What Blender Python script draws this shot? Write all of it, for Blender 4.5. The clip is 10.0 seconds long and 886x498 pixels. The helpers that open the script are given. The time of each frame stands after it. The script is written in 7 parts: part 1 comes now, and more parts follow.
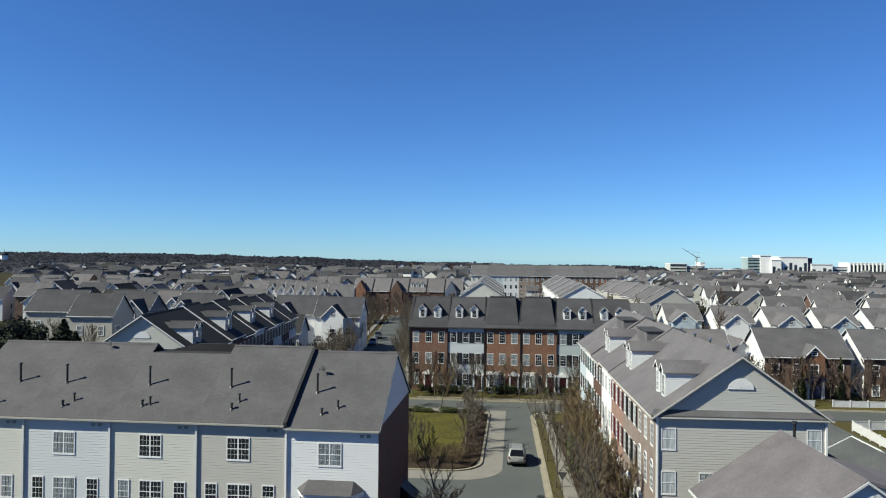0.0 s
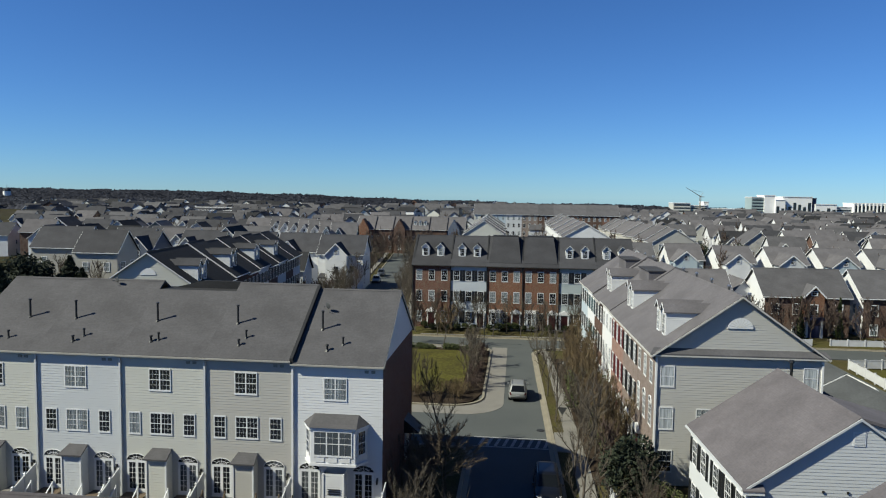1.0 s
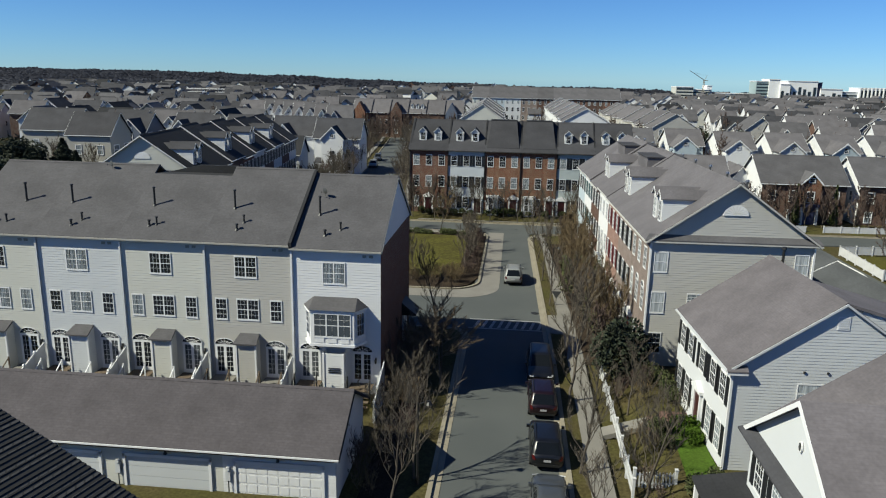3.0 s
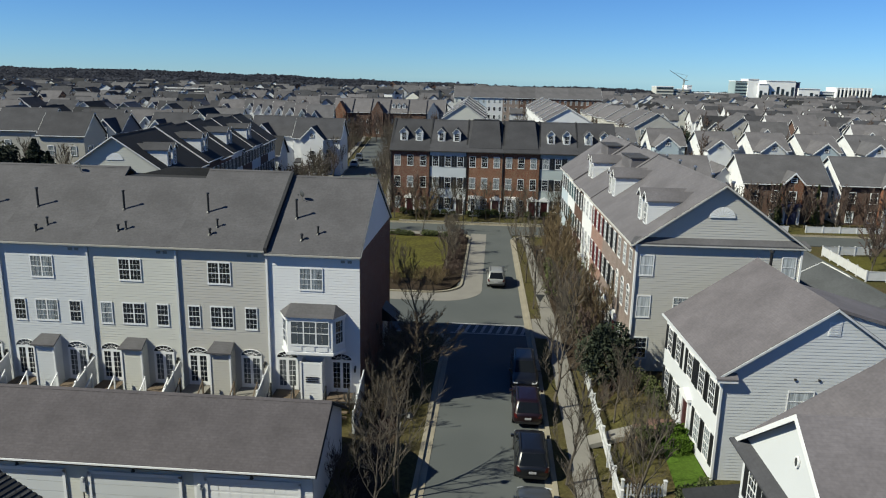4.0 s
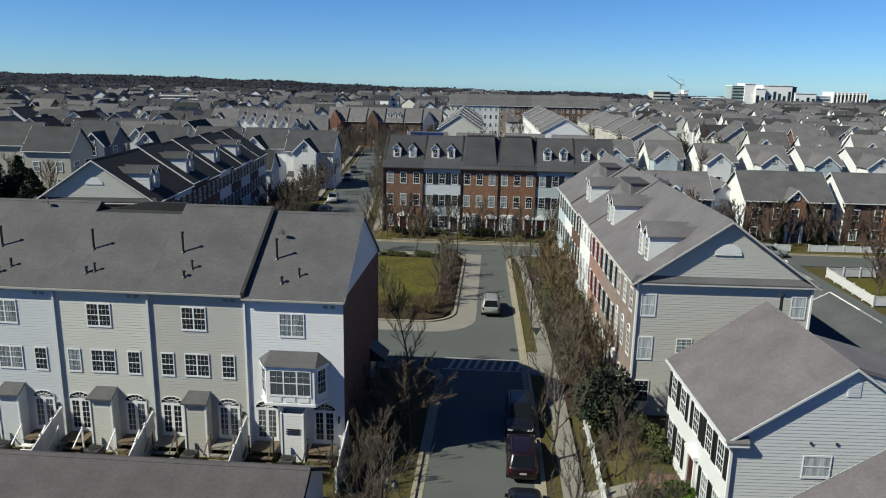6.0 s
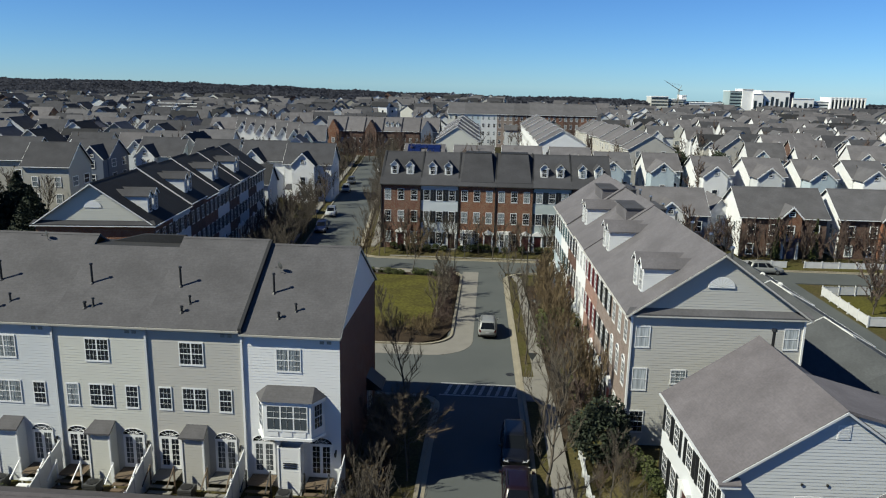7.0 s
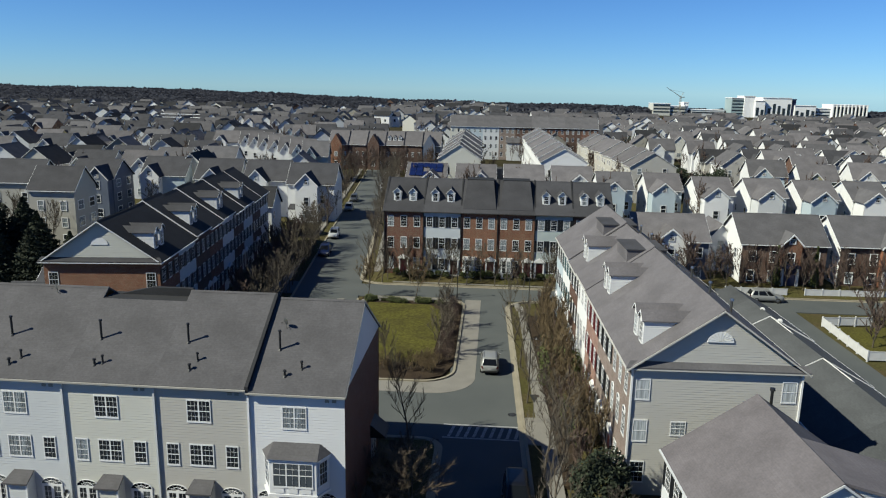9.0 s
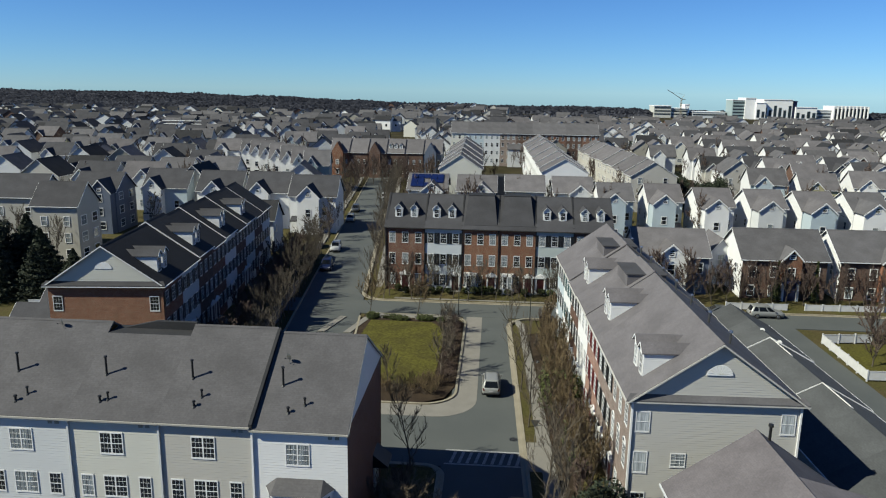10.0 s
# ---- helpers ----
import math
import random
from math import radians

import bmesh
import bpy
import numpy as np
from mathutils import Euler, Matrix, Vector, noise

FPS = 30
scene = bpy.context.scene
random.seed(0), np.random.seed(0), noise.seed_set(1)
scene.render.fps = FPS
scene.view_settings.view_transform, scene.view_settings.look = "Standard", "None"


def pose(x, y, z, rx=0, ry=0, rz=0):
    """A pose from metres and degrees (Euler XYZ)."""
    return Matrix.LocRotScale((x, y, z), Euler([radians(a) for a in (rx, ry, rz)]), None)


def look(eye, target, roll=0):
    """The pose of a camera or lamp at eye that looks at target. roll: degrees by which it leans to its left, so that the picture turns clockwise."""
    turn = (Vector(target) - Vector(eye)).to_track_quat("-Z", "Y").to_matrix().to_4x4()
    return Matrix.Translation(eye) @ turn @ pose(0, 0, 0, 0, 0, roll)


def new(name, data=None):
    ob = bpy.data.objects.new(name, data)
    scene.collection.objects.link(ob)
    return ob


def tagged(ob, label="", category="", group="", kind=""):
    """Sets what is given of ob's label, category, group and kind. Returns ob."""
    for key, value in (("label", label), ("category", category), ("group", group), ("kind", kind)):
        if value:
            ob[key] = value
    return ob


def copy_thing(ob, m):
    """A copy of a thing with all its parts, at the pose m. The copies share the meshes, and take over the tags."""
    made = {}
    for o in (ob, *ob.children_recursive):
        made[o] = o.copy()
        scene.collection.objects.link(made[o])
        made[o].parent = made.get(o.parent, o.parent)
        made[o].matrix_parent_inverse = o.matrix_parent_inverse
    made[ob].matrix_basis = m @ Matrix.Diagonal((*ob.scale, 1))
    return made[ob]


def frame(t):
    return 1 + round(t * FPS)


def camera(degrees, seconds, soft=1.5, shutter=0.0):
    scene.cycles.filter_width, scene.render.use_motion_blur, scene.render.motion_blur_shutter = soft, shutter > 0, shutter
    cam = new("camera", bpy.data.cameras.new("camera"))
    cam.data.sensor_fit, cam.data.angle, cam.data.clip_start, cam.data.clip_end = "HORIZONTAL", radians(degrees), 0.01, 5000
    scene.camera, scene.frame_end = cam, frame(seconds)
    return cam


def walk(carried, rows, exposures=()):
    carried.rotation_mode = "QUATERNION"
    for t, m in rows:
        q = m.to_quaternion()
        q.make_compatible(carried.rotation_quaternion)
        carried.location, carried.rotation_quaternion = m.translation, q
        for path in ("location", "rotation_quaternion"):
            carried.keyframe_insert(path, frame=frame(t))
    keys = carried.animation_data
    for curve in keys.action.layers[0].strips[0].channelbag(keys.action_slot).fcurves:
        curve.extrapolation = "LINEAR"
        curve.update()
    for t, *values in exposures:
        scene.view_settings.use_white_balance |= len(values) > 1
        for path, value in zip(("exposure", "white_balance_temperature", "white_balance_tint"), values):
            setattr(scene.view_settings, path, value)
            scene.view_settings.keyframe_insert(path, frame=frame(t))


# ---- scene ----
cam = camera(63.0, 10.0, soft=1.15)
PATH = [
    (0, (0.108, 0.146, 20.638), (-0.09, 2.136, 20.662), 0.5),
    (0.5, (0.024, 0.061, 20.728), (-0.174, 2.047, 20.589), 0.6),
    (1, (0.033, 0.063, 20.713), (-0.17, 2.047, 20.566), 0.8),
    (1.5, (-0.015, 0.044, 20.694), (-0.218, 2.015, 20.423), 0.9),
    (2, (0.041, -0.065, 20.715), (-0.163, 1.88, 20.297), 1.0),
    (2.2, (0.02, -0.09, 20.76), (-0.178, 1.846, 20.3), 1.1),
    (3.3, (0.033, 0.425, 20.76), (-0.136, 2.363, 20.3), 1.1),
    (3.5, (0.026, 0.682, 20.738), (-0.124, 2.623, 20.28), 1.1),
    (4, (-0.02, 1.535, 20.745), (-0.157, 3.476, 20.284), 1.2),
    (4.5, (-0.048, 2.848, 20.758), (-0.183, 4.789, 20.294), 1.2),
    (5, (-0.08, 4.269, 20.925), (-0.213, 6.212, 20.472), 1.1),
    (5.5, (0.048, 4.634, 21.531), (-0.084, 6.577, 21.078), 1.1),
    (7, (0.332, 4.742, 24.263), (0.205, 6.688, 23.822), 1.1),
    (7.5, (0.359, 4.742, 25.11), (0.232, 6.69, 24.673), 1.1),
    (8, (0.296, 4.687, 25.662), (0.167, 6.635, 25.228), 1.1),
    (8.5, (0.24, 4.701, 26.336), (0.109, 6.649, 25.905), 1.1),
    (9, (0.199, 4.715, 27.612), (0.066, 6.663, 27.182), 1.1),
    (9.5, (0.14, 4.78, 29.174), (0.005, 6.729, 28.745), 1.0),
    (10, (0.171, 4.738, 29.843), (0.034, 6.687, 29.416), 0.9),
]
walk(cam, [(t, look(eye, target, roll)) for t, eye, target, roll in PATH], exposures=[(0.0, 0.98, 7000.0, 3.0), (0.6, 0.80, 7000.0, 3.0), (2.0, 0.66, 7000.0, 3.0), (3.4, 0.77, 7000.0, 3.0), (10.0, 0.77, 7000.0, 3.0)])

# ---- light ----
SUN_EL, SUN_AZ = 41.0, 245.5
world = bpy.data.worlds.new("sky")
scene.world = world
world.use_nodes = True
wn, wl = world.node_tree.nodes, world.node_tree.links
wn.clear()
sky = wn.new("ShaderNodeTexSky")
sky.sky_type, sky.sun_disc = "NISHITA", False
sky.sun_elevation, sky.sun_rotation = radians(SUN_EL), radians(SUN_AZ)
sky.altitude, sky.air_density, sky.dust_density, sky.ozone_density = 0.0, 0.8, 0.0, 5.0
wbg, wout = wn.new("ShaderNodeBackground"), wn.new("ShaderNodeOutputWorld")
wbg.inputs["Strength"].default_value = 0.052
tone, tint = wn.new("ShaderNodeHueSaturation"), wn.new("ShaderNodeMix")
tone.inputs["Saturation"].default_value = 1.05
tint.data_type, tint.blend_type = "RGBA", "MULTIPLY"
tint.inputs[0].default_value, tint.inputs[7].default_value = 1.0, (0.565, 0.89, 1.37, 1)
wl.new(sky.outputs[0], tone.inputs["Color"])
wl.new(tone.outputs[0], tint.inputs[6])
wl.new(tint.outputs[2], wbg.inputs["Color"])
wl.new(wbg.outputs[0], wout.inputs["Surface"])
sun = new("sun", bpy.data.lights.new("sun", "SUN"))
sun.data.energy, sun.data.angle, sun.data.color = 5.0, radians(0.53), (1.0, 0.99, 0.90)
sun.matrix_world = look((-0.91 * 60, -0.414 * 60, 60 * math.tan(radians(SUN_EL))), (0, 0, 0))


# ---- materials ----
TONE = 0.43


def mat(name, col, rough=0.8, metal=0.0, spec=0.5, var=0.0, scale=3.0, fine=0.0, fscale=60.0, bump=0.0, bdist=0.02, rnd=0.0, col2=None):
    """A surface with broad stains (var at scale), grain (fine at fscale), relief and a difference from thing to thing (rnd)."""
    col = tuple(c * TONE for c in col)
    col2 = tuple(c * TONE for c in col2) if col2 else None
    m = bpy.data.materials.new(name)
    m.use_nodes = True
    n, l = m.node_tree.nodes, m.node_tree.links
    b = n["Principled BSDF"]
    b.inputs["Roughness"].default_value, b.inputs["Metallic"].default_value = rough, metal
    b.inputs["Specular IOR Level"].default_value = spec
    co = n.new("ShaderNodeTexCoord")
    c2 = col2 or tuple(c * 0.6 for c in col)
    mix = n.new("ShaderNodeMix")
    mix.data_type = "RGBA"
    mix.inputs[6].default_value, mix.inputs[7].default_value = (*col, 1), (*c2, 1)
    big = n.new("ShaderNodeTexNoise")
    big.inputs["Scale"].default_value, big.inputs["Detail"].default_value = scale, 6
    l.new(co.outputs["Object"], big.inputs["Vector"])
    mul = n.new("ShaderNodeMapRange")
    mul.inputs["From Min"].default_value, mul.inputs["From Max"].default_value = 0.35, 0.7
    mul.inputs["To Max"].default_value = var
    l.new(big.outputs[0], mul.inputs["Value"])
    l.new(mul.outputs[0], mix.inputs[0])
    grain = n.new("ShaderNodeTexNoise")
    grain.inputs["Scale"].default_value, grain.inputs["Detail"].default_value = fscale, 4
    l.new(co.outputs["Object"], grain.inputs["Vector"])
    hsv = n.new("ShaderNodeHueSaturation")
    val = n.new("ShaderNodeMapRange")
    val.inputs["From Min"].default_value, val.inputs["From Max"].default_value = 0.3, 0.7
    val.inputs["To Min"].default_value, val.inputs["To Max"].default_value = 1 - fine, 1 + fine
    l.new(grain.outputs[0], val.inputs["Value"])
    last = val.outputs[0]
    if rnd:
        info, add = n.new("ShaderNodeObjectInfo"), n.new("ShaderNodeMath")
        rr = n.new("ShaderNodeMapRange")
        rr.inputs["To Min"].default_value, rr.inputs["To Max"].default_value = 1 - rnd, 1 + rnd
        add.operation = "MULTIPLY"
        l.new(info.outputs["Random"], rr.inputs["Value"])
        l.new(rr.outputs[0], add.inputs[0])
        l.new(last, add.inputs[1])
        last = add.outputs[0]
    l.new(last, hsv.inputs["Value"])
    l.new(mix.outputs[2], hsv.inputs["Color"])
    l.new(hsv.outputs[0], b.inputs["Base Color"])
    if bump:
        bp = n.new("ShaderNodeBump")
        bp.inputs["Strength"].default_value, bp.inputs["Distance"].default_value = bump, bdist
        l.new(grain.outputs[0], bp.inputs["Height"])
        l.new(bp.outputs[0], b.inputs["Normal"])
    m["mixer"] = mix.name
    return m


def courses(m, w, h, mortar, joint, bump, a, b2, along_z=1.0, soft=0.1):
    """Lay rows of bricks or shingles (w by h) into the colour of a material made by mat()."""
    n, l = m.node_tree.nodes, m.node_tree.links
    bs = n["Principled BSDF"]
    co, sep, add, mulz, com = (n.new(k) for k in ("ShaderNodeTexCoord", "ShaderNodeSeparateXYZ", "ShaderNodeMath", "ShaderNodeMath", "ShaderNodeCombineXYZ"))
    mulz.operation, mulz.inputs[1].default_value = "MULTIPLY", along_z
    l.new(co.outputs["Object"], sep.inputs[0])
    l.new(sep.outputs[0], add.inputs[0])
    l.new(sep.outputs[1], add.inputs[1])
    l.new(sep.outputs[2], mulz.inputs[0])
    l.new(add.outputs[0], com.inputs[0])
    l.new(mulz.outputs[0], com.inputs[1])
    br = n.new("ShaderNodeTexBrick")
    br.inputs["Scale"].default_value = 1.0
    br.inputs["Brick Width"].default_value, br.inputs["Row Height"].default_value = w, h
    br.inputs["Mortar Size"].default_value, br.inputs["Mortar Smooth"].default_value = mortar, soft
    a, b2, joint = (tuple(c * TONE for c in q) for q in (a, b2, joint))
    br.inputs["Color1"].default_value, br.inputs["Color2"].default_value = (*a, 1), (*b2, 1)
    br.inputs["Mortar"].default_value = (*joint, 1)
    l.new(com.outputs[0], br.inputs["Vector"])
    mix = n[m["mixer"]]
    l.new(br.outputs["Color"], mix.inputs[6])
    if bump:
        bp = n.new("ShaderNodeBump")
        bp.invert = True
        bp.inputs["Strength"].default_value, bp.inputs["Distance"].default_value = bump, 0.01
        l.new(br.outputs["Fac"], bp.inputs["Height"])
        l.new(bp.outputs[0], bs.inputs["Normal"])
    return m


def shingle(name, c, rnd=0.14):
    c = (c[0] * 0.985, c[1] * 0.985, c[2] * 1.05)
    m = mat(name, c, 0.92, var=0.75, scale=0.5, fine=0.1, fscale=7.0, spec=0.2, rnd=rnd, col2=tuple(v * 0.66 for v in c))
    return courses(m, 0.34, 0.075, 0.006, tuple(v * 0.9 for v in c), 0.12, tuple(v * 1.05 for v in c), tuple(v * 0.95 for v in c), 1.0)


def bricks(name, a, b2, joint):
    m = mat(name, a, 0.9, var=0.35, scale=1.2, fine=0.12, fscale=30.0, spec=0.2, rnd=0.06)
    a, b2, joint = (tuple(c * 1.4 for c in q) for q in (a, b2, joint))
    return courses(m, 0.215, 0.075, 0.008, joint, 0.6, a, b2)


def siding(name, c):
    return mat(name, c, 0.55, var=0.22, scale=0.6, fine=0.03, fscale=25.0, spec=0.35, rnd=0.03, col2=tuple(v * 0.86 for v in c))


WHITE = siding("siding_white", (1.18, 1.19, 1.21))
COOL = siding("siding_cool", (0.94, 0.97, 1.0))
CREAM = siding("siding_cream", (0.94, 0.935, 0.86))
BEIGE = siding("siding_beige", (0.77, 0.745, 0.69))
PUTTY = siding("siding_putty", (0.60, 0.58, 0.53))
TAN = siding("siding_tan", (0.46, 0.44, 0.38))
STONE = siding("siding_stone", (0.84, 0.82, 0.77))
PALEBLUE = siding("siding_pale_blue", (0.70, 0.83, 0.92))
TEAL = siding("siding_teal", (0.52, 0.66, 0.68))
ICE = siding("siding_ice_blue", (0.88, 0.95, 1.02))
SAGE = siding("siding_sage", (0.68, 0.77, 0.77))
SLATE = siding("siding_slate", (0.17, 0.21, 0.30))
NAVY = siding("siding_navy", (0.05, 0.06, 0.15))
YELLOW = siding("siding_yellow", (0.62, 0.58, 0.36))
TRIM = mat("white_paint", (1.28, 1.29, 1.31), 0.45, var=0.12, scale=2.0, fine=0.03)
VINYL = mat("fence_vinyl", (1.05, 1.06, 1.08), 0.4, var=0.25, scale=1.2, fine=0.04, col2=(0.55, 0.56, 0.54))
RED = bricks("brick_red", (0.25, 0.098, 0.062), (0.18, 0.072, 0.05), (0.30, 0.25, 0.21))
ORANGE = bricks("brick_orange", (0.29, 0.108, 0.062), (0.22, 0.082, 0.05), (0.34, 0.27, 0.2))
BROWN = bricks("brick_brown", (0.17, 0.085, 0.06), (0.12, 0.065, 0.05), (0.2, 0.17, 0.15))
PINK = bricks("brick_pink", (0.42, 0.25, 0.20), (0.34, 0.19, 0.155), (0.42, 0.36, 0.32))
TANBRICK = bricks("brick_tan", (0.31, 0.238, 0.212), (0.25, 0.19, 0.172), (0.4, 0.36, 0.32))
STEEP = shingle("shingle_lined", (0.240, 0.226, 0.228), 0.03)
NEARGREY = shingle("shingle_mid_grey", (0.168, 0.163, 0.163), 0.02)
GREY = shingle("shingle_grey", (0.188, 0.183, 0.183))
WARM = shingle("shingle_warm_grey", (0.232, 0.220, 0.218))
MAUVE = shingle("shingle_taupe", (0.265, 0.243, 0.246))
TAUPE = shingle("shingle_dark_taupe", (0.150, 0.136, 0.138), 0.02)
DARK = shingle("shingle_charcoal", (0.050, 0.051, 0.053))
LINED = courses(mat("shingle_black_lined", (0.07, 0.07, 0.075), 0.8, var=0.3, scale=1.0, fine=0.2, fscale=14.0, spec=0.4), 0.32, 0.085, 0.03, (0.012, 0.012, 0.013), 0.6, (0.085, 0.085, 0.09), (0.06, 0.06, 0.064), 1.0)
PEWTER = shingle("shingle_pewter", (0.132, 0.140, 0.140))
COAL = shingle("shingle_slate", (0.100, 0.100, 0.105))
METALROOF = mat("roof_metal", (0.13, 0.135, 0.14), 0.5, 0.3, var=0.3, scale=1.0, fine=0.05)
BRONZE = mat("gutter_bronze", (0.06, 0.055, 0.05), 0.5, fine=0.05)
SHUTTER = mat("shutter_black", (0.012, 0.014, 0.018), 0.5, fine=0.05)
SHUTTER_R = mat("shutter_red", (0.16, 0.015, 0.02), 0.5, fine=0.05)
SHUTTER_T = mat("shutter_teal", (0.03, 0.12, 0.14), 0.5, fine=0.05)
BLACK = mat("black_iron", (0.015, 0.015, 0.016), 0.5, fine=0.05)
DOORC = mat("door_dark_red", (0.07, 0.012, 0.014), 0.4, fine=0.05)
ASPHALT = mat("asphalt", (0.125, 0.138, 0.138), 0.9, var=0.6, scale=0.22, fine=0.10, fscale=18.0, bump=0.3, bdist=0.01, spec=0.25, col2=(0.165, 0.178, 0.175))
ASPHALT2 = mat("asphalt_dark", (0.05, 0.052, 0.055), 0.9, var=0.5, scale=0.3, fine=0.10, fscale=18.0, spec=0.25, col2=(0.07, 0.07, 0.07))
CONCRETE = mat("concrete", (0.34, 0.32, 0.285), 0.9, var=0.5, scale=0.8, fine=0.08, fscale=25.0, col2=(0.24, 0.225, 0.2))
KERB = mat("kerb_concrete", (0.46, 0.41, 0.31), 0.9, var=0.6, scale=0.7, fine=0.08, fscale=20.0, col2=(0.30, 0.26, 0.19))
PAVER = mat("brick_paver", (0.25, 0.13, 0.10), 0.9, var=0.4, scale=2.0, fine=0.15, fscale=15.0)
PAINT = mat("road_paint", (0.55, 0.56, 0.56), 0.7, var=0.7, scale=2.5, fine=0.1, col2=(0.2, 0.21, 0.21))
GRASS = mat("grass", (0.105, 0.098, 0.032), 0.95, var=0.9, scale=0.25, fine=0.35, fscale=6.0, bump=0.6, bdist=0.05, spec=0.1, col2=(0.13, 0.10, 0.05))
LAWN = mat("lawn_green", (0.145, 0.136, 0.030), 0.95, var=0.8, scale=0.35, fine=0.4, fscale=4.0, bump=0.5, bdist=0.04, spec=0.1, col2=(0.085, 0.075, 0.025))
BRIGHT = mat("lawn_bright", (0.11, 0.205, 0.025), 0.95, var=0.5, scale=0.5, fine=0.25, fscale=8.0, bump=0.5, bdist=0.04, spec=0.1, col2=(0.08, 0.12, 0.02))
MULCH = mat("mulch", (0.056, 0.040, 0.029), 1.0, var=0.8, scale=0.8, fine=0.4, fscale=9.0, bump=0.8, bdist=0.05, spec=0.1, col2=(0.095, 0.068, 0.045))
FAR = mat("far_ground", (0.055, 0.050, 0.020), 1.0, var=0.9, scale=0.012, fine=0.35, fscale=0.09, spec=0.05, col2=(0.09, 0.075, 0.05))
WOOD = mat("deck_wood", (0.20, 0.14, 0.09), 0.85, var=0.5, scale=2.0, fine=0.2, fscale=20.0)
BARK = mat("bark", (0.145, 0.118, 0.092), 0.95, var=0.6, scale=4.0, fine=0.25, fscale=30.0, bump=0.6, bdist=0.02, rnd=0.2)
TWIG = mat("twig", (0.165, 0.135, 0.102), 0.95, var=0.4, scale=1.0, fine=0.2, fscale=8.0, rnd=0.25)
RUST = mat("twig_russet", (0.15, 0.10, 0.082), 0.95, var=0.5, scale=1.0, fine=0.2, fscale=8.0, rnd=0.25)
WITHER = mat("twig_withered", (0.23, 0.17, 0.115), 0.95, var=0.5, scale=1.0, fine=0.25, fscale=8.0)
STRAW = mat("twig_straw", (0.265, 0.188, 0.10), 0.95, var=0.5, scale=1.0, fine=0.2, fscale=8.0, rnd=0.2)
EVER = mat("needles", (0.034, 0.052, 0.022), 0.9, var=0.6, scale=1.5, fine=0.4, fscale=9.0, rnd=0.2)
OLIVE = mat("shrub_olive", (0.11, 0.135, 0.035), 0.9, var=0.6, scale=1.5, fine=0.4, fscale=9.0, rnd=0.2)
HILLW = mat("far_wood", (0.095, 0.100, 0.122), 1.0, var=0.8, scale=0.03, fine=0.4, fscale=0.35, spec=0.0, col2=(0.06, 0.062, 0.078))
TYRE = mat("tyre", (0.012, 0.012, 0.012), 0.85, fine=0.1)
CHROME = mat("alloy", (0.55, 0.56, 0.58), 0.3, 0.9, fine=0.04)
LAMPW = mat("car_lamp", (0.7, 0.72, 0.74), 0.15, fine=0.02)
LAMPR = mat("car_tail_lamp", (0.10, 0.008, 0.008), 0.2, fine=0.02)
PLATE = mat("plate", (0.6, 0.6, 0.62), 0.5, fine=0.02)
OFFICE = mat("office_white", (1.5, 1.5, 1.5), 0.6, var=0.2, scale=0.1, fine=0.03, fscale=1.0)
OFFICE_D = mat("office_glass", (0.05, 0.07, 0.09), 0.15, var=0.4, scale=0.1, fine=0.1, fscale=1.0)
SOLAR = mat("solar_blue", (0.012, 0.025, 0.12), 0.25, var=0.3, scale=0.8, fine=0.1, fscale=2.0)
CRANE = mat("crane_steel", (0.28, 0.26, 0.22), 0.6, 0.3, fine=0.05)


def paint(name, c):
    m = mat(name, c, 0.32, 0.1, var=0.1, scale=2.0, fine=0.03)
    m.node_tree.nodes["Principled BSDF"].inputs["Coat Weight"].default_value = 0.1
    return m


def glass(name, dark, pale, share):
    """Window glass before a dark room; some rooms have pale curtains drawn."""
    m = bpy.data.materials.new(name)
    m.use_nodes = True
    n, l = m.node_tree.nodes, m.node_tree.links
    b = n["Principled BSDF"]
    b.inputs["Roughness"].default_value, b.inputs["Specular IOR Level"].default_value = 0.06, 0.7
    co, info, wave = n.new("ShaderNodeTexCoord"), n.new("ShaderNodeObjectInfo"), n.new("ShaderNodeTexNoise")
    wave.inputs["Scale"].default_value = 5.0
    mp = n.new("ShaderNodeMapping")
    mp.inputs["Scale"].default_value = (2.2, 1.0, 0.12)
    l.new(co.outputs["Object"], mp.inputs[0])
    l.new(mp.outputs[0], wave.inputs["Vector"])
    lt = n.new("ShaderNodeMath")
    lt.operation, lt.inputs[1].default_value = "LESS_THAN", share
    l.new(info.outputs["Random"], lt.inputs[0])
    fold = n.new("ShaderNodeMapRange")
    fold.inputs["From Min"].default_value, fold.inputs["From Max"].default_value = 0.35, 0.65
    fold.inputs["To Min"].default_value = 0.25
    l.new(wave.outputs[0], fold.inputs["Value"])
    mu = n.new("ShaderNodeMath")
    mu.operation = "MULTIPLY"
    l.new(lt.outputs[0], mu.inputs[0])
    l.new(fold.outputs[0], mu.inputs[1])
    mix = n.new("ShaderNodeMix")
    mix.data_type = "RGBA"
    mix.inputs[6].default_value, mix.inputs[7].default_value = (*dark, 1), (*pale, 1)
    l.new(mu.outputs[0], mix.inputs[0])
    l.new(mix.outputs[2], b.inputs["Base Color"])
    return m


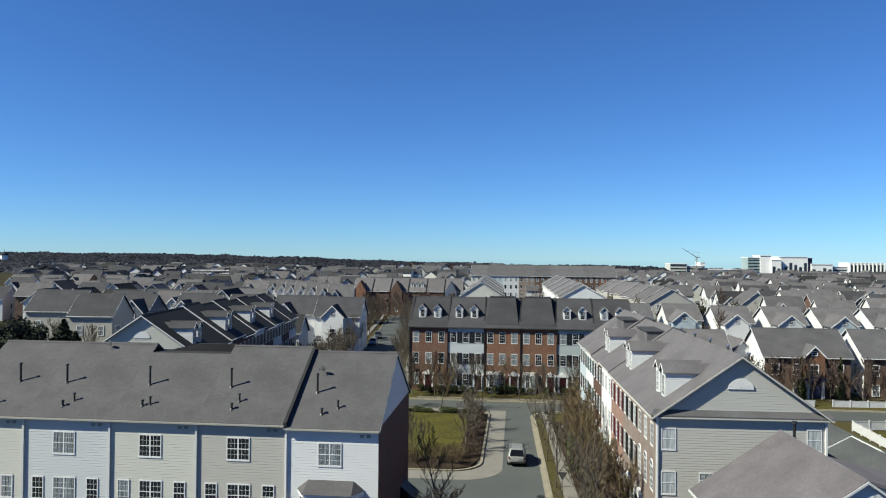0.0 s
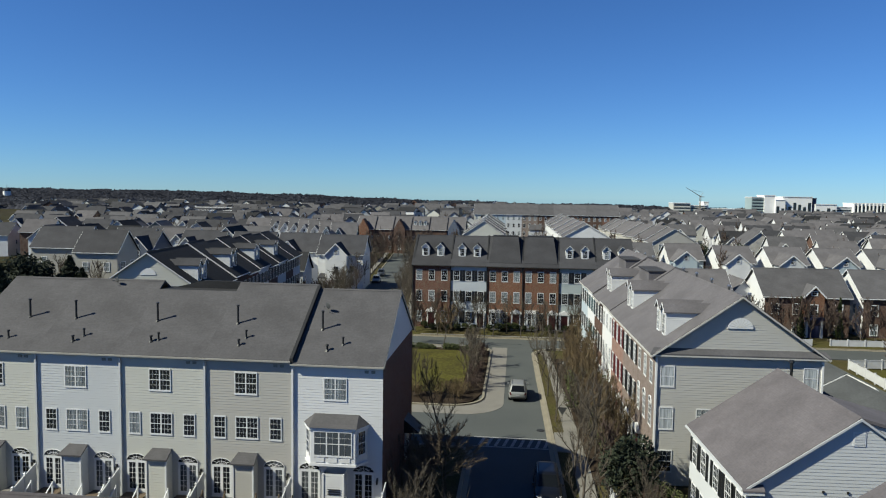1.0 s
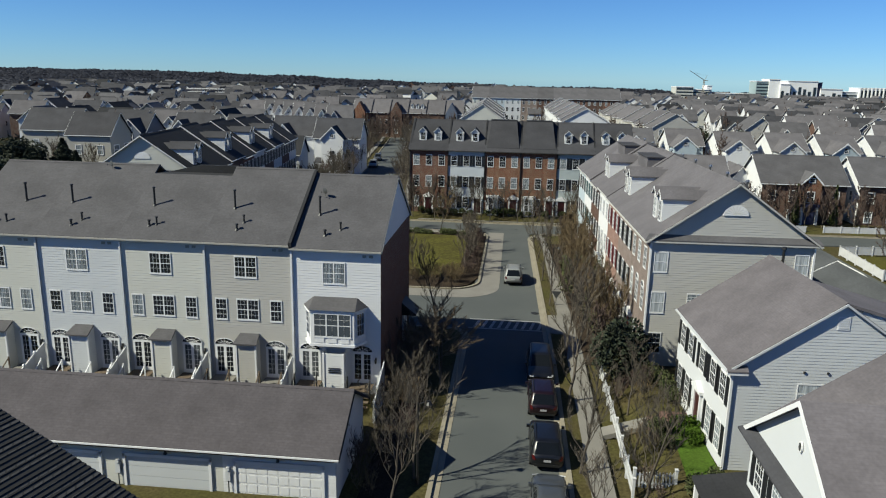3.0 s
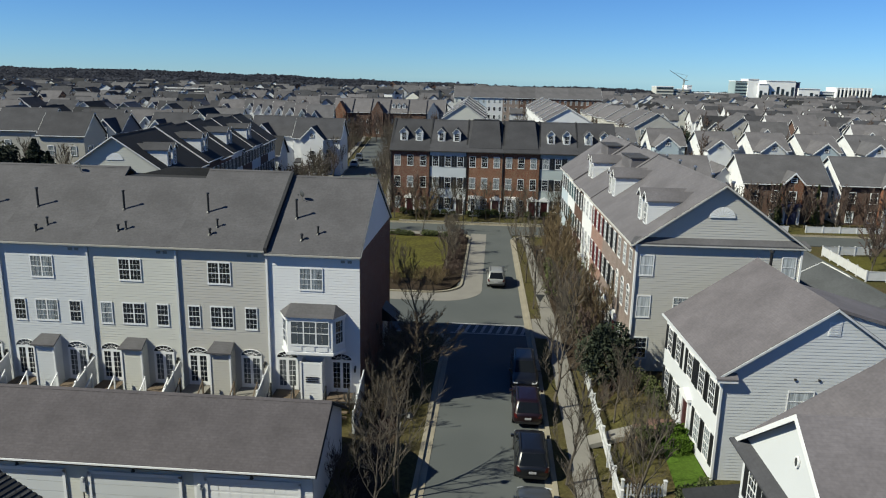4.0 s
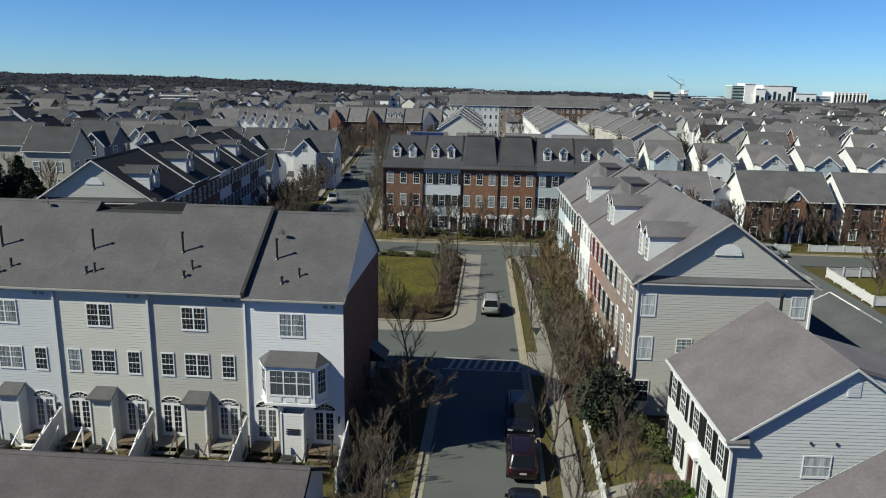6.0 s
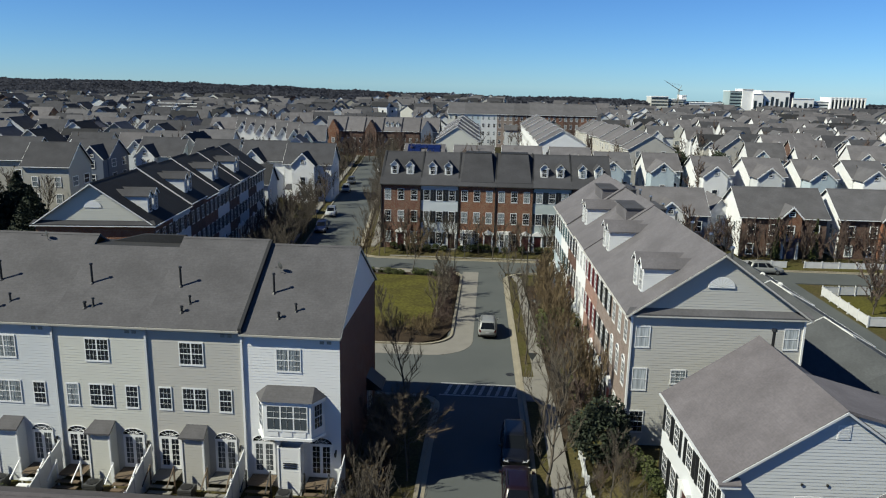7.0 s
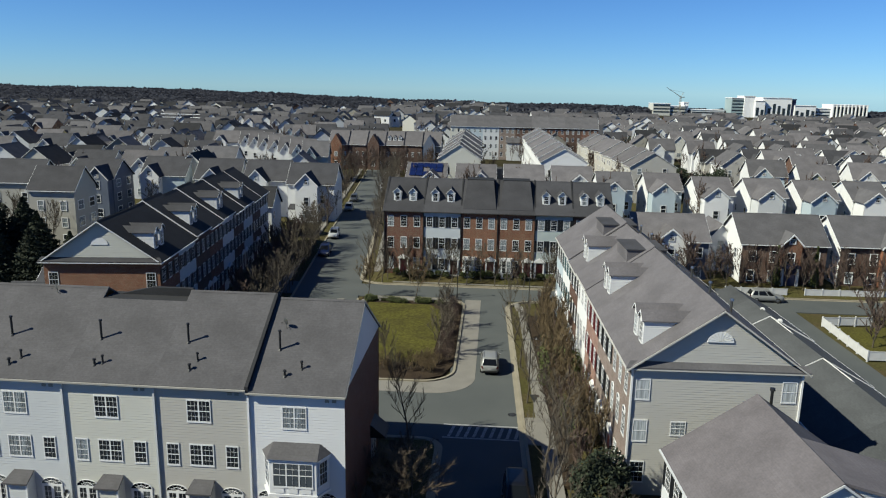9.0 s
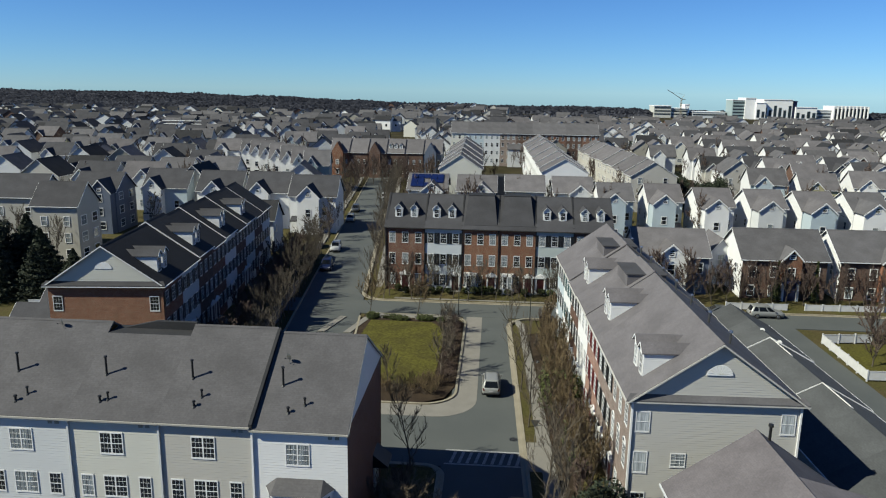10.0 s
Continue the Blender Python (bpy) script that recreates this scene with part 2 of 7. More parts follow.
GLASS = glass("window_glass", (0.014, 0.018, 0.024), (0.22, 0.25, 0.27), 0.42)
DARKGLASS = glass("window_glass_dark", (0.008, 0.010, 0.014), (0.10, 0.11, 0.12), 0.35)
PALEGLASS = glass("window_glass_curtained", (0.10, 0.115, 0.13), (0.42, 0.45, 0.47), 1.1)
NETGLASS = glass("window_glass_netted", (0.05, 0.06, 0.07), (0.30, 0.34, 0.37), 0.75)
CARGLASS = glass("car_glass", (0.006, 0.007, 0.008), (0.03, 0.03, 0.03), 0.2)
CARGLASS.node_tree.nodes["Principled BSDF"].inputs["Specular IOR Level"].default_value = 0.2


# ---- mesh tools ----
class Mesh:
    """Collects faces, each with a material, and links them as one object."""

    def __init__(self):
        self.v, self.f, self.m, self.mats = [], [], [], []

    def poly(self, pts, m):
        if m not in self.mats:
            self.mats.append(m)
        i = len(self.v)
        self.v += [tuple(p) for p in pts]
        self.f.append(tuple(range(i, i + len(pts))))
        self.m.append(self.mats.index(m))

    def box(self, x0, x1, y0, y1, z0, z1, m):
        p = [(x, y, z) for x in (x0, x1) for y in (y0, y1) for z in (z0, z1)]
        for q in ((0, 1, 3, 2), (4, 6, 7, 5), (0, 4, 5, 1), (2, 3, 7, 6), (0, 2, 6, 4), (1, 5, 7, 3)):
            self.poly([p[k] for k in q], m)

    def prism(self, pts, d, m, caps=True):
        """Sweep a polygon along the vector d."""
        q = [tuple(a + b for a, b in zip(p, d)) for p in pts]
        n = len(pts)
        for i in range(n):
            j = (i + 1) % n
            self.poly((pts[i], pts[j], q[j], q[i]), m)
        if caps:
            self.poly(pts[::-1], m)
            self.poly(q, m)

    def slab(self, pts, t, m):
        """A plate under the polygon pts, t thick."""
        self.prism([(p[0], p[1], p[2] - t) for p in pts], (0, 0, t), m)

    def tube(self, a, b, ra, rb, m, n=5):
        a, b = Vector(a), Vector(b)
        d = (b - a).normalized()
        s = d.cross(Vector((0, 0, 1)) if abs(d.z) < 0.9 else Vector((1, 0, 0))).normalized()
        u = d.cross(s)
        ring = [(math.cos(2 * math.pi * k / n), math.sin(2 * math.pi * k / n)) for k in range(n)]
        A = [a + (s * c + u * e) * ra for c, e in ring]
        B = [b + (s * c + u * e) * rb for c, e in ring]
        for k in range(n):
            j = (k + 1) % n
            self.poly((A[k], A[j], B[j], B[k]), m)
        if n > 3:
            self.poly(B, m)
            self.poly(A[::-1], m)

    def mesh(self, name, smooth=False):
        me = bpy.data.meshes.new(name)
        at, vs, to = {}, [], []
        for p in self.v:
            k = (round(p[0], 4), round(p[1], 4), round(p[2], 4))
            if k not in at:
                at[k] = len(vs)
                vs.append(p)
            to.append(at[k])
        faces, ids = [], []
        for f, m in zip(self.f, self.m):
            q = [to[i] for i in f]
            q = [a for n, a in enumerate(q) if a != q[n - 1]]
            if len(set(q)) > 2 and len(set(q)) == len(q):
                faces.append(q)
                ids.append(m)
        me.from_pydata(vs, [], faces)
        for m in self.mats:
            me.materials.append(m)
        me.polygons.foreach_set("material_index", ids)
        if smooth:
            bm = bmesh.new()
            bm.from_mesh(me)
            bmesh.ops.remove_doubles(bm, verts=bm.verts, dist=0.0005)
            bmesh.ops.recalc_face_normals(bm, faces=bm.faces)
            for f in bm.faces:
                f.smooth = True
            bm.to_mesh(me)
            bm.free()
        me.update()
        return me


def part(name, b, parent, label="", m=None, smooth=False):
    """Link a Mesh (or a finished mesh) as one part of a thing."""
    ob = new(name, b if isinstance(b, bpy.types.Mesh) else b.mesh(name, smooth))
    ob.parent = parent
    if m is not None:
        ob.matrix_basis = m
    return tagged(ob, label) if label else ob


def thing(name, m, label, category, group=""):
    return_ob = new(name)
    return_ob.empty_display_size = 0.3
    return_ob.matrix_basis = m
    return tagged(return_ob, label, category, group)


def structure(name, b, label, category):
    return tagged(new(name, b.mesh(name)), label, category, kind="structure")


def laps(b, o, u, n, span, z0, z1, m, pitch=0.17):
    """Clapboards on a wall: o its foot, u along it, n outwards; span(z) gives its ends at that height."""
    k = max(1, round((z1 - z0) / pitch))
    h = (z1 - z0) / k
    for i in range(k):
        za, zb = z0 + i * h, z0 + (i + 1) * h
        a0, a1 = span(za)
        c0, c1 = span(min(zb, z1 - 1e-4))
        at = lambda s, z, d: (o[0] + u[0] * s + n[0] * d, o[1] + u[1] * s + n[1] * d, z)
        b.poly((at(a0, za, 0.013), at(a1, za, 0.013), at(c1, zb, 0.0), at(c0, zb, 0.0)), m)
        b.poly((at(a0, za, 0.0), at(a1, za, 0.0), at(a1, za, 0.013), at(a0, za, 0.013)), m)


KIT = {}


def lattice(b, bars, y0, m, glazing=None):
    """A flat grille of crossing bars (x0, x1, z0, z1), y0 proud of the wall, as one piece; glazing: (x0, x1, z0, z1, y, material)."""
    xs = sorted({round(v, 4) for q in bars for v in q[:2]})
    zs = sorted({round(v, 4) for q in bars for v in q[2:]})
    inside = lambda x, z: any(q[0] < x < q[1] and q[2] < z < q[3] for q in bars)
    nx, nz = len(xs) - 1, len(zs) - 1
    full = [[inside((xs[i] + xs[i + 1]) / 2, (zs[k] + zs[k + 1]) / 2) for k in range(nz)] for i in range(nx)]
    for i in range(nx):
        for k in range(nz):
            x0, x1, z0, z1 = xs[i], xs[i + 1], zs[k], zs[k + 1]
            if full[i][k]:
                b.poly([(x0, y0, z0), (x1, y0, z0), (x1, y0, z1), (x0, y0, z1)], m)
                for di, dk, p, q in ((-1, 0, (x0, z1), (x0, z0)), (1, 0, (x1, z0), (x1, z1)), (0, -1, (x0, z0), (x1, z0)), (0, 1, (x1, z1), (x0, z1))):
                    u, v = i + di, k + dk
                    if not (0 <= u < nx and 0 <= v < nz):
                        yb = 0.0
                    elif full[u][v]:
                        continue
                    else:
                        yb = glazing[4] if glazing and glazing[0] < (xs[u] + xs[u + 1]) / 2 < glazing[1] and glazing[2] < (zs[v] + zs[v + 1]) / 2 < glazing[3] else 0.0
                    b.poly([(p[0], yb, p[1]), (q[0], yb, q[1]), (q[0], y0, q[1]), (p[0], y0, p[1])], m)
            elif glazing and glazing[0] < (x0 + x1) / 2 < glazing[1] and glazing[2] < (z0 + z1) / 2 < glazing[3]:
                b.poly([(x0, glazing[4], z0), (x1, glazing[4], z0), (x1, glazing[4], z1), (x0, glazing[4], z1)], glazing[5])


def window_kit(w, h, style):
    """Frame and glass of a window as shared meshes; it faces -y, and its foot is at the middle of its lower edge."""
    key = (round(w, 2), round(h, 2), style)
    if key in KIT:
        return KIT[key]
    f, g = Mesh(), Mesh()
    c = 0.055
    a = w / 2
    bars = [(-a - c, -a, -c, h + c), (a, a + c, -c, h + c), (-a - c, a + c, h, h + c), (-a - c - 0.02, a + c + 0.02, -c - 0.015, 0.0)]
    units = 2 if style in ("twin", "french") else 3 if style == "triple" else 1
    uw = w / units
    for i in range(units):
        x0, x1 = -a + i * uw, -a + (i + 1) * uw
        if i:
            bars.append((x0 - 0.04, x0 + 0.04, -c, h + c))
        if style == "french":
            bars += [(x0, x0 + 0.09, -c, h + c), (x1 - 0.09, x1, -c, h + c), (x0, x1, -c, 0.16), (x0, x1, h - 0.09, h + c)]
            for k in range(1, 5):
                z = 0.16 + (h - 0.25) * k / 5
                bars.append((x0, x1, z - 0.007, z + 0.007))
            bars.append(((x0 + x1) / 2 - 0.007, (x0 + x1) / 2 + 0.007, 0.0, h))
        else:
            bars += [(x0, x1, h * 0.5 - 0.022, h * 0.5 + 0.022), (x0, x1, -c, 0.045), (x0, x1, h - 0.035, h + c)]
            if style != "bare":
                for q in ((0.25, 0.75) if style != "triple" else (0.75,)):
                    bars.append((x0, x1, h * q - 0.004, h * q + 0.004))
                n = 2 if style == "triple" or uw < 0.6 else 3
                for k in range(1, n):
                    xx = x0 + uw * k / n
                    bars.append((xx - 0.004, xx + 0.004, 0, h))
    lattice(f, bars, -0.03, TRIM)
    g.poly([(-a, -0.012, 0), (a, -0.012, 0), (a, -0.012, h), (-a, -0.012, h)], {"french": DARKGLASS, "bare": PALEGLASS, "triple": NETGLASS}.get(style, GLASS))
    if style == "arch":
        n = 8
        arc = lambda r: [(r * math.cos(math.pi * k / n), r * math.sin(math.pi * k / n)) for k in range(n + 1)]
        i_, o_ = arc(a), arc(a + c)
        for k in range(n):
            f.prism([(i_[k][0], -0.07, h + c + i_[k][1]), (o_[k][0], -0.07, h + c + o_[k][1]), (o_[k + 1][0], -0.07, h + c + o_[k + 1][1]), (i_[k + 1][0], -0.07, h + c + i_[k + 1][1])], (0, 0.07, 0), TRIM)
        g.poly([(x, -0.012, h + c + z) for x, z in i_], GLASS)
    KIT[key] = (f.mesh("window"), g.mesh("pane"))
    return KIT[key]


FACES = {"-y": 0.0, "x": 90.0, "y": 180.0, "-x": -90.0}


def window(parent, x, y, z, face, w=0.75, h=1.45, style="single", shutters=None, name="window", sw=0.36):
    """A window on a wall of a house, its foot at (x, y, z), looking to -y, x, y or -x."""
    fr, gl = window_kit(w, h, style)
    m = pose(x, y, z, 0, 0, FACES[face])
    ob = part(name, fr, parent, m=m)
    part("pane", gl, ob)
    if shutters:
        key = ("shutter", round(h, 2), shutters.name)
        if key not in KIT:
            s = Mesh()
            s.box(-sw / 2, sw / 2, -0.05, 0, -0.03, h + 0.03, shutters)
            for k in range(9):
                zz = h * (k + 0.5) / 9.5
                s.box(-sw / 2 + 0.05, sw / 2 - 0.05, -0.062, -0.045, zz, zz + 0.06, shutters)
            KIT[key] = s.mesh("shutter")
        for sgn in (-1, 1):
            part("shutter", KIT[key], parent, m=m @ pose(sgn * (w / 2 + 0.13 + sw / 2), 0, 0))
    return ob


def rise_at(d, eave, rise, y):
    return eave + rise * (1 - abs(y - d / 2) / (d / 2))


def shell(t, w, d, eave, rise, walls, gables=(True, True), axis="x", base=0.0, name="wall"):
    """The walls of a house w by d, with the ridge along x or y. walls: materials of the sides (-y, x, y, -x); gables: at the low and the high end."""
    b = Mesh()
    whole = gables[0] and gables[1]
    sides = {"-y": ((0, 0), (1, 0), (0, -1), w), "x": ((w, 0), (0, 1), (1, 0), d), "y": ((w, d), (-1, 0), (0, 1), w), "-x": ((0, d), (0, -1), (-1, 0), d)}
    for k, m in zip(("-y", "x", "y", "-x"), walls):
        if m is None:
            continue
        o, u, n, ln = sides[k]
        end = k in (("x", "-x") if axis == "x" else ("y", "-y"))
        if end and not gables[1 if k in ("x", "y") else 0]:
            continue
        flat = "brick" in m.name
        if flat:
            b.poly([(o[0], o[1], base), (o[0] + u[0] * ln, o[1] + u[1] * ln, base), (o[0] + u[0] * ln, o[1] + u[1] * ln, eave), (o[0], o[1], eave)], m)
        else:
            laps(b, o, u, n, lambda z, ln=ln: (0, ln), base, eave, m)
        if end:
            if flat:
                b.poly([(o[0], o[1], eave), (o[0] + u[0] * ln, o[1] + u[1] * ln, eave), (o[0] + u[0] * ln / 2, o[1] + u[1] * ln / 2, eave + rise)], m)
            else:
                laps(b, o, u, n, lambda z, ln=ln: ((z - eave) / rise * ln / 2, ln - (z - eave) / rise * ln / 2), eave, eave + rise, m)
        if not whole:
            part(name, b, t)
            b = Mesh()
    return part(name, b, t) if whole else t


def roof(t, w, d, eave, rise, m, over=0.35, ends=(0.3, 0.3), axis="x", thick=0.14, trim=TRIM, name="roof"):
    """Two roof slopes with their rake boards and gutters."""
    b = Mesh()
    span, ln = (d, w) if axis == "x" else (w, d)
    k = rise / (span / 2)
    P = (lambda s, r, z: (s, r, z)) if axis == "x" else (lambda s, r, z: (r, s, z))
    s0, s1 = -ends[0], ln + ends[1]
    zc, ze = eave + rise + 0.1, eave - over * k + 0.1
    b.slab([P(s0, -over, ze), P(s1, -over, ze), P(s1, span / 2, zc), P(s0, span / 2, zc)], thick, m)
    b.slab([P(s0, span / 2, zc), P(s1, span / 2, zc), P(s1, span + over, ze), P(s0, span + over, ze)], thick, m)
    b.prism([P(s0, span / 2 - 0.16, zc - 0.16 * k + 0.03), P(s0, span / 2, zc + 0.035), P(s0, span / 2 + 0.16, zc - 0.16 * k + 0.03), P(s0, span / 2, zc - 0.02)], P(s1 - s0, 0, 0), m)
    r = part(name, b, t)
    if trim:
        for rr, sg in ((-over, -1), (span + over, 1)):
            g = Mesh()
            a, c = sorted((rr, rr + sg * 0.09))
            if axis == "x":
                g.box(s0, s1, a, c, ze - 0.13, ze - 0.03, trim)
            else:
                g.box(a, c, s0, s1, ze - 0.13, ze - 0.03, trim)
            part("gutter", g, r)
        for on, s, dr in ((ends[0], s0, -0.04), (ends[1], s1, 0.04)):
            if on > 0.05:
                e = Mesh()
                for r0, z0 in ((-over, ze), (span + over, ze)):
                    e.prism([P(s, r0, z0 - 0.16), P(s, span / 2, zc - 0.16), P(s, span / 2, zc - 0.03), P(s, r0, z0 - 0.03)], P(dr, 0, 0), trim)
                part("rake_board", e, r)
    return r


def dormer(t, x, yf, w, h, rise, d, eave, rr, wallm, roofm, wins, style="single", ww=0.6, wh=1.2, arch=False):
    """A gabled dormer on the -y slope: its front at yf, walls h high over the roof there."""
    k = rr / (d / 2)
    z0 = eave + yf * k
    top = z0 + h
    b = Mesh()
    yb = (top - eave) / k
    yr = min((top + rise - eave) / k, d / 2)
    laps(b, (x - w / 2, yf), (1, 0), (0, -1), lambda z: (0, w) if z <= top else ((z - top) / rise * w / 2, w - (z - top) / rise * w / 2), z0 - 0.1, top + rise, wallm, 0.13)
    for sx in (-1, 1):
        xx = x + sx * w / 2
        if sx < 0:
            laps(b, (xx, yb), (0, -1), (-1, 0), lambda z: ((yb - (z - eave) / k) * 0.0, yb - yf), z0 - 0.1, top, wallm, 0.13)
        else:
            laps(b, (xx, yf), (0, 1), (1, 0), lambda z: (0, yb - yf), z0 - 0.1, top, wallm, 0.13)
    ob = part("dormer", b, t)
    c = Mesh()
    o = 0.14 if w < 2 else 0.42
    kk = rise / (w / 2)
    for sx in (-1, 1):
        xe, ze = x + sx * (w / 2 + o), top - o * kk + 0.05
        c.slab([(xe, yf - 0.18, ze), (x, yf - 0.18, top + rise + 0.05), (x, yr + 0.1, top + rise + 0.05), (xe, yb + 0.1, ze)], 0.08, roofm)
        c.prism([(xe, yf - 0.18, ze - 0.1), (x, yf - 0.18, top + rise - 0.05), (x, yf - 0.18, top + rise + 0.03), (xe, yf - 0.18, ze - 0.01)], (0, -0.03, 0), TRIM)
    part("dormer_roof", c, ob)
    for i in range(wins):
        xw = x + (i - (wins - 1) / 2) * (w / wins)
        window(ob, xw, yf - 0.02, z0 + 0.12, "-y", ww, wh, "arch" if arch else style)
    return ob


# ---- ground and roads ----
def smooth(a, b, v):
    s = min(1.0, max(0.0, (v - a) / (b - a)))
    return s * s * (3 - 2 * s)


def ground_z(x, y):
    """The lots lie about a metre over the roads; the land rises towards woods far off."""
    z = -0.12 + (0.006 - 0.0045 * smooth(-50.0, 150.0, x)) * max(0.0, min(y, 1000.0) - 250.0) - 0.03 * max(0.0, y - 1050.0)
    z += 0.62 * smooth(-6.0, -8.5, x) * smooth(26.0, 30.0, y) * (1 - smooth(56.0, 58.2, y)) * smooth(-60, -50, x)
    z += 1.1 * smooth(6.6, 9.5, x) * smooth(8.0, 14.0, y) * (1 - smooth(88.0, 96.0, y)) * (1 - smooth(21.0, 23.5, x))
    z += 0.9 * smooth(105.8, 108.0, y) * (1 - smooth(124.0, 130.0, y)) * smooth(-17.5, -15.5, x) * (1 - smooth(60.0, 66.0, x))
    z += 0.5 * smooth(-29.5, -32.0, x) * smooth(66.0, 72.0, y) * (1 - smooth(60.0, 70.0, y - 72.0)) * smooth(-62, -54, x)
    return z


def strip(a, b, n):
    return [a + (b - a) * i / n for i in range(n)]


gx = [-4500, -2200, -1200, -700, -400, -250, -160] + strip(-110, -60, 10) + strip(-60, 72, 132) + strip(72, 120, 8) + [120, 180, 280, 450, 800, 1400, 2400, 4500]
gy = [-1500, -500, -160, -60, -20] + strip(4, 132, 128) + strip(132, 200, 8) + [200, 260, 340, 450, 650, 950, 1500, 2600, 4800]
g = Mesh()
g.mats = [GRASS, FAR]
g.v = [(x, y, ground_z(x, y)) for y in gy for x in gx]
for j in range(len(gy) - 1):
    for i in range(len(gx) - 1):
        k = j * len(gx) + i
        g.f.append((k, k + 1, k + 1 + len(gx), k + len(gx)))
        g.m.append(0 if -110 <= gx[i] < 120 and 0 <= gy[j] < 200 else 1)
structure("ground", g, "winter grass and bare soil between the houses", "ground")


def flat(name, pts, z, t, m, label, category):
    b = Mesh()
    b.slab([(x, y, z) for x, y in pts], t, m)
    return structure(name, b, label, category)


def kx(y):
    """The right-hand kerb of the main road, which bears slightly to the left."""
    return 3.55 - 0.021 * max(0.0, y - 50.0)


flat("road", [(-3.5, -60), (3.55, -60), (3.55, 50), (kx(99), 99), (-3.5, 99)], 0.0, 0.2, ASPHALT, "blue-grey worn asphalt road between verges", "road")
flat("road_side", [(-3.5, 58.4), (-3.5, 67.6), (-60, 67.6), (-60, 58.4)], 0.004, 0.2, ASPHALT, "grey asphalt side street before the townhouses", "road")
flat("road_cross", [(-70, 98.6), (90, 98.6), (90, 104.8), (-70, 104.8)], 0.006, 0.2, ASPHALT, "grey asphalt cross street before the brick townhouses", "road")
lsx = lambda y: -23.0 - 0.11 * (y - 107.0)
flat("road_left", [(lsx(64) - 4.4, 64), (lsx(64) + 4.4, 64), (lsx(330) + 4.4, 330), (lsx(330) - 4.4, 330)], 0.009, 0.2, ASPHALT, "grey asphalt street with parked cars", "road")
flat("road_lane", [(34.7, 20), (41.2, 20), (40.2, 98.8), (33.6, 98.8)], 0.008, 0.2, ASPHALT, "grey asphalt lane behind the garages", "road")
flat("road_garages", [(-40, 20), (-3.4, 20), (-3.4, 29.4), (-40, 29.4)], 0.01, 0.2, ASPHALT2, "dark asphalt drive before the garages", "road")
# pale parking lane round the corner of the small park
lane = [(-0.95, 98.4), (-3.05, 98.4), (-3.1, 74.5)] + [(-3.1 - 3.2 * (1 - math.cos(a)), 73.2 - 3.2 * math.sin(a)) for a in [math.pi / 2 * k / 8 for k in range(1, 9)]] + [(-40, 70.0), (-40, 67.4), (-5.0, 67.4)] + [(-5.0 + 4.05 * math.sin(a), 71.45 - 4.05 * math.cos(a)) for a in [math.pi / 2 * k / 8 for k in range(1, 9)]]
flat("pavement_parking", lane, 0.018, 0.2, CONCRETE, "pale concrete parking lane round the park corner", "pavement")


def kerb(name, pts, w=0.26, top=0.15, pan=0.0):
    """A kerb along a line of points: a raised strip with an upright face."""
    b = Mesh()
    q = [Vector((*p, 0)) for p in pts]
    L, R = [], []
    for i, p in enumerate(q):
        d = (q[min(i + 1, len(q) - 1)] - q[max(i - 1, 0)]).normalized()
        s = Vector((-d.y, d.x, 0)) * w / 2
        L.append(p + s)
        R.append(p - s)
    for i in range(len(q) - 1):
        a, c, e, f = L[i], R[i], R[i + 1], L[i + 1]
        b.poly([(v.x, v.y, top) for v in (a, c, e, f)], KERB)
        if pan:
            o = [(p + (p - q_) * (pan / w)) for p, q_ in ((a, c), (f, e))] if pan > 0 else [(p + (p - q_) * (-pan / w)) for p, q_ in ((c, a), (e, f))]
            i_, j_ = (a, f) if pan > 0 else (c, e)
            b.poly([(i_.x, i_.y, 0.022), (j_.x, j_.y, 0.022), (o[1].x, o[1].y, 0.022), (o[0].x, o[0].y, 0.022)], KERB)
        b.poly([(a.x, a.y, top), (f.x, f.y, top), (f.x, f.y, -0.15), (a.x, a.y, -0.15)], KERB)
        b.poly([(e.x, e.y, top), (c.x, c.y, top), (c.x, c.y, -0.15), (e.x, e.y, -0.15)], KERB)
    return structure(name, b, "weathered buff concrete kerb beside the road", "kerb")


def arc(cx, cy, r, a0, a1, n=7):
    return [(cx + r * math.cos(radians(a0 + (a1 - a0) * k / n)), cy + r * math.sin(radians(a0 + (a1 - a0) * k / n))) for k in range(n + 1)]


kerb("kerb_1", [(-3.6, -40), (-3.6, 56.8)] + arc(-5.0, 56.8, 1.4, 0, 90) + [(-50, 58.2)], pan=-0.38)
kerb("kerb_2", [(kx(y) + 0.14, y) for y in (-40, 30, 50, 60, 70, 80, 90)] + arc(kx(95) + 3.64, 95.0, 3.5, 180, 90) + [(32.4, 98.4)], pan=0.38)
kerb("kerb_3", [(-16.6, 98.4)] + arc(-6.0, 95.5, 2.9, 90, 0) + [(-3.1, 74.5)] + arc(-6.3, 73.2, 3.2, 0, -90) + [(-17.6, 70.0)])
kerb("kerb_4", [(lsx(300) + 4.5, 300), (lsx(112) + 4.5, 112)] + arc(lsx(109) + 8.0, 108.6, 3.5, 180, 270) + [(90, 104.95)], pan=-0.38)
kerb("kerb_5", [(lsx(300) - 4.5, 300), (lsx(62) - 4.5, 62)])
kerb("kerb_6", [(lsx(97) + 4.5, 97), (lsx(71) + 4.5, 71)])
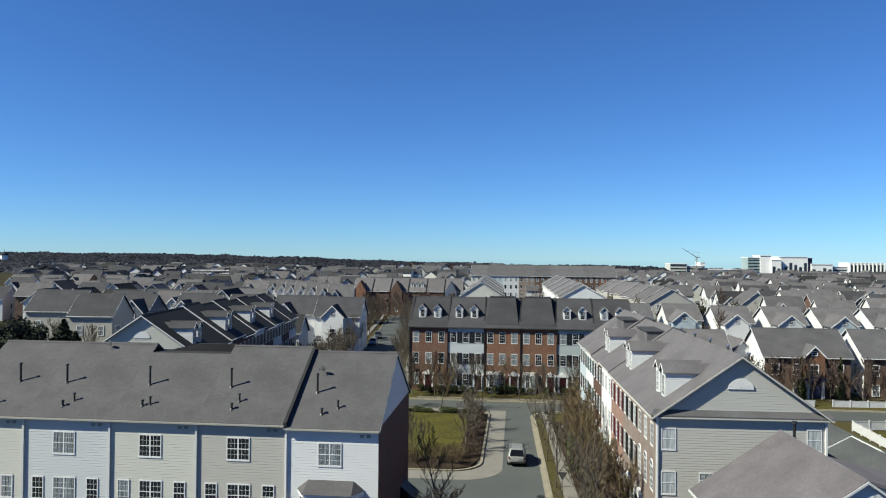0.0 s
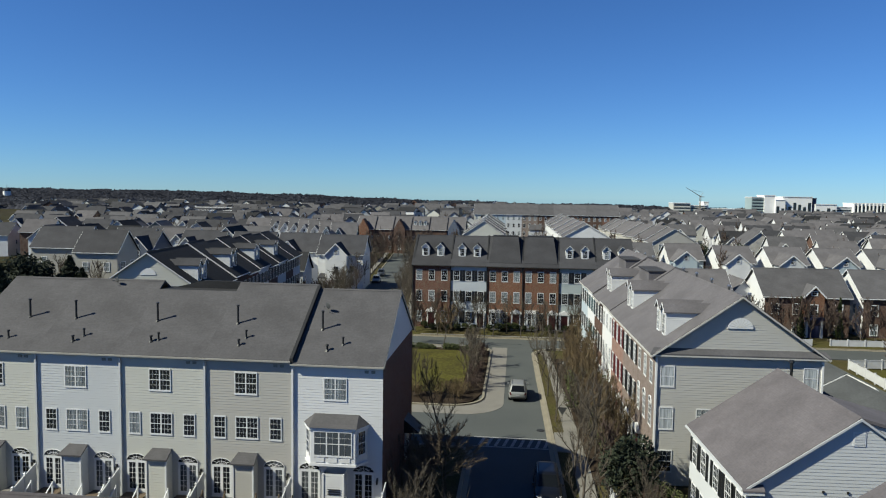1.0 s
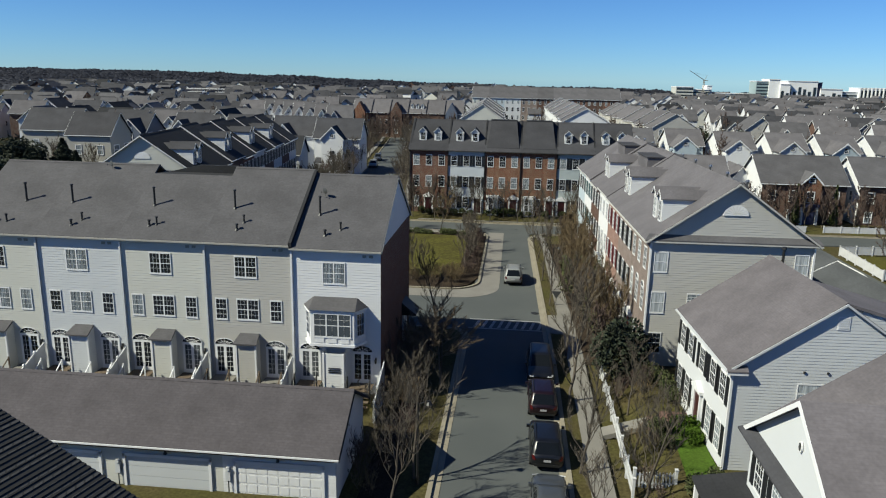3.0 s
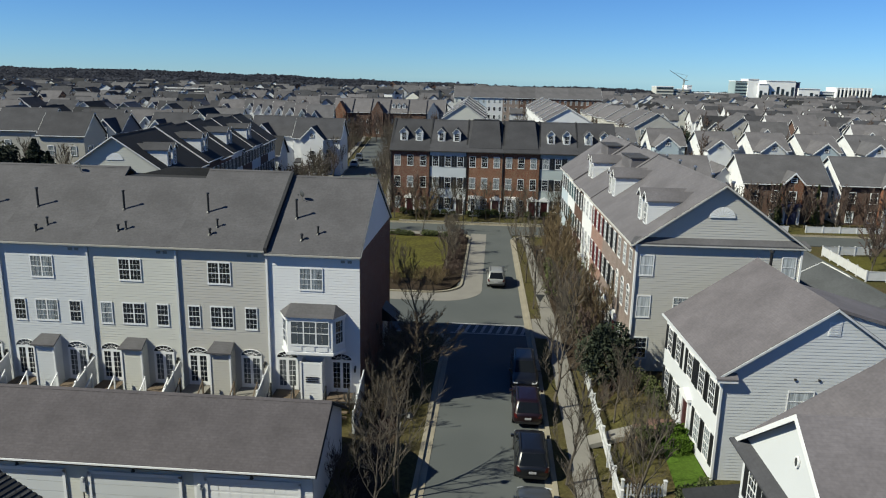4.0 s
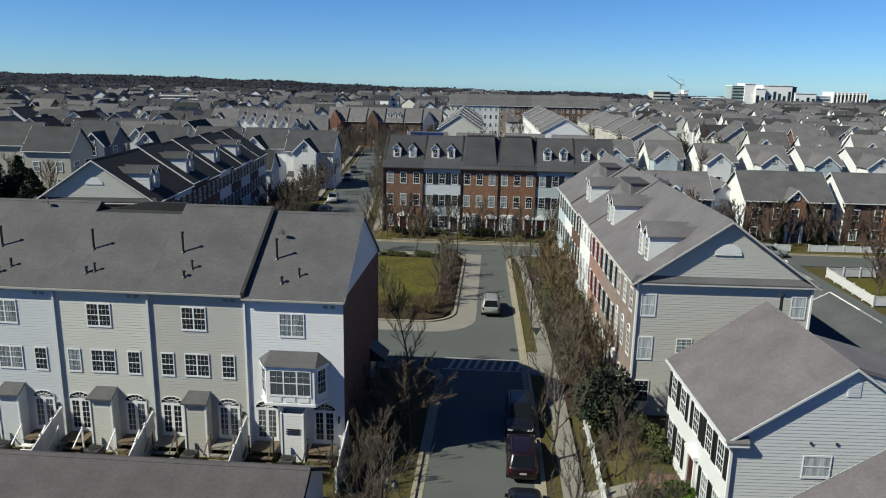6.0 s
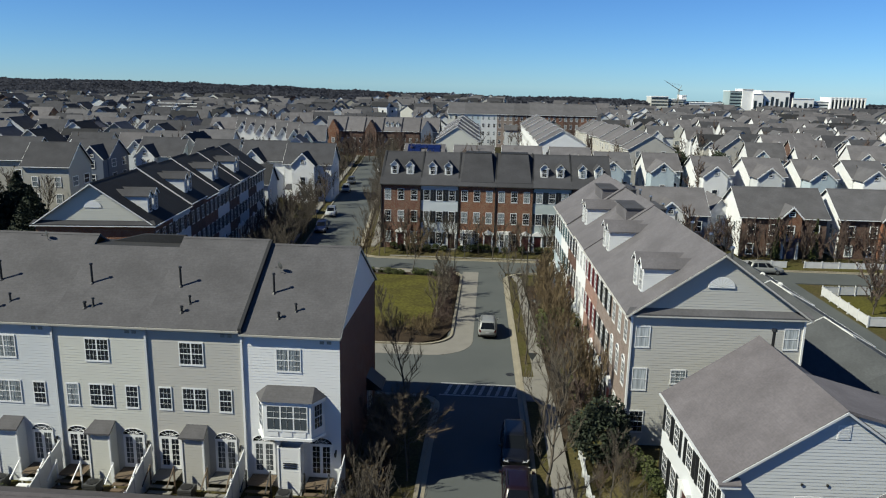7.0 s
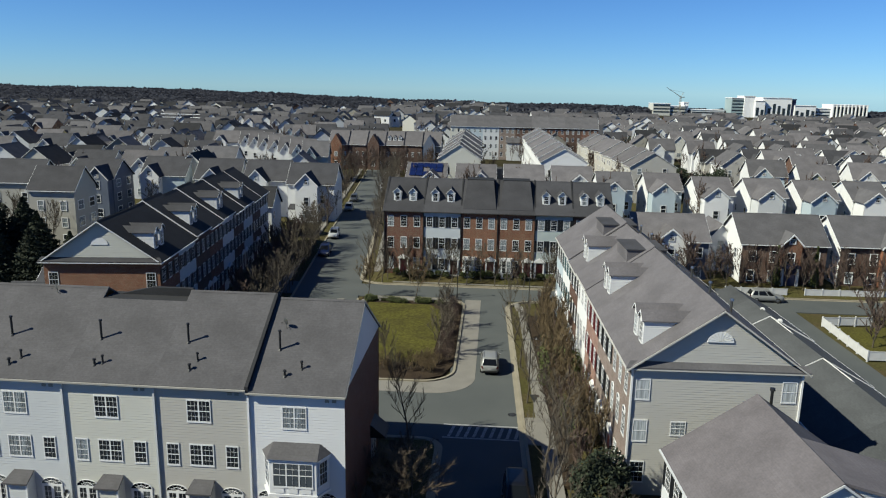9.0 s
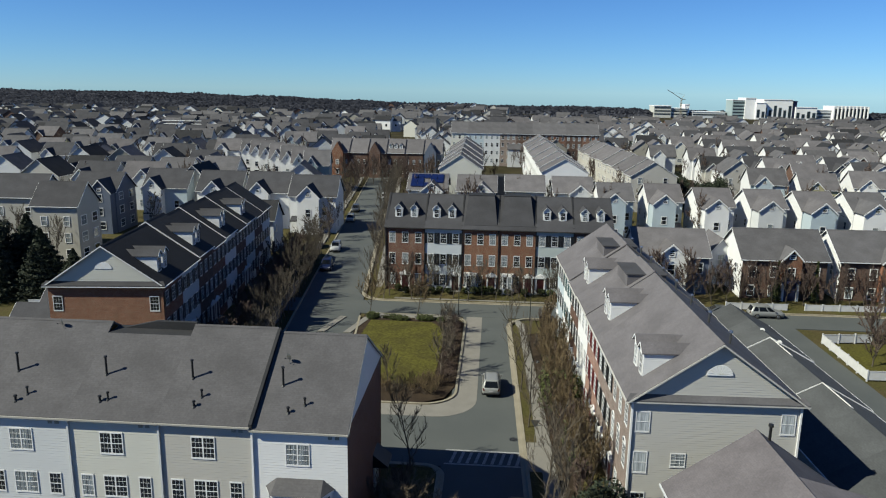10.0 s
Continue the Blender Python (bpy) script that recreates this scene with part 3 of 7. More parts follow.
# verges, pavements, lawns
flat("verge_1", [(-3.7, 8), (-3.7, 56.8), (-4.2, 57.8), (-7.0, 58.1), (-7.0, 30), (-5.2, 29.6), (-5.2, 8)], 0.10, 0.3, GRASS, "thin winter grass verge beside the road", "verge")
flat("verge_2", [(3.82, 8), (4.7, 8), (4.7, 58.0), (3.6, 58.0)], 0.10, 0.3, GRASS, "thin winter grass verge with street trees", "verge")
flat("verge_3", [(kx(63) + 0.28, 63), (4.5, 63), (3.9, 94), (kx(94) + 0.28, 94)], 0.10, 0.3, GRASS, "winter grass verge with street trees", "verge")
flat("pavement_1", [(4.7, 8), (5.95, 8), (5.95, 62), (4.55, 96), (3.85, 97.6), (3.3, 97.6), (3.9, 94), (4.5, 63), (kx(60) + 0.28, 62.9), (kx(60) + 0.28, 58.2), (4.7, 58.0)], 0.125, 0.3, CONCRETE, "pale concrete pavement along the verge", "pavement")
flat("pavement_2", [(-14.0, 105.8), (32, 105.8), (32, 107.0), (-14.0, 107.0)], 0.125, 0.3, CONCRETE, "pale concrete pavement before the brick townhouses", "pavement")
flat("verge_4", [(-15.0, 105.05), (90, 105.05), (90, 105.8), (-15.0, 105.8)], 0.10, 0.3, GRASS, "grass verge along the cross street", "verge")
flat("planting_verge", [(-5.3, 30.2), (-5.3, 43.0), (-5.9, 57.2), (-7.4, 57.6), (-7.4, 30.2)], 0.14, 0.3, MULCH, "dark mulch bed with bare shrubs beside the verge", "planting bed")
flat("pavement_3", [(-5.2, 40.5), (-6.9, 40.5), (-6.9, 42.0), (-5.2, 42.0)], 0.13, 0.3, CONCRETE, "short concrete path over the verge", "pavement")
flat("pavement_4", [(-16.4, 96.9), (-4.9, 96.9), (-4.9, 98.2), (-16.4, 98.2)], 0.125, 0.3, CONCRETE, "pale concrete pavement along the park", "pavement")
flat("pavement_5", [(lsx(300) + 5.8, 300), (lsx(112) + 5.8, 112), (lsx(112) + 7.0, 112), (lsx(300) + 7.0, 300)], 0.125, 0.3, CONCRETE, "pale concrete pavement beside the street", "pavement")
flat("pavement_6", [(lsx(300) - 7.4, 300), (lsx(70) - 7.4, 70), (lsx(70) - 6.2, 70), (lsx(300) - 6.2, 300)], 0.125, 0.3, CONCRETE, "pale concrete pavement before the townhouse row", "pavement")
flat("planting_bed", [(-3.3, 74.6), (-3.3, 95.5), (-6.0, 98.2), (-16.8, 98.2), (-17.4, 70.3), (-6.3, 70.3), (-4.2, 71.6)], 0.09, 0.3, MULCH, "dark mulch bed round the park lawn", "planting bed")
flat("lawn", [(-5.6, 76.6), (-5.4, 92), (-7.5, 95.2), (-15.6, 95.4), (-16.4, 76.0), (-14.5, 74.6), (-7.4, 74.8)], 0.13, 0.3, LAWN, "green mown lawn of the small park", "lawn")
flat("planting_strip", [(6.0, 52), (8.4, 52), (7.4, 92), (5.0, 92)], 0.16, 0.3, MULCH, "mulched planting strip before the townhouses", "planting bed")
flat("lawn_front", [(9.5, 33.2), (11.4, 33.2), (11.3, 40.9), (10.0, 40.9), (9.8, 39.4)], 1.06, 0.3, BRIGHT, "bright green lawn patch beside the white house", "lawn")
flat("path_brick", [(8.6, 40.2), (11.4, 40.2), (11.4, 42.4), (9.6, 42.4), (9.4, 41.6), (8.6, 41.6)], 1.03, 0.3, PAVER, "red brick paver landing before the white house", "path")
b = Mesh()
b.slab([(6.0, 40.4, 0.14), (8.7, 40.4, 1.04), (8.7, 41.5, 1.04), (6.0, 41.5, 0.14)], 0.3, CONCRETE)
structure("path_front", b, "pale concrete path to the white house", "path")
for i in range(9):
    x0 = -2.9 + i * 0.68
    flat("marking", [(x0, 59.0), (x0 + 0.26, 59.0), (x0 + 0.62, 60.9), (x0 + 0.36, 60.9)], 0.018, 0.01, PAINT, "worn white crosswalk bar painted on asphalt", "road marking")
flat("marking", [(-3.3, 61.0), (3.2, 61.0), (3.2, 61.25), (-3.3, 61.25)], 0.018, 0.01, PAINT, "white painted stop line across the road", "road marking")
flat("marking", [(-3.3, 58.7), (3.2, 58.7), (3.2, 58.9), (-3.3, 58.9)], 0.018, 0.01, PAINT, "white painted crosswalk edge on asphalt", "road marking")

# ---- near townhouse row ----
NRX = [-8.0, -13.8, -19.5, -25.15, -30.9, -36.6]
NRW = [WHITE, BEIGE, CREAM, COOL, CREAM, BEIGE]
for i in range(5):
    x1, x0 = NRX[i], NRX[i + 1]
    w = x1 - x0
    e, r = (10.25, 3.72) if i == 0 else (10.42, 3.82)
    label = ("white-sided end townhouse with a bay window and brick side", "beige-sided townhouse with a storage bump-out at the back", "cream-sided townhouse with arched garden doors", "pale grey-sided townhouse with arched garden doors", "white-sided townhouse with arched garden doors")[i]
    t = thing("townhouse", pose(x0, 43.35, 0), label, "townhouse", "near townhouse row")
    m = NRW[i]
    d = 12.5
    b = Mesh()
    # lap siding behind, brick before
    laps(b, (0, 0), (1, 0), (0, -1), lambda z: (0, w), 0.55, e, m)
    part("wall", b, t)
    b = Mesh()
    b.box(0, w, d - 0.2, d, 0, e, RED)
    part("street_wall", b, t, "red brick street front")
    b = Mesh()
    b.box(0, w, -0.03, 0.0, -0.2, 0.55, CONCRETE)
    part("foundation", b, t)
    if i == 0:
        b = Mesh()
        b.poly([(w, 0, 0), (w, d, 0), (w, d, e), (w, 0, e)], RED)
        laps(b, (w, 0), (0, 1), (1, 0), lambda z: ((z - e) / r * d / 2, d - (z - e) / r * d / 2), e, e + r, WHITE)
        part("side_wall", b, t, "red brick side wall under a sided gable")
        s = Mesh()
        s.box(w, w + 0.06, 9.2, 10.2, 1.0, 3.1, TRIM)
        s.box(w, w + 0.12, 8.95, 9.2, 1.0, 3.15, TRIM)
        s.box(w, w + 0.12, 10.2, 10.45, 1.0, 3.15, TRIM)
        part("side_door", s, t, "white side door")
        s = Mesh()
        s.prism([(w, 8.7, 4.1), (w + 1.1, 8.7, 3.2), (w + 1.1, 8.7, 3.1), (w, 8.7, 3.1)], (0, 2.0, 0), SHUTTER)
        part("door_hood", s, t, "black door hood")
    if i != 2:
        roof(t, w, d, e, r, NEARGREY, 0.25, (0.0, 0.1 if i == 0 else 0.0), trim=PUTTY)
    else:
        # this roof stops short of the ridge, with a dark flat well behind it
        k, yn = r / (d / 2), d / 2 - 0.85
        s = Mesh()
        s.slab([(0, -0.25, e + 0.1 - 0.25 * k), (w, -0.25, e + 0.1 - 0.25 * k), (w, yn, e + 0.1 + yn * k), (0, yn, e + 0.1 + yn * k)], 0.14, NEARGREY)
        s.slab([(0, d - yn, e + 0.1 + yn * k), (w, d - yn, e + 0.1 + yn * k), (w, d + 0.25, e + 0.1 - 0.25 * k), (0, d + 0.25, e + 0.1 - 0.25 * k)], 0.14, NEARGREY)
        rf = part("roof", s, t)
        s = Mesh()
        s.slab([(0, yn, e + 0.1 + yn * k), (w, yn, e + 0.1 + yn * k), (w, d - yn, e + 0.1 + yn * k), (0, d - yn, e + 0.1 + yn * k)], 0.12, DARK)
        s.prism([(w * 0.03, d / 2 + 0.25, e + yn * k), (w * 0.5, d / 2 + 0.25, e + 0.12 + r), (w - 0.02, d / 2 + 0.25, e + 0.12 + r), (w - 0.02, d / 2 + 0.25, e + yn * k)], (0, 0.3, 0), DARK)
        part("roof_well", s, rf, "black flat roof well at the ridge")
        for yy in (-0.34, d + 0.25):
            s = Mesh()
            s.box(0, w, yy, yy + 0.09, e - 0.25 * k - 0.03, e - 0.25 * k + 0.07, PUTTY)
            part("gutter", s, rf)
    if i == 1:
        s = Mesh()
        s.prism([(w - 0.05, -0.25, e + 0.09), (w - 0.05, d / 2, e + r + 0.1), (w - 0.05, d / 2, e + r - 0.2), (w - 0.05, -0.25, e - 0.2)], (0.2, 0, 0), DARK)
        part("step_flashing", s, t, "black flashing between two roofs")
    # downspout at the party wall
    s = Mesh()
    s.box(0.02, 0.14, -0.13, -0.03, 0.6, e - 0.3, TRIM if i == 0 else COOL)
    s.box(0.02, 0.14, -0.35, -0.03, 0.5, 0.62, TRIM)
    part("downspout", s, t)
    c = w / 2
    window(t, c - 0.1, -0.02, 8.08 if i else 7.93, "-y", 1.36, 1.36, "twin")
    if i:
        window(t, c - 0.05, -0.02, 5.23, "-y", 1.38, 1.36, "twin")
        for sx in (-1.82, 1.82):
            window(t, c + sx, -0.02, 5.2, "-y", 0.68, 1.38, "single")
    # garden doors with fan lights
    for sx in (-1.72, 1.72):
        dr = window(t, c + sx, -0.02, 1.4, "-y", 1.22, 1.98, "french", name="garden_door")
        f, gl = Mesh(), Mesh()
        n, rx, rz = 9, 0.66, 0.40
        pt = lambda k, q: (q * rx * math.cos(math.pi * k / n), q * rz * math.sin(math.pi * k / n))
        for k in range(n):
            a, bb, cc, dd = pt(k, 1.0), pt(k, 1.05), pt(k + 1, 1.05), pt(k + 1, 1.0)
            f.prism([(p[0], -0.06, p[1]) for p in (a, bb, cc, dd)], (0, 0.06, 0), TRIM)
            a, bb, cc, dd = pt(k, 0.5), pt(k, 0.54), pt(k + 1, 0.54), pt(k + 1, 0.5)
            f.prism([(p[0], -0.04, p[1]) for p in (a, bb, cc, dd)], (0, 0.03, 0), TRIM)
        for k in (1.5, 3, 4.5, 6, 7.5):
            p = pt(k, 1.0)
            f.tube((0, -0.03, 0), (p[0], -0.03, p[1]), 0.01, 0.01, TRIM, 4)
        gl.poly([(pt(k, 1.0)[0], -0.012, pt(k, 1.0)[1]) for k in range(n + 1)], DARKGLASS)
        fl = part("fan_light", f, t, m=pose(c + sx, -0.02, 3.46))
        part("pane", gl, fl)
    # storage bump-out with a lean-to roof
    s = Mesh()
    bx0, bx1, by, bz = c - 0.64, c + 0.64, -0.85, 3.95
    if i == 0:
        bz = 3.55
    laps(s, (bx0, by), (1, 0), (0, -1), lambda z: (0, bx1 - bx0), 0.3, bz, m)
    laps(s, (bx0, 0), (0, -1), (-1, 0), lambda z: (0, -by), 0.3, bz, m)
    laps(s, (bx1, by), (0, 1), (1, 0), lambda z: (0, -by), 0.3, bz, m)
    for xx in (bx0 - 0.05, bx1 - 0.05):
        s.box(xx, xx + 0.1, by - 0.05, by + 0.06, 0.3, bz, TRIM)
    bo = part("storage_closet", s, t)
    if i:
        s = Mesh()
        s.slab([(bx0 - 0.15, by - 0.2, bz - 0.02), (bx1 + 0.15, by - 0.2, bz - 0.02), (bx1 + 0.0, 0, bz + 0.36), (bx0 - 0.0, 0, bz + 0.36)], 0.1, NEARGREY)
        s.poly([(bx0, by, bz - 0.05), (bx0, 0, bz + 0.3), (bx0, 0, bz - 0.05)], m)
        s.poly([(bx1, by, bz - 0.05), (bx1, 0, bz - 0.05), (bx1, 0, bz + 0.3)], m)
        part("closet_roof", s, bo)
    else:
        # louvred vent on the closet
        s = Mesh()
        for k in range(3):
            s.box(c - 0.35, c + 0.45, by - 0.05, by - 0.02, 2.25 + k * 0.14, 2.31 + k * 0.14, BLACK)
        part("vent", s, bo)
        # bay window
        zb, zt = 4.1, 6.5
        y1, y0 = -0.02, -1.0
        F = [(c - 1.95, y1), (c - 1.4, y0), (c + 1.4, y0), (c + 1.95, y1)]
        s = Mesh()
        s.prism([(x, y, zb) for x, y in F], (0, 0, zt - zb), WHITE)
        s.prism([(x * 1.0 + (x - c) * 0.05, y - 0.06, zt - 0.2) for x, y in F], (0, 0, 0.2), TRIM)
        s.prism([(x + (x - c) * 0.04, y - 0.05, zb - 0.02) for x, y in F], (0, 0, 0.16), TRIM)
        for k in (-0.62, 0.0, 0.62):
            s.box(c + k * 1.3 - 0.28, c + k * 1.3 + 0.28, y0 - 0.03, y0, zb + 0.22, zb + 0.5, TRIM)
        bay = part("bay", s, t)
        s = Mesh()
        G = [(c - 2.1, y1), (c - 1.5, y0 - 0.16), (c + 1.5, y0 - 0.16), (c + 2.1, y1)]
        top = [(c - 1.4, 0.0, zt + 0.56), (c + 1.4, 0.0, zt + 0.56)]
        lo = [(x, y, zt) for x, y in G]
        s.poly([lo[0], lo[1], top[0]], NEARGREY)
        s.poly([lo[1], lo[2], top[1], top[0]], NEARGREY)
        s.poly([lo[2], lo[3], top[1]], NEARGREY)
        s.poly(lo[::-1], TRIM)
        part("bay_roof", s, bay)
        window(bay, c, y0 - 0.01, 4.72, "-y", 2.3, 1.52, "triple")
        for sx, an in ((-1, -61), (1, 61)):
            fr, gl = window_kit(0.62, 1.5, "single")
            wo = part("window", fr, bay, m=pose(c + sx * 1.69, -0.52, 4.72, 0, 0, an))
            part("pane", gl, wo)
    # eave vents
    for k in (0.0, 0.42):
        s = Mesh()
        s.box(w - 1.15 + k, w - 0.9 + k, -0.05, -0.01, e - 0.55, e - 0.38, TAN)
        part("vent", s, t)
    # wall lamp by the door
    s = Mesh()
    s.box(c + 2.55, c + 2.65, -0.12, 0, 2.9, 3.1, BLACK)
    s.tube((c + 2.6, -0.2, 2.75), (c + 2.6, -0.2, 2.98), 0.06, 0.08, BLACK, 6)
    part("wall_lamp", s, t)
    # flue pipe and vents on the roof
    k = r / (d / 2)
    fx, ax, ay, bx, by = ((-1.6, -0.85, 0.85, 0.05, 1.35), (-1.6, -0.87, 0.8, -0.6, 1.4), (-1.5, -1.1, 0.85, -0.65, 0.98), (-1.6, -0.65, 0.65, -0.15, 1.1), (0.8, -0.35, 0.7, 0.5, 0.75))[i]
    for px, py, h, rad in ((c + fx, 2.55, 1.15, 0.07), (c + ax, ay, 0.3, 0.07), (c + bx, by, 0.42, 0.06)):
        s = Mesh()
        z = e + k * py + 0.1
        s.tube((px, py, z - 0.2), (px, py, z + h), rad, rad, BLACK, 8)
        s.tube((px, py, z - 0.06), (px, py, z + 0.06), rad * 2.2, rad * 1.2, BLACK, 8)
        s.tube((px, py, z + h), (px, py, z + h + 0.09), rad * 1.7, rad * 1.4, BLACK, 8)
        part("flue" if h > 1 else "roof_vent", s, t)
    # privacy fence and steps of the yard
for i in range(6):
    t = thing("privacy_fence", pose(NRX[i] + (0.25 if i == 0 else 0.0), 43.2, 0.35), "white vinyl privacy fence stepping down from the house", "fence", "yard fences")
    for k in range(3):
        s = Mesh()
        y0, h = -0.05 - 1.15 * k, (2.6, 2.2, 1.75)[k]
        s.prism([(-0.03, y0, 0), (-0.03, y0 - 1.1, 0), (-0.03, y0 - 1.1, (2.2, 1.75, 1.3)[k]), (-0.03, y0, h)], (0.06, 0, 0), VINYL)
        part("panel", s, t)
        s = Mesh()
        s.box(-0.065, 0.065, y0 - 1.16, y0 - 1.03, 0, (2.2, 1.75, 1.3)[k] + 0.12, VINYL)
        s.prism([(-0.08, y0 - 1.17, (2.32, 1.87, 1.42)[k]), (0.08, y0 - 1.17, (2.32, 1.87, 1.42)[k]), (0, y0 - 1.1, (2.4, 1.95, 1.5)[k])], (0, 0.15, 0), VINYL)
        part("post", s, t)

# ---- detached garages ----
for i in range(4):
    x1 = -7.95 - i * 5.7
    w, d = 5.7, 6.3
    t = thing("garage", pose(x1 - w, 31.2, 0), "cream-sided garage with a white panelled door" if i else "white-sided end garage with a panelled door", "garage", "garages behind the townhouses")
    m = (WHITE, CREAM, CREAM, WHITE)[i]
    shell(t, w, d, 3.1, 1.75, (m, m, m, m), (False, i == 0), base=-0.1)
    rf = roof(t, w, d, 3.1, 1.75, TAUPE, 0.45, (0, 0.25 if i == 0 else 0), trim=None)
    s = Mesh()
    s.box(0, w + (0.25 if i == 0 else 0), -0.5, -0.45, 2.84, 2.92, TRIM)
    part("gutter", s, rf)
    if i == 0:
        s = Mesh()
        s.prism([(w + 0.25, -0.45, 2.76), (w + 0.25, d / 2, 4.76), (w + 0.25, d / 2, 4.9), (w + 0.25, -0.45, 2.9)], (0.04, 0, 0), DARK)
        s.prism([(w + 0.25, d + 0.45, 2.76), (w + 0.25, d / 2, 4.76), (w + 0.25, d / 2, 4.9), (w + 0.25, d + 0.45, 2.9)], (0.04, 0, 0), DARK)
        part("rake_board", s, rf, "black rake board")
    # strip below the gutter; its brown paints in the shadow under the eave
    s = Mesh()
    s.box(0, w, -0.4, -0.02, 2.72, 2.78, WOOD)
    part("soffit", s, rf, "soffit strip coloured brown as eave shadow")
    s = Mesh()
    dw = 4.3
    a = w / 2 - dw / 2
    for z in range(4):
        for k in range(8 if i in (0, 3) else 0):
            s.box(a + k * dw / 8 + 0.05, a + (k + 1) * dw / 8 - 0.05, -0.04, -0.02, z * 0.53 + 0.06, (z + 1) * 0.53 - 0.06, TRIM if i == 0 else COOL)
        s.box(a, a + dw, -0.03, -0.01, z * 0.53 + 0.01, (z + 1) * 0.53 - 0.01, TRIM if i == 0 else COOL)
    part("garage_door", s, t)
    s = Mesh()
    s.box(a - 0.14, a, -0.09, 0, 0, 2.25, TRIM)
    s.box(a + dw, a + dw + 0.14, -0.09, 0, 0, 2.25, TRIM)
    s.box(a - 0.14, a + dw + 0.14, -0.09, 0, 2.14, 2.3, TRIM)
    part("door_frame", s, t)
    s = Mesh()
    s.box(0.18, 0.42, -0.16, -0.02, 1.2, 1.75, COOL)
    s.tube((0.3, -0.2, 1.85), (0.3, -0.05, 1.85), 0.1, 0.1, COOL, 8)
    s.tube((0.3, -0.1, 0.1), (0.3, -0.1, 1.2), 0.03, 0.03, METALROOF, 6)
    part("meter_box", s, t)
    s = Mesh()
    s.tube((w / 2, -0.15, 2.42), (w / 2, -0.15, 2.58), 0.1, 0.05, BLACK, 6)
    part("wall_lamp", s, t)
t = thing("house", pose(-26.95, 7.27, 0, 0, 0, -14), "white-sided house with a lined black shingle roof", "house")
shell(t, 14.0, 14.0, 8.5, 2.6, (WHITE,) * 4, axis="y", base=-0.3)
rf = roof(t, 14.0, 14.0, 8.5, 2.6, SHUTTER, 0.3, axis="y", trim=None)
for j in range(41):
    x0, x1 = 14.31 - j * 0.175, 14.31 - j * 0.175 - 0.105
    zz = lambda x: 8.61 + (14.0 - x) * 2.6 / 7.0
    s = Mesh()
    s.prism([(x0, -0.3, zz(x0) + 0.02), (x1, -0.3, zz(x1) + 0.012), (x1, -0.3, zz(x1) - 0.02), (x0, -0.3, zz(x0) - 0.02)], (0, 14.6, 0), LINED)
    part("shingle_course", s, rf)


# ---- townhouse rows ----
def unit(m, w, d, eave, rise, front, roofm, label, group, end=None, back=WHITE, wins=3, floors=((1.6, 1.5), (4.6, 1.5), (7.6, 1.5)), sh=None, ends=(0, 0), gables=(False, False), arch=False, door=None, ww=0.8, trim=TRIM):
    """One townhouse of a row; its street front looks to -y."""
    t = thing("townhouse", m, label, "townhouse", group)
    e = end or back
    shell(t, w, d, eave, rise, (front, e, back, e), gables, base=-0.3)
    roof(t, w, d, eave, rise, roofm, 0.3, ends, trim=trim)
    for f, (z, h) in enumerate(floors):
        for k in range(wins):
            x = w * (k + 0.5) / wins
            if f == 0 and door is not None and k == door:
                continue
            window(t, x, -0.02, z, "-y", ww, h, "arch" if arch and f == 1 else "single", sh if ww < 0.85 else None)
    if door is not None:
        x = w * (door + 0.5) / wins
        s = Mesh()
        s.box(x - 0.5, x + 0.5, -0.06, 0, 0.9, 3.0, DOORC)
        s.box(x - 0.7, x - 0.5, -0.1, 0, 0.9, 3.1, TRIM)
        s.box(x + 0.5, x + 0.7, -0.1, 0, 0.9, 3.1, TRIM)
        s.box(x - 0.85, x + 0.85, -0.2, 0, 3.1, 3.35, TRIM)
        s.prism([(x - 0.85, -0.2, 3.35), (x + 0.85, -0.2, 3.35), (x, -0.2, 3.8)], (0, 0.2, 0), TRIM)
        part("door", s, t)
        s = Mesh()
        for k in range(3):
            s.box(x - 0.8, x + 0.8, -1.2 + k * 0.3, 0, 0.1, 0.4 + k * 0.24, CONCRETE)
        part("steps", s, t)
    return t


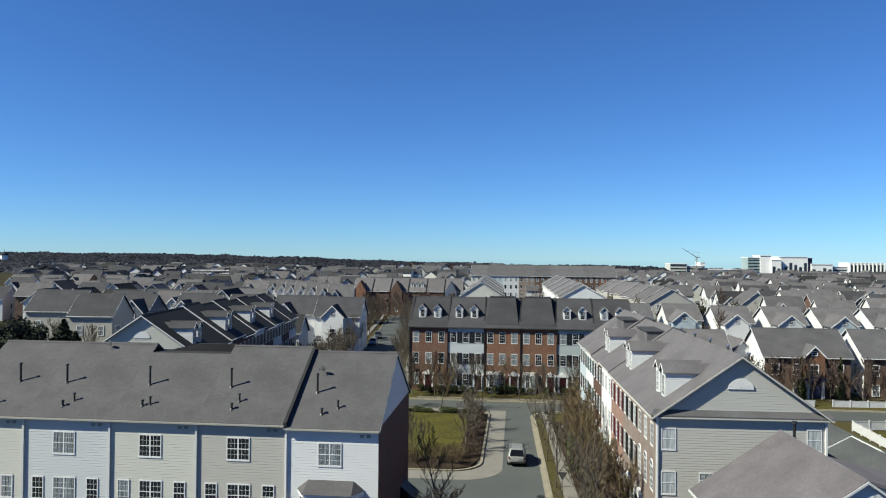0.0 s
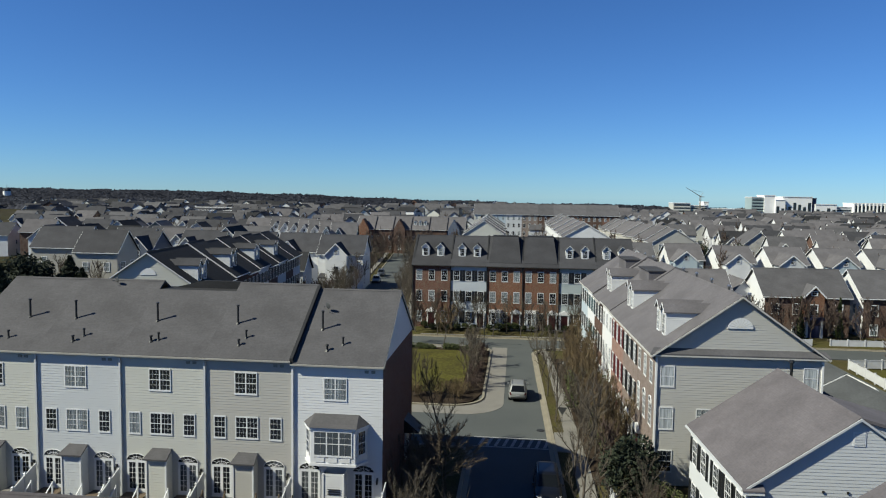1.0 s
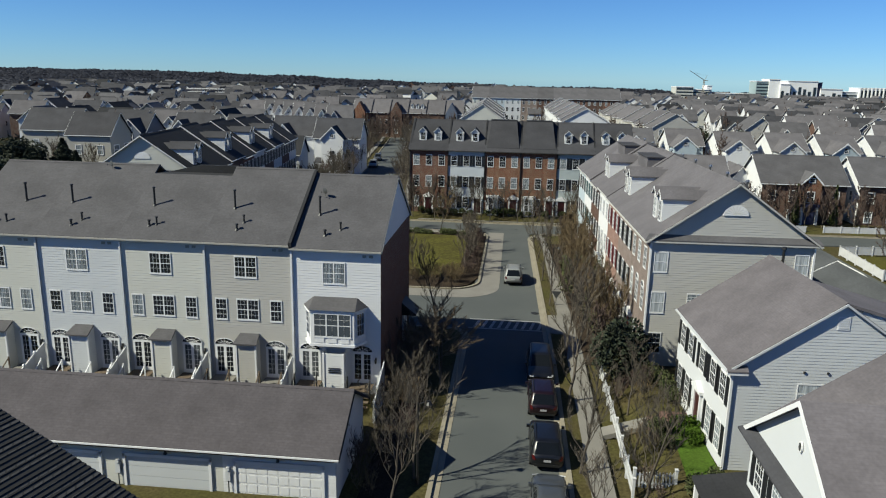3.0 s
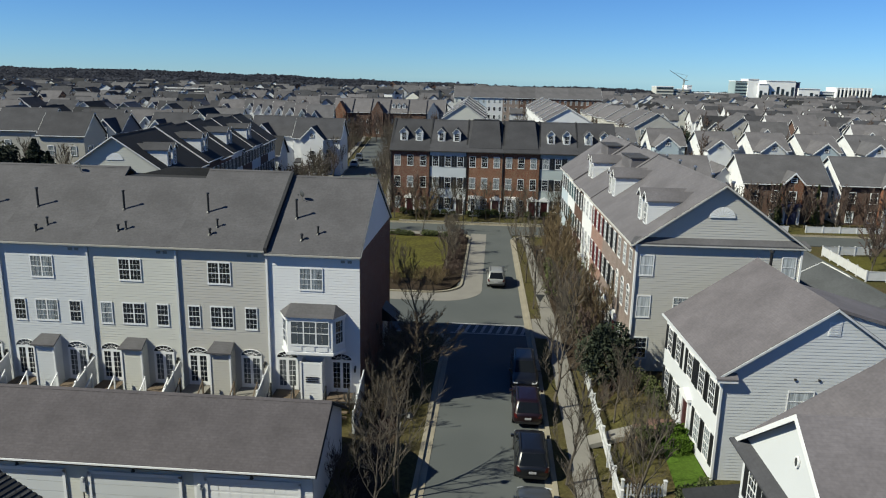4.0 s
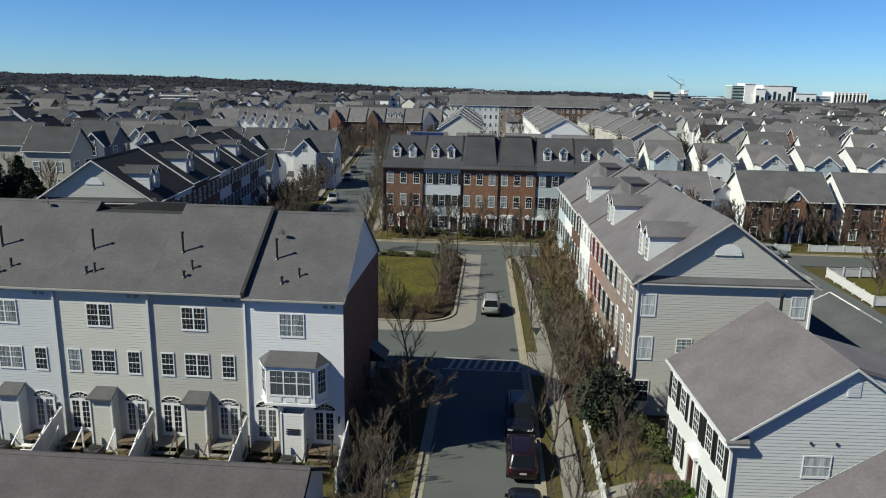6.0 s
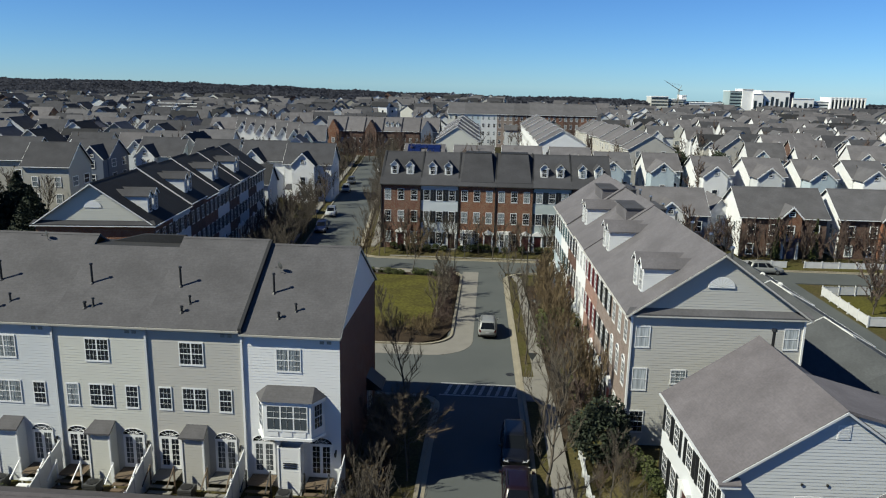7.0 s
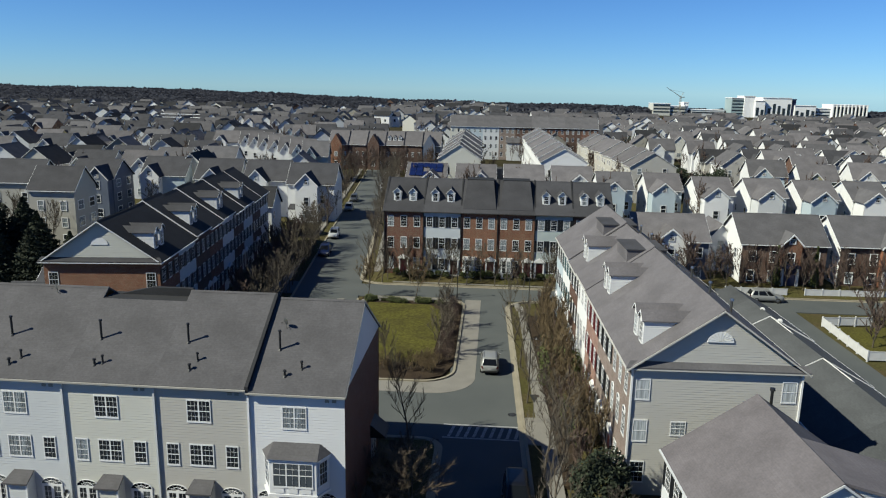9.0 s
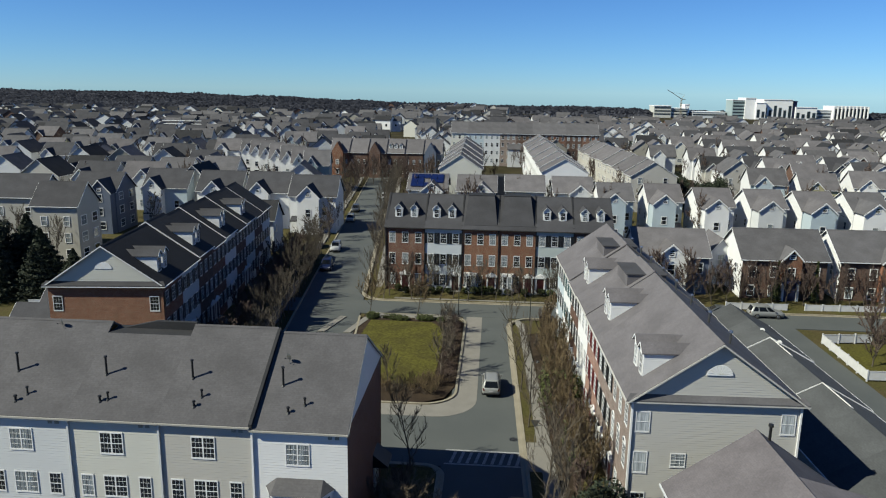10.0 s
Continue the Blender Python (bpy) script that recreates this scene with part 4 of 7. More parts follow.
# row along the main road: gable end with a fan vent, dormers on the road side
RB = pose(9.6, 50.0, 0, 0, 0, -88.4)
RBF = [(TANBRICK, None, True), (TANBRICK, SHUTTER, False), (PINK, SHUTTER_R, False), (WHITE, None, False), (BROWN, SHUTTER, False), (WHITE, SHUTTER_T, False), (PALEBLUE, SHUTTER, False)]
for i, (f, sh, ar) in enumerate(RBF):
    w, d = 6.1, 11.1
    dz = (0, 0, 0.0, 0.12, -0.1, 0.1, 0)[i]
    t = unit(RB @ pose(-(i + 1) * w, 0, 0), w, d, 10.25 + dz, 3.95, f, STEEP, ("tan brick end townhouse with a sided gable" if i == 0 else "%s townhouse of a row" % ("tan brick", "tan brick", "pink brick", "white-sided", "brown brick", "white-sided", "pale blue-sided")[i]), "townhouse row along the road", STONE, STONE, 3, ((1.75, 1.6), (4.9, 1.6), (7.95, 1.5)), sh, (0.0 if i < 6 else 0.3, 0.34 if i == 0 else 0.0), (i == 6, i == 0), ar, door=(i % 3), trim=STONE)
    if i in (0, 2, 4):
        for sx in (-0.85, 0.85):
            dormer(t, w * 0.47 + sx, 1.05, 1.15, 1.85, 0.48, d, 10.25 + dz, 3.95, WHITE, STEEP, 1, ww=0.66, wh=1.45)
    if i in (3, 5):
        # flat dark roof hatch behind the ridge
        s = Mesh()
        s.box(1.0, w - 0.6, 3.3, d / 2 + 1.2, 12.6, 13.9, STEEP)
        s.box(0.9, w - 0.5, 3.2, d / 2 + 1.3, 13.9, 14.0, COAL)
        part("roof_well", s, t)
    if i == 0:
        s = Mesh()
        s.slab([(w + 0.3, -0.4, 10.24), (w + 0.3, d + 0.4, 10.24), (w, d + 0.1, 10.62), (w, -0.1, 10.62)], 0.1, GREY)
        s.box(w + 0.0, w + 0.3, -0.4, d + 0.4, 10.04, 10.14, STONE)
        part("pent_roof", s, t)
        window(t, w + 0.02, 0.85, 7.93, "x", 0.85, 1.4, "bare")
        window(t, w + 0.02, 0.85, 4.95, "x", 0.85, 1.5, "bare")
        window(t, w + 0.02, 0.85, 1.95, "x", 0.85, 1.5, "single")
        window(t, w + 0.02, 10.3, 8.05, "x", 0.85, 1.4, "bare")
        window(t, w + 0.02, 3.35, 5.45, "x", 0.9, 0.95, "single")
        s = Mesh()
        n = 10
        s.prism([(w + 0.02, d / 2 + 0.85 * math.cos(math.pi * k / n), 12.05 + 0.72 * math.sin(math.pi * k / n)) for k in range(n + 1)], (0.06, 0, 0), TRIM)
        for k in range(1, n):
            s.tube((w + 0.075, d / 2, 12.1), (w + 0.075, d / 2 + 0.8 * math.cos(math.pi * k / n), 12.05 + 0.66 * math.sin(math.pi * k / n)), 0.012, 0.022, CREAM, 4)
        part("gable_vent", s, t, "white sunburst gable vent")
        for yy, mm in ((0.05, TRIM), (d - 0.1, TRIM)):
            s = Mesh()
            s.box(w + 0.01, w + 0.13, yy - 0.02, yy + 0.1, 0.3, 10.0, mm)
            part("downspout", s, t)

# row on the left-hand street, seen across the near roofs
LRM = pose(-32.9, 72.9, 0, 0, 0, 96.3)
LRF = [RED, PALEBLUE, BROWN, RED, COOL, BROWN, PALEBLUE, BROWN, COOL]
for i, f in enumerate(LRF):
    w, d = 6.0, 11.4
    dz = (0, 0.0, 0.25, -0.1, 0.1, -0.35, -0.2, -0.5, -0.4)[i]
    t = unit(LRM @ pose(i * w, 0, 0), w, d, 10.35 + dz, 3.95, f, DARK, "%s townhouse with a charcoal roof" % f.name.split("_", 1)[1].replace("_", " "), "charcoal-roofed townhouse row", ORANGE if i == 0 else WHITE, WHITE, 3, ((1.75, 1.6), (4.9, 1.6), (7.95, 1.5)), SHUTTER, (0.34 if i == 0 else 0.06, 0.0 if i < 8 else 0.3), (True, i == 8), door=i % 3)
    if i in (0, 2, 4, 6):
        for sx in (-0.85, 0.85):
            dormer(t, w * 0.55 + sx, 1.05, 1.15, 1.85, 0.48, d, 10.35 + dz, 3.95, WHITE, COAL, 1, ww=0.66, wh=1.45)
    if i == 0:
        s = Mesh()
        laps(s, (-0.03, d), (0, -1), (-1, 0), lambda z: ((z - 10.35) / 3.95 * d / 2, d - (z - 10.35) / 3.95 * d / 2), 10.35, 14.3, CREAM)
        part("gable", s, t)
        s = Mesh()
        s.slab([(0, -0.1, 10.7), (0, d + 0.1, 10.7), (-0.4, d + 0.4, 10.3), (-0.4, -0.4, 10.3)], 0.12, COAL)
        s.box(-0.4, 0, -0.4, d + 0.4, 10.1, 10.2, TRIM)
        part("pent_roof", s, t)
        for yy in (0.9, d - 0.9):
            window(t, -0.02, yy, 7.6, "-x", 0.85, 1.5, "single")
        s = Mesh()
        s.prism([(-0.02, d / 2 + 0.85 * math.cos(math.pi * k / 10), 11.95 + 0.72 * math.sin(math.pi * k / 10)) for k in range(11)], (-0.06, 0, 0), TRIM)
        part("gable_vent", s, t, "white half-round gable vent")

# brick and painted row closing the view
FRX = [-15.6, -9.85, -4.35, 1.0, 6.4, 11.85, 17.4]
FRF = [(RED, None), (ICE, SHUTTER), (ORANGE, None), (ORANGE, None), (SAGE, SHUTTER), (BROWN, None)]
for i, (f, sh) in enumerate(FRF):
    w, d = FRX[i + 1] - FRX[i], 11.4
    raised = i in (2, 3)
    t = unit(pose(FRX[i], 108.5, 0), w, d, 10.35, 4.0, f, COAL, "%s three-storey townhouse under a slate-grey roof" % ("red brick", "pale blue-sided", "orange-red brick", "orange-red brick", "grey-green-sided", "brown brick")[i], "brick townhouse row across the street", RED if i == 0 else WHITE, WHITE, 3, ((1.6, 1.65), (4.75, 1.6), (7.95, 1.55)), sh, (0.2 if i == 0 else 0, 0.2 if i == 5 else 0), (i == 0, i == 5), door=(1, 2, 2, 2, 0, 1)[i], ww=0.82, trim=BRONZE)
    if raised:
        s = Mesh()
        s.slab([(0.25, 0.35, 10.75), (w - 0.25, 0.35, 10.75), (w - 0.75, 4.2, 14.55), (0.75, 4.2, 14.55)], 0.3, COAL)
        s.prism([(w - 0.25, 0.35, 10.5), (w - 0.75, 4.2, 14.5), (w - 0.75, 6.2, 14.5), (w - 0.3, 5.4, 13.9)], (0.05, 0, 0), DARK)
        s.slab([(0.7, 4.15, 14.62), (w - 0.7, 4.15, 14.62), (w - 0.7, 7.0, 14.62), (0.7, 7.0, 14.62)], 0.4, DARK)
        part("mansard", s, t, "steep slate-grey mansard slope")
        for bx in (w * 0.27,):
            bay = Mesh()
            F = [(bx - 1.05, 0), (bx - 0.7, -0.7), (bx + 0.7, -0.7), (bx + 1.05, 0)]
            bay.prism([(x, y, 0.6) for x, y in F], (0, 0, 3.1), TRIM)
            bo = part("bay", bay, t, "white painted bay")
            for dx in (-0.34, 0.34):
                window(bo, bx + dx, -0.71, 1.5, "-y", 0.5, 1.85, "single")
            for sx, an in ((-1, -63), (1, 63)):
                fr, gl = window_kit(0.42, 1.85, "single")
                part("pane", gl, part("window", fr, bo, m=pose(bx + sx * 0.89, -0.36, 1.5, 0, 0, an)))
    else:
        for sx in (-1.15, 1.15):
            dormer(t, w / 2 + sx, 1.55, 1.1, 1.45, 0.55, d, 10.35, 4.0, WHITE, COAL, 1, ww=0.6, wh=1.15, arch=i == 5)
    s = Mesh()
    s.box(-0.06, 0.08, -0.14, -0.02, 0.5, 10.1, BLACK)
    part("downspout", s, t)
    s = Mesh()
    s.box(-0.12, 0.12, 0.3, d / 2, 10.6, 10.7, DARK)
    s.prism([(-0.1, -0.3, 10.2), (-0.1, d / 2, 14.6), (-0.1, d / 2, 14.2), (-0.1, -0.3, 10.0)], (0.2, 0, 0), DARK)
    part("party_wall", s, t)

# ---- white house beside the road, and its neighbour ----
t = thing("house", pose(11.5, 35.86, 0, 0, 0, 2.5), "white two-storey house with black shutters and taupe roof", "house")
shell(t, 10.3, 9.7, 6.72, 3.55, (COOL, COOL, COOL, COOL), axis="y", base=0.3)
roof(t, 10.3, 9.7, 6.72, 3.55, MAUVE, 0.24, (0.18, 0.18), axis="y", trim=COOL)
for yy in (0.95, 2.6, 6.9, 8.6):
    window(t, -0.02, yy, 4.55, "-x", 0.8, 1.5, "single", SHUTTER, sw=0.4)
    window(t, -0.02, yy, 1.7, "-x", 0.8, 1.65, "single", SHUTTER, sw=0.4)
window(t, -0.02, 4.6, 4.6, "-x", 0.8, 1.4, "single", SHUTTER, sw=0.4)
s = Mesh()
s.box(-0.06, 0.0, 4.1, 5.1, 1.2, 3.3, DOORC)
for yy in (3.95, 5.1):
    s.box(-0.14, 0, yy, yy + 0.16, 1.2, 3.4, TRIM)
s.box(-0.25, 0, 3.8, 5.4, 3.4, 3.6, TRIM)
s.prism([(-0.3, 3.8, 3.6), (-0.3, 5.4, 3.6), (-0.3, 4.6, 4.0)], (0.3, 0, 0), TRIM)
part("door", s, t, "dark red front door in a white pediment")
window(t, 4.0, -0.02, 4.9, "-y", 1.2, 1.05, "bare")
s = Mesh()
s.box(4.88, 5.48, -0.035, 0, 8.92, 9.62, TRIM)
for k in range(5):
    s.box(4.94, 5.42, -0.045, -0.03, 8.99 + k * 0.12, 9.07 + k * 0.12, COOL)
part("gable_vent", s, t)
for xx in (3.55, 4.72):
    s = Mesh()
    s.box(xx, xx + 0.1, -0.07, 0, 6.55, 6.66, BRONZE)
    part("wall_lamp", s, t)
s = Mesh()
s.box(-0.02, 0.1, -0.12, 0.0, 0.4, 6.3, TRIM)
part("downspout", s, t)
s = Mesh()
s.tube((5.7, 9.2, 9.6), (5.7, 9.2, 10.9), 0.09, 0.09, BLACK, 8)
s.tube((5.7, 9.2, 10.9), (5.7, 9.2, 11.05), 0.17, 0.14, BLACK, 8)
part("flue", s, t)

# low-pitched rear wing behind the ridge
s = Mesh()
s.slab([(5.3, 0.12, 10.28), (12.0, 0.12, 8.45), (12.0, 4.6, 8.45), (5.3, 4.6, 10.28)], 0.16, MAUVE)
part("wing_roof", s, t)
s = Mesh()
laps(s, (5.6, 0.25), (1, 0), (0, -1), lambda z: (0, min(6.2, max(0.3, (10.0 - z) / 0.273))), 0.3, 9.9, COOL)
laps(s, (11.8, 0.25), (0, 1), (1, 0), lambda z: (0, 4.2), 0.3, 8.3, COOL)
part("wing_wall", s, t)
# cornice returns at the foot of the gable
for x0, x1 in ((-0.3, 0.75), (9.55, 10.6)):
    s = Mesh()
    s.slab([(x0, -0.32, 6.62), (x1, -0.32, 6.62), (x1, -0.02, 6.86), (x0, -0.02, 6.86)], 0.08, MAUVE)
    s.box(x0, x1, -0.3, -0.02, 6.40, 6.53, TRIM)
    part("cornice_return", s, t)
t = thing("house", pose(11.0, 13.0, 0), "white house with a front gable and taupe roof", "house")
shell(t, 9.8, 16.8, 6.6, 3.4, (WHITE, WHITE, WHITE, WHITE), axis="y", base=0.3)
roof(t, 9.8, 16.8, 6.6, 3.4, MAUVE, 0.32, (0.3, 0.3), axis="y")
b = Mesh()
laps(b, (-0.35, 16.5), (0, -1), (-1, 0), lambda z: (0, 9.6) if z <= 6.6 else ((z - 6.6) / 3.3 * 4.8, 9.6 - (z - 6.6) / 3.3 * 4.8), 0.3, 9.9, COOL)
part("gable", b, t)
s = Mesh()
for y0, y1 in ((16.85, 11.7), (6.55, 11.7)):
    s.slab([(-0.65, y0, 6.45), (-0.65, y1, 10.02), (4.9, y1, 10.02), (0.1, y0, 6.45)], 0.14, MAUVE)
    s.prism([(-0.66, y0, 6.2), (-0.66, y1, 9.78), (-0.66, y1, 10.0), (-0.66, y0, 6.43)], (-0.04, 0, 0), TRIM)
part("cross_roof", s, t)
s = Mesh()
n = 14
s.prism([(-0.38, 11.7 + 0.15 * math.cos(2 * math.pi * k / n), 8.25 + 0.22 * math.sin(2 * math.pi * k / n)) for k in range(n)], (-0.06, 0, 0), TRIM)
s.prism([(-0.44, 11.7 + 0.1 * math.cos(2 * math.pi * k / n), 8.25 + 0.16 * math.sin(2 * math.pi * k / n)) for k in range(n)], (-0.01, 0, 0), METALROOF)
part("gable_vent", s, t, "oval white gable vent")
s = Mesh()
s.slab([(-0.85, 6.4, 6.35), (-0.85, 17.0, 6.35), (-0.3, 16.6, 6.7), (-0.3, 6.8, 6.7)], 0.1, COAL)
part("pent_roof", s, t)
for yy in (8.0, 10.0, 13.2, 15.2):
    window(t, -0.37, yy, 4.3, "-x", 0.8, 1.5, "single", SHUTTER, sw=0.4)
    window(t, -0.37, yy, 1.6, "-x", 0.8, 1.6, "single", SHUTTER, sw=0.4)
t = thing("porch", pose(8.6, 24.5, 0), "dark flat metal porch roof on white posts", "porch")
s = Mesh()
s.slab([(0, 0, 3.55), (2.4, 0, 3.95), (2.4, 6.0, 3.95), (0, 6.0, 3.55)], 0.16, DARK)
part("porch_roof", s, t)
for yy in (0.2, 2.9, 5.7):
    s = Mesh()
    s.box(0.1, 0.28, yy, yy + 0.18, 0.4, 3.45, TRIM)
    part("post", s, t)

# garages behind the road-side row
GM = pose(34.1, 49.25, 0, 0, 0, 91.6)
for i in range(7):
    w, d = 5.75, 8.8
    dz = (0, 0, 0, 0.12, 0.12, 0.3, 0.3)[i]
    t = thing("garage", GM @ pose(i * w, 0, 0), "low garage with a slate-grey roof behind the row", "garage", "garages behind the row")
    shell(t, w, d, 2.9 + dz, 2.4, (WHITE,) * 4, (i in (0, 3, 5), i == 6), base=-0.1)
    roof(t, w, d, 2.9 + dz, 2.4, PEWTER, 0.3, (0.1 if i in (0, 3, 5) else 0, 0.3 if i == 6 else 0))
    if i in (2, 4):
        s = Mesh()
        s.prism([(w - 5.0, d / 2 - 0.32, 5.3 + dz), (w - 5.0, d / 2 - 0.05, 5.52 + dz), (w - 5.0, d / 2 - 0.05, 5.2 + dz)], (5.0, 0, 0), TRIM)
        part("ridge_flashing", s, t, "white metal ridge flashing")


# ---- detached houses ----
def plain_window(parent, x, y, z, face, w=0.9, h=1.5, arch=False):
    """A window of a house farther off: frame, meeting rail and glass."""
    key = ("plain", w, h, arch)
    if key not in KIT:
        f = Mesh()
        a, c = w / 2, 0.11
        lattice(f, [(-a - c, -a, -c, h + c), (a, a + c, -c, h + c), (-a - c, a + c, h, h + c), (-a - c, a + c, -c, 0), (-a, a, h / 2 - 0.03, h / 2 + 0.03)], -0.07, TRIM, (-a, a, 0, h, -0.015, GLASS))
        if arch:
            f.poly([(a * math.cos(math.pi * k / 8), -0.03, h + a * math.sin(math.pi * k / 8)) for k in range(9)], GLASS)
        KIT[key] = f.mesh("window")
    return part("window", KIT[key], parent, m=pose(x, y, z, 0, 0, FACES[face]))


def home(m, w, d, eave, rise, walls, roofm, label, axis="x", cross=None, front=2, side=2, porch=None, group="houses", floors=2, category="house", winf=plain_window, right=0):
    """A detached house; cross: (middle, width, depth, gable rise, material) of a front gable; porch: (from, to)."""
    t = thing("house", m, label, category, group)
    shell(t, w, d, eave, rise, walls, axis=axis, base=-0.3)
    roof(t, w, d, eave, rise, roofm, 0.35, (0.35, 0.35), axis=axis, thick=0.2)
    zs = [0.9 + 2.85 * k for k in range(floors)]
    if cross:
        xc, cw, cd, cr, cm = cross
        b = Mesh()
        top = eave + 0.1
        laps(b, (xc - cw / 2, -cd), (1, 0), (0, -1), lambda z: (0, cw) if z <= top else ((z - top) / cr * cw / 2, cw - (z - top) / cr * cw / 2), -0.2, top + cr, cm, 0.2)
        laps(b, (xc - cw / 2, 0.0), (0, -1), (-1, 0), lambda z: (0, cd), -0.2, top, cm, 0.2)
        laps(b, (xc + cw / 2, -cd), (0, 1), (1, 0), lambda z: (0, cd), -0.2, top, cm, 0.2)
        g = part("front_gable", b, t)
        c = Mesh()
        k = rise / ((d if axis == "x" else w) / 2)
        yb = cr / k if axis == "x" else d / 2
        kk = cr / (cw / 2)
        for sx in (-1, 1):
            xe, ze = xc + sx * (cw / 2 + 0.3), top - 0.3 * kk + 0.1
            c.slab([(xe, -cd - 0.3, ze), (xc, -cd - 0.3, top + cr + 0.1), (xc, yb + 0.3, top + cr + 0.1), (xe, 0.0, ze)], 0.18, roofm)
            c.prism([(xe, -cd - 0.31, ze - 0.3), (xc, -cd - 0.31, top + cr - 0.2), (xc, -cd - 0.31, top + cr + 0.07), (xe, -cd - 0.31, ze - 0.03)], (0, -0.05, 0), TRIM)
        part("gable_roof", c, g)
        for z in zs:
            winf(g, xc, -cd - 0.02, z, "-y", 0.95 if z > 3 else 1.7, 1.5)
        if cr > 1.3:
            winf(g, xc, -cd - 0.02, top + 0.15, "-y", 0.7, 0.5, True)
    for z in zs:
        for k in range(front):
            x = w * (k + 0.5) / front
            if cross and abs(x - cross[0]) < cross[1] / 2 + 0.5:
                continue
            winf(t, x, -0.02, z, "-y")
        for k in range(side):
            winf(t, -0.02, d * (k + 0.5) / side, z, "-x", 0.85, 1.4)
            if right:
                winf(t, w + 0.02, d * (k + 0.5) / side, z, "x", right, 1.5)
            elif k % 2 == 0 and side > 1:
                winf(t, w + 0.02, d * (k + 0.5) / side, z, "x", 0.85, 1.4)
    if porch:
        p = Mesh()
        a, c = porch
        p.slab([(a, -2.2, 2.75), (c, -2.2, 2.75), (c, 0, 3.5), (a, 0, 3.5)], 0.18, roofm)
        po = part("porch_roof", p, t)
        for x in (a + 0.15, (a + c) / 2, c - 0.15):
            q = Mesh()
            q.box(x - 0.09, x + 0.09, -2.1, -1.92, 0, 2.6, TRIM)
            part("post", q, po)
    return t


def sides(f, r=None, b=None, l=None):
    return (f, r or f, b or f, l or f)


# row of houses behind the brick townhouses
SROW = [(-19.5, 169.5, COOL, WARM), (-8.2, 169.0, WHITE, WARM), (2.8, 171.0, BEIGE, WARM), (13.6, 170.0, COOL, WARM), (22.4, 160.0, PALEBLUE, GREY), (32.6, 160.2, PALEBLUE, WARM), (41.6, 155.0, WHITE, WARM), (51.8, 154.6, COOL, WARM), (61.2, 153.2, PALEBLUE, WARM), (71.2, 153.6, WHITE, GREY), (81.5, 154.0, SLATE, WARM)]
for i, (x, y, f, rm) in enumerate(SROW):
    far = i < 4
    home(pose(x, y - 2, 0), 8.7 if far else 7.0, 11.2, 7.9, 3.0, sides(f, f, f, WHITE), rm, "%s two-storey house with a front gable" % f.name.split("_", 1)[1].replace("_", " "), cross=(2.5 if not far else 5.6, 4.6, 4.0 if not far else 2.2, 1.9, f) if i != 2 else None, front=3, side=2, porch=(5.0, 6.9) if i % 2 else None, group="houses behind the brick row")
# solar panels on the first of them
t = thing("solar_panels", pose(-19.4, 167.6, 8.1, math.degrees(math.atan(3.0 / 5.6)), 0, 0), "blue solar panels on a grey house roof", "solar panels")
for i in range(5):
    for j in range(3):
        if (i, j) not in ((4, 0), (2, 1)):
            s = Mesh()
            s.box(0.4 + i * 1.5, 1.8 + i * 1.5, 0.6 + j * 1.7, 2.2 + j * 1.7, 0.12, 0.18, SOLAR)
            part("panel", s, t)

# brick-fronted houses beyond the cross street
for x, y, w in ((36.6, 110.3, 12.0), (50.6, 110.6, 12.5), (66.5, 111.0, 12.0)):
    t = home(pose(x, y, 0.3), w, 10.4, 6.45, 3.5, sides(BROWN, WHITE, WHITE, WHITE), GREY, "brick-fronted house with white side walls and grey roof", front=4 if x > 40 else 4, side=2, group="brick-fronted houses", cross=(w * 0.56, 2.9, 0.7, 1.5, ORANGE))
    s = Mesh()
    xc = w * 0.56
    s.box(xc - 0.9, xc + 0.9, -0.85, -0.72, 0.2, 3.1, NAVY)
    s.box(xc - 1.2, xc - 0.9, -1.2, -0.7, 0.2, 3.1, TRIM)
    s.box(xc + 0.9, xc + 1.2, -1.2, -0.7, 0.2, 3.1, TRIM)
    s.box(xc - 1.35, xc + 1.35, -1.3, -0.7, 3.1, 3.5, NAVY)
    part("portico", s, t, "dark blue portico with white pilasters")
    s = Mesh()
    for k in range(5):
        s.box(xc - 0.9, xc + 0.9, -2.9 + k * 0.34, -0.7, -0.3, -0.1 + k * 0.12, PAVER)
    part("steps", s, t)
t = home(pose(21.5, 111.3, 0.3), 10.6, 9.5, 6.3, 3.2, sides(SLATE, WHITE, WHITE, WHITE), WARM, "dark-sided house with a white pedimented gable", front=4, side=2, group="brick-fronted houses", cross=(4.8, 4.6, 1.6, 1.9, WHITE))
home(pose(33.6, 117.5, 0.3), 4.2, 7.5, 5.2, 2.6, sides(WHITE), WARM, "white side wing with a taupe roof", axis="y", front=1, side=2, group="brick-fronted houses")

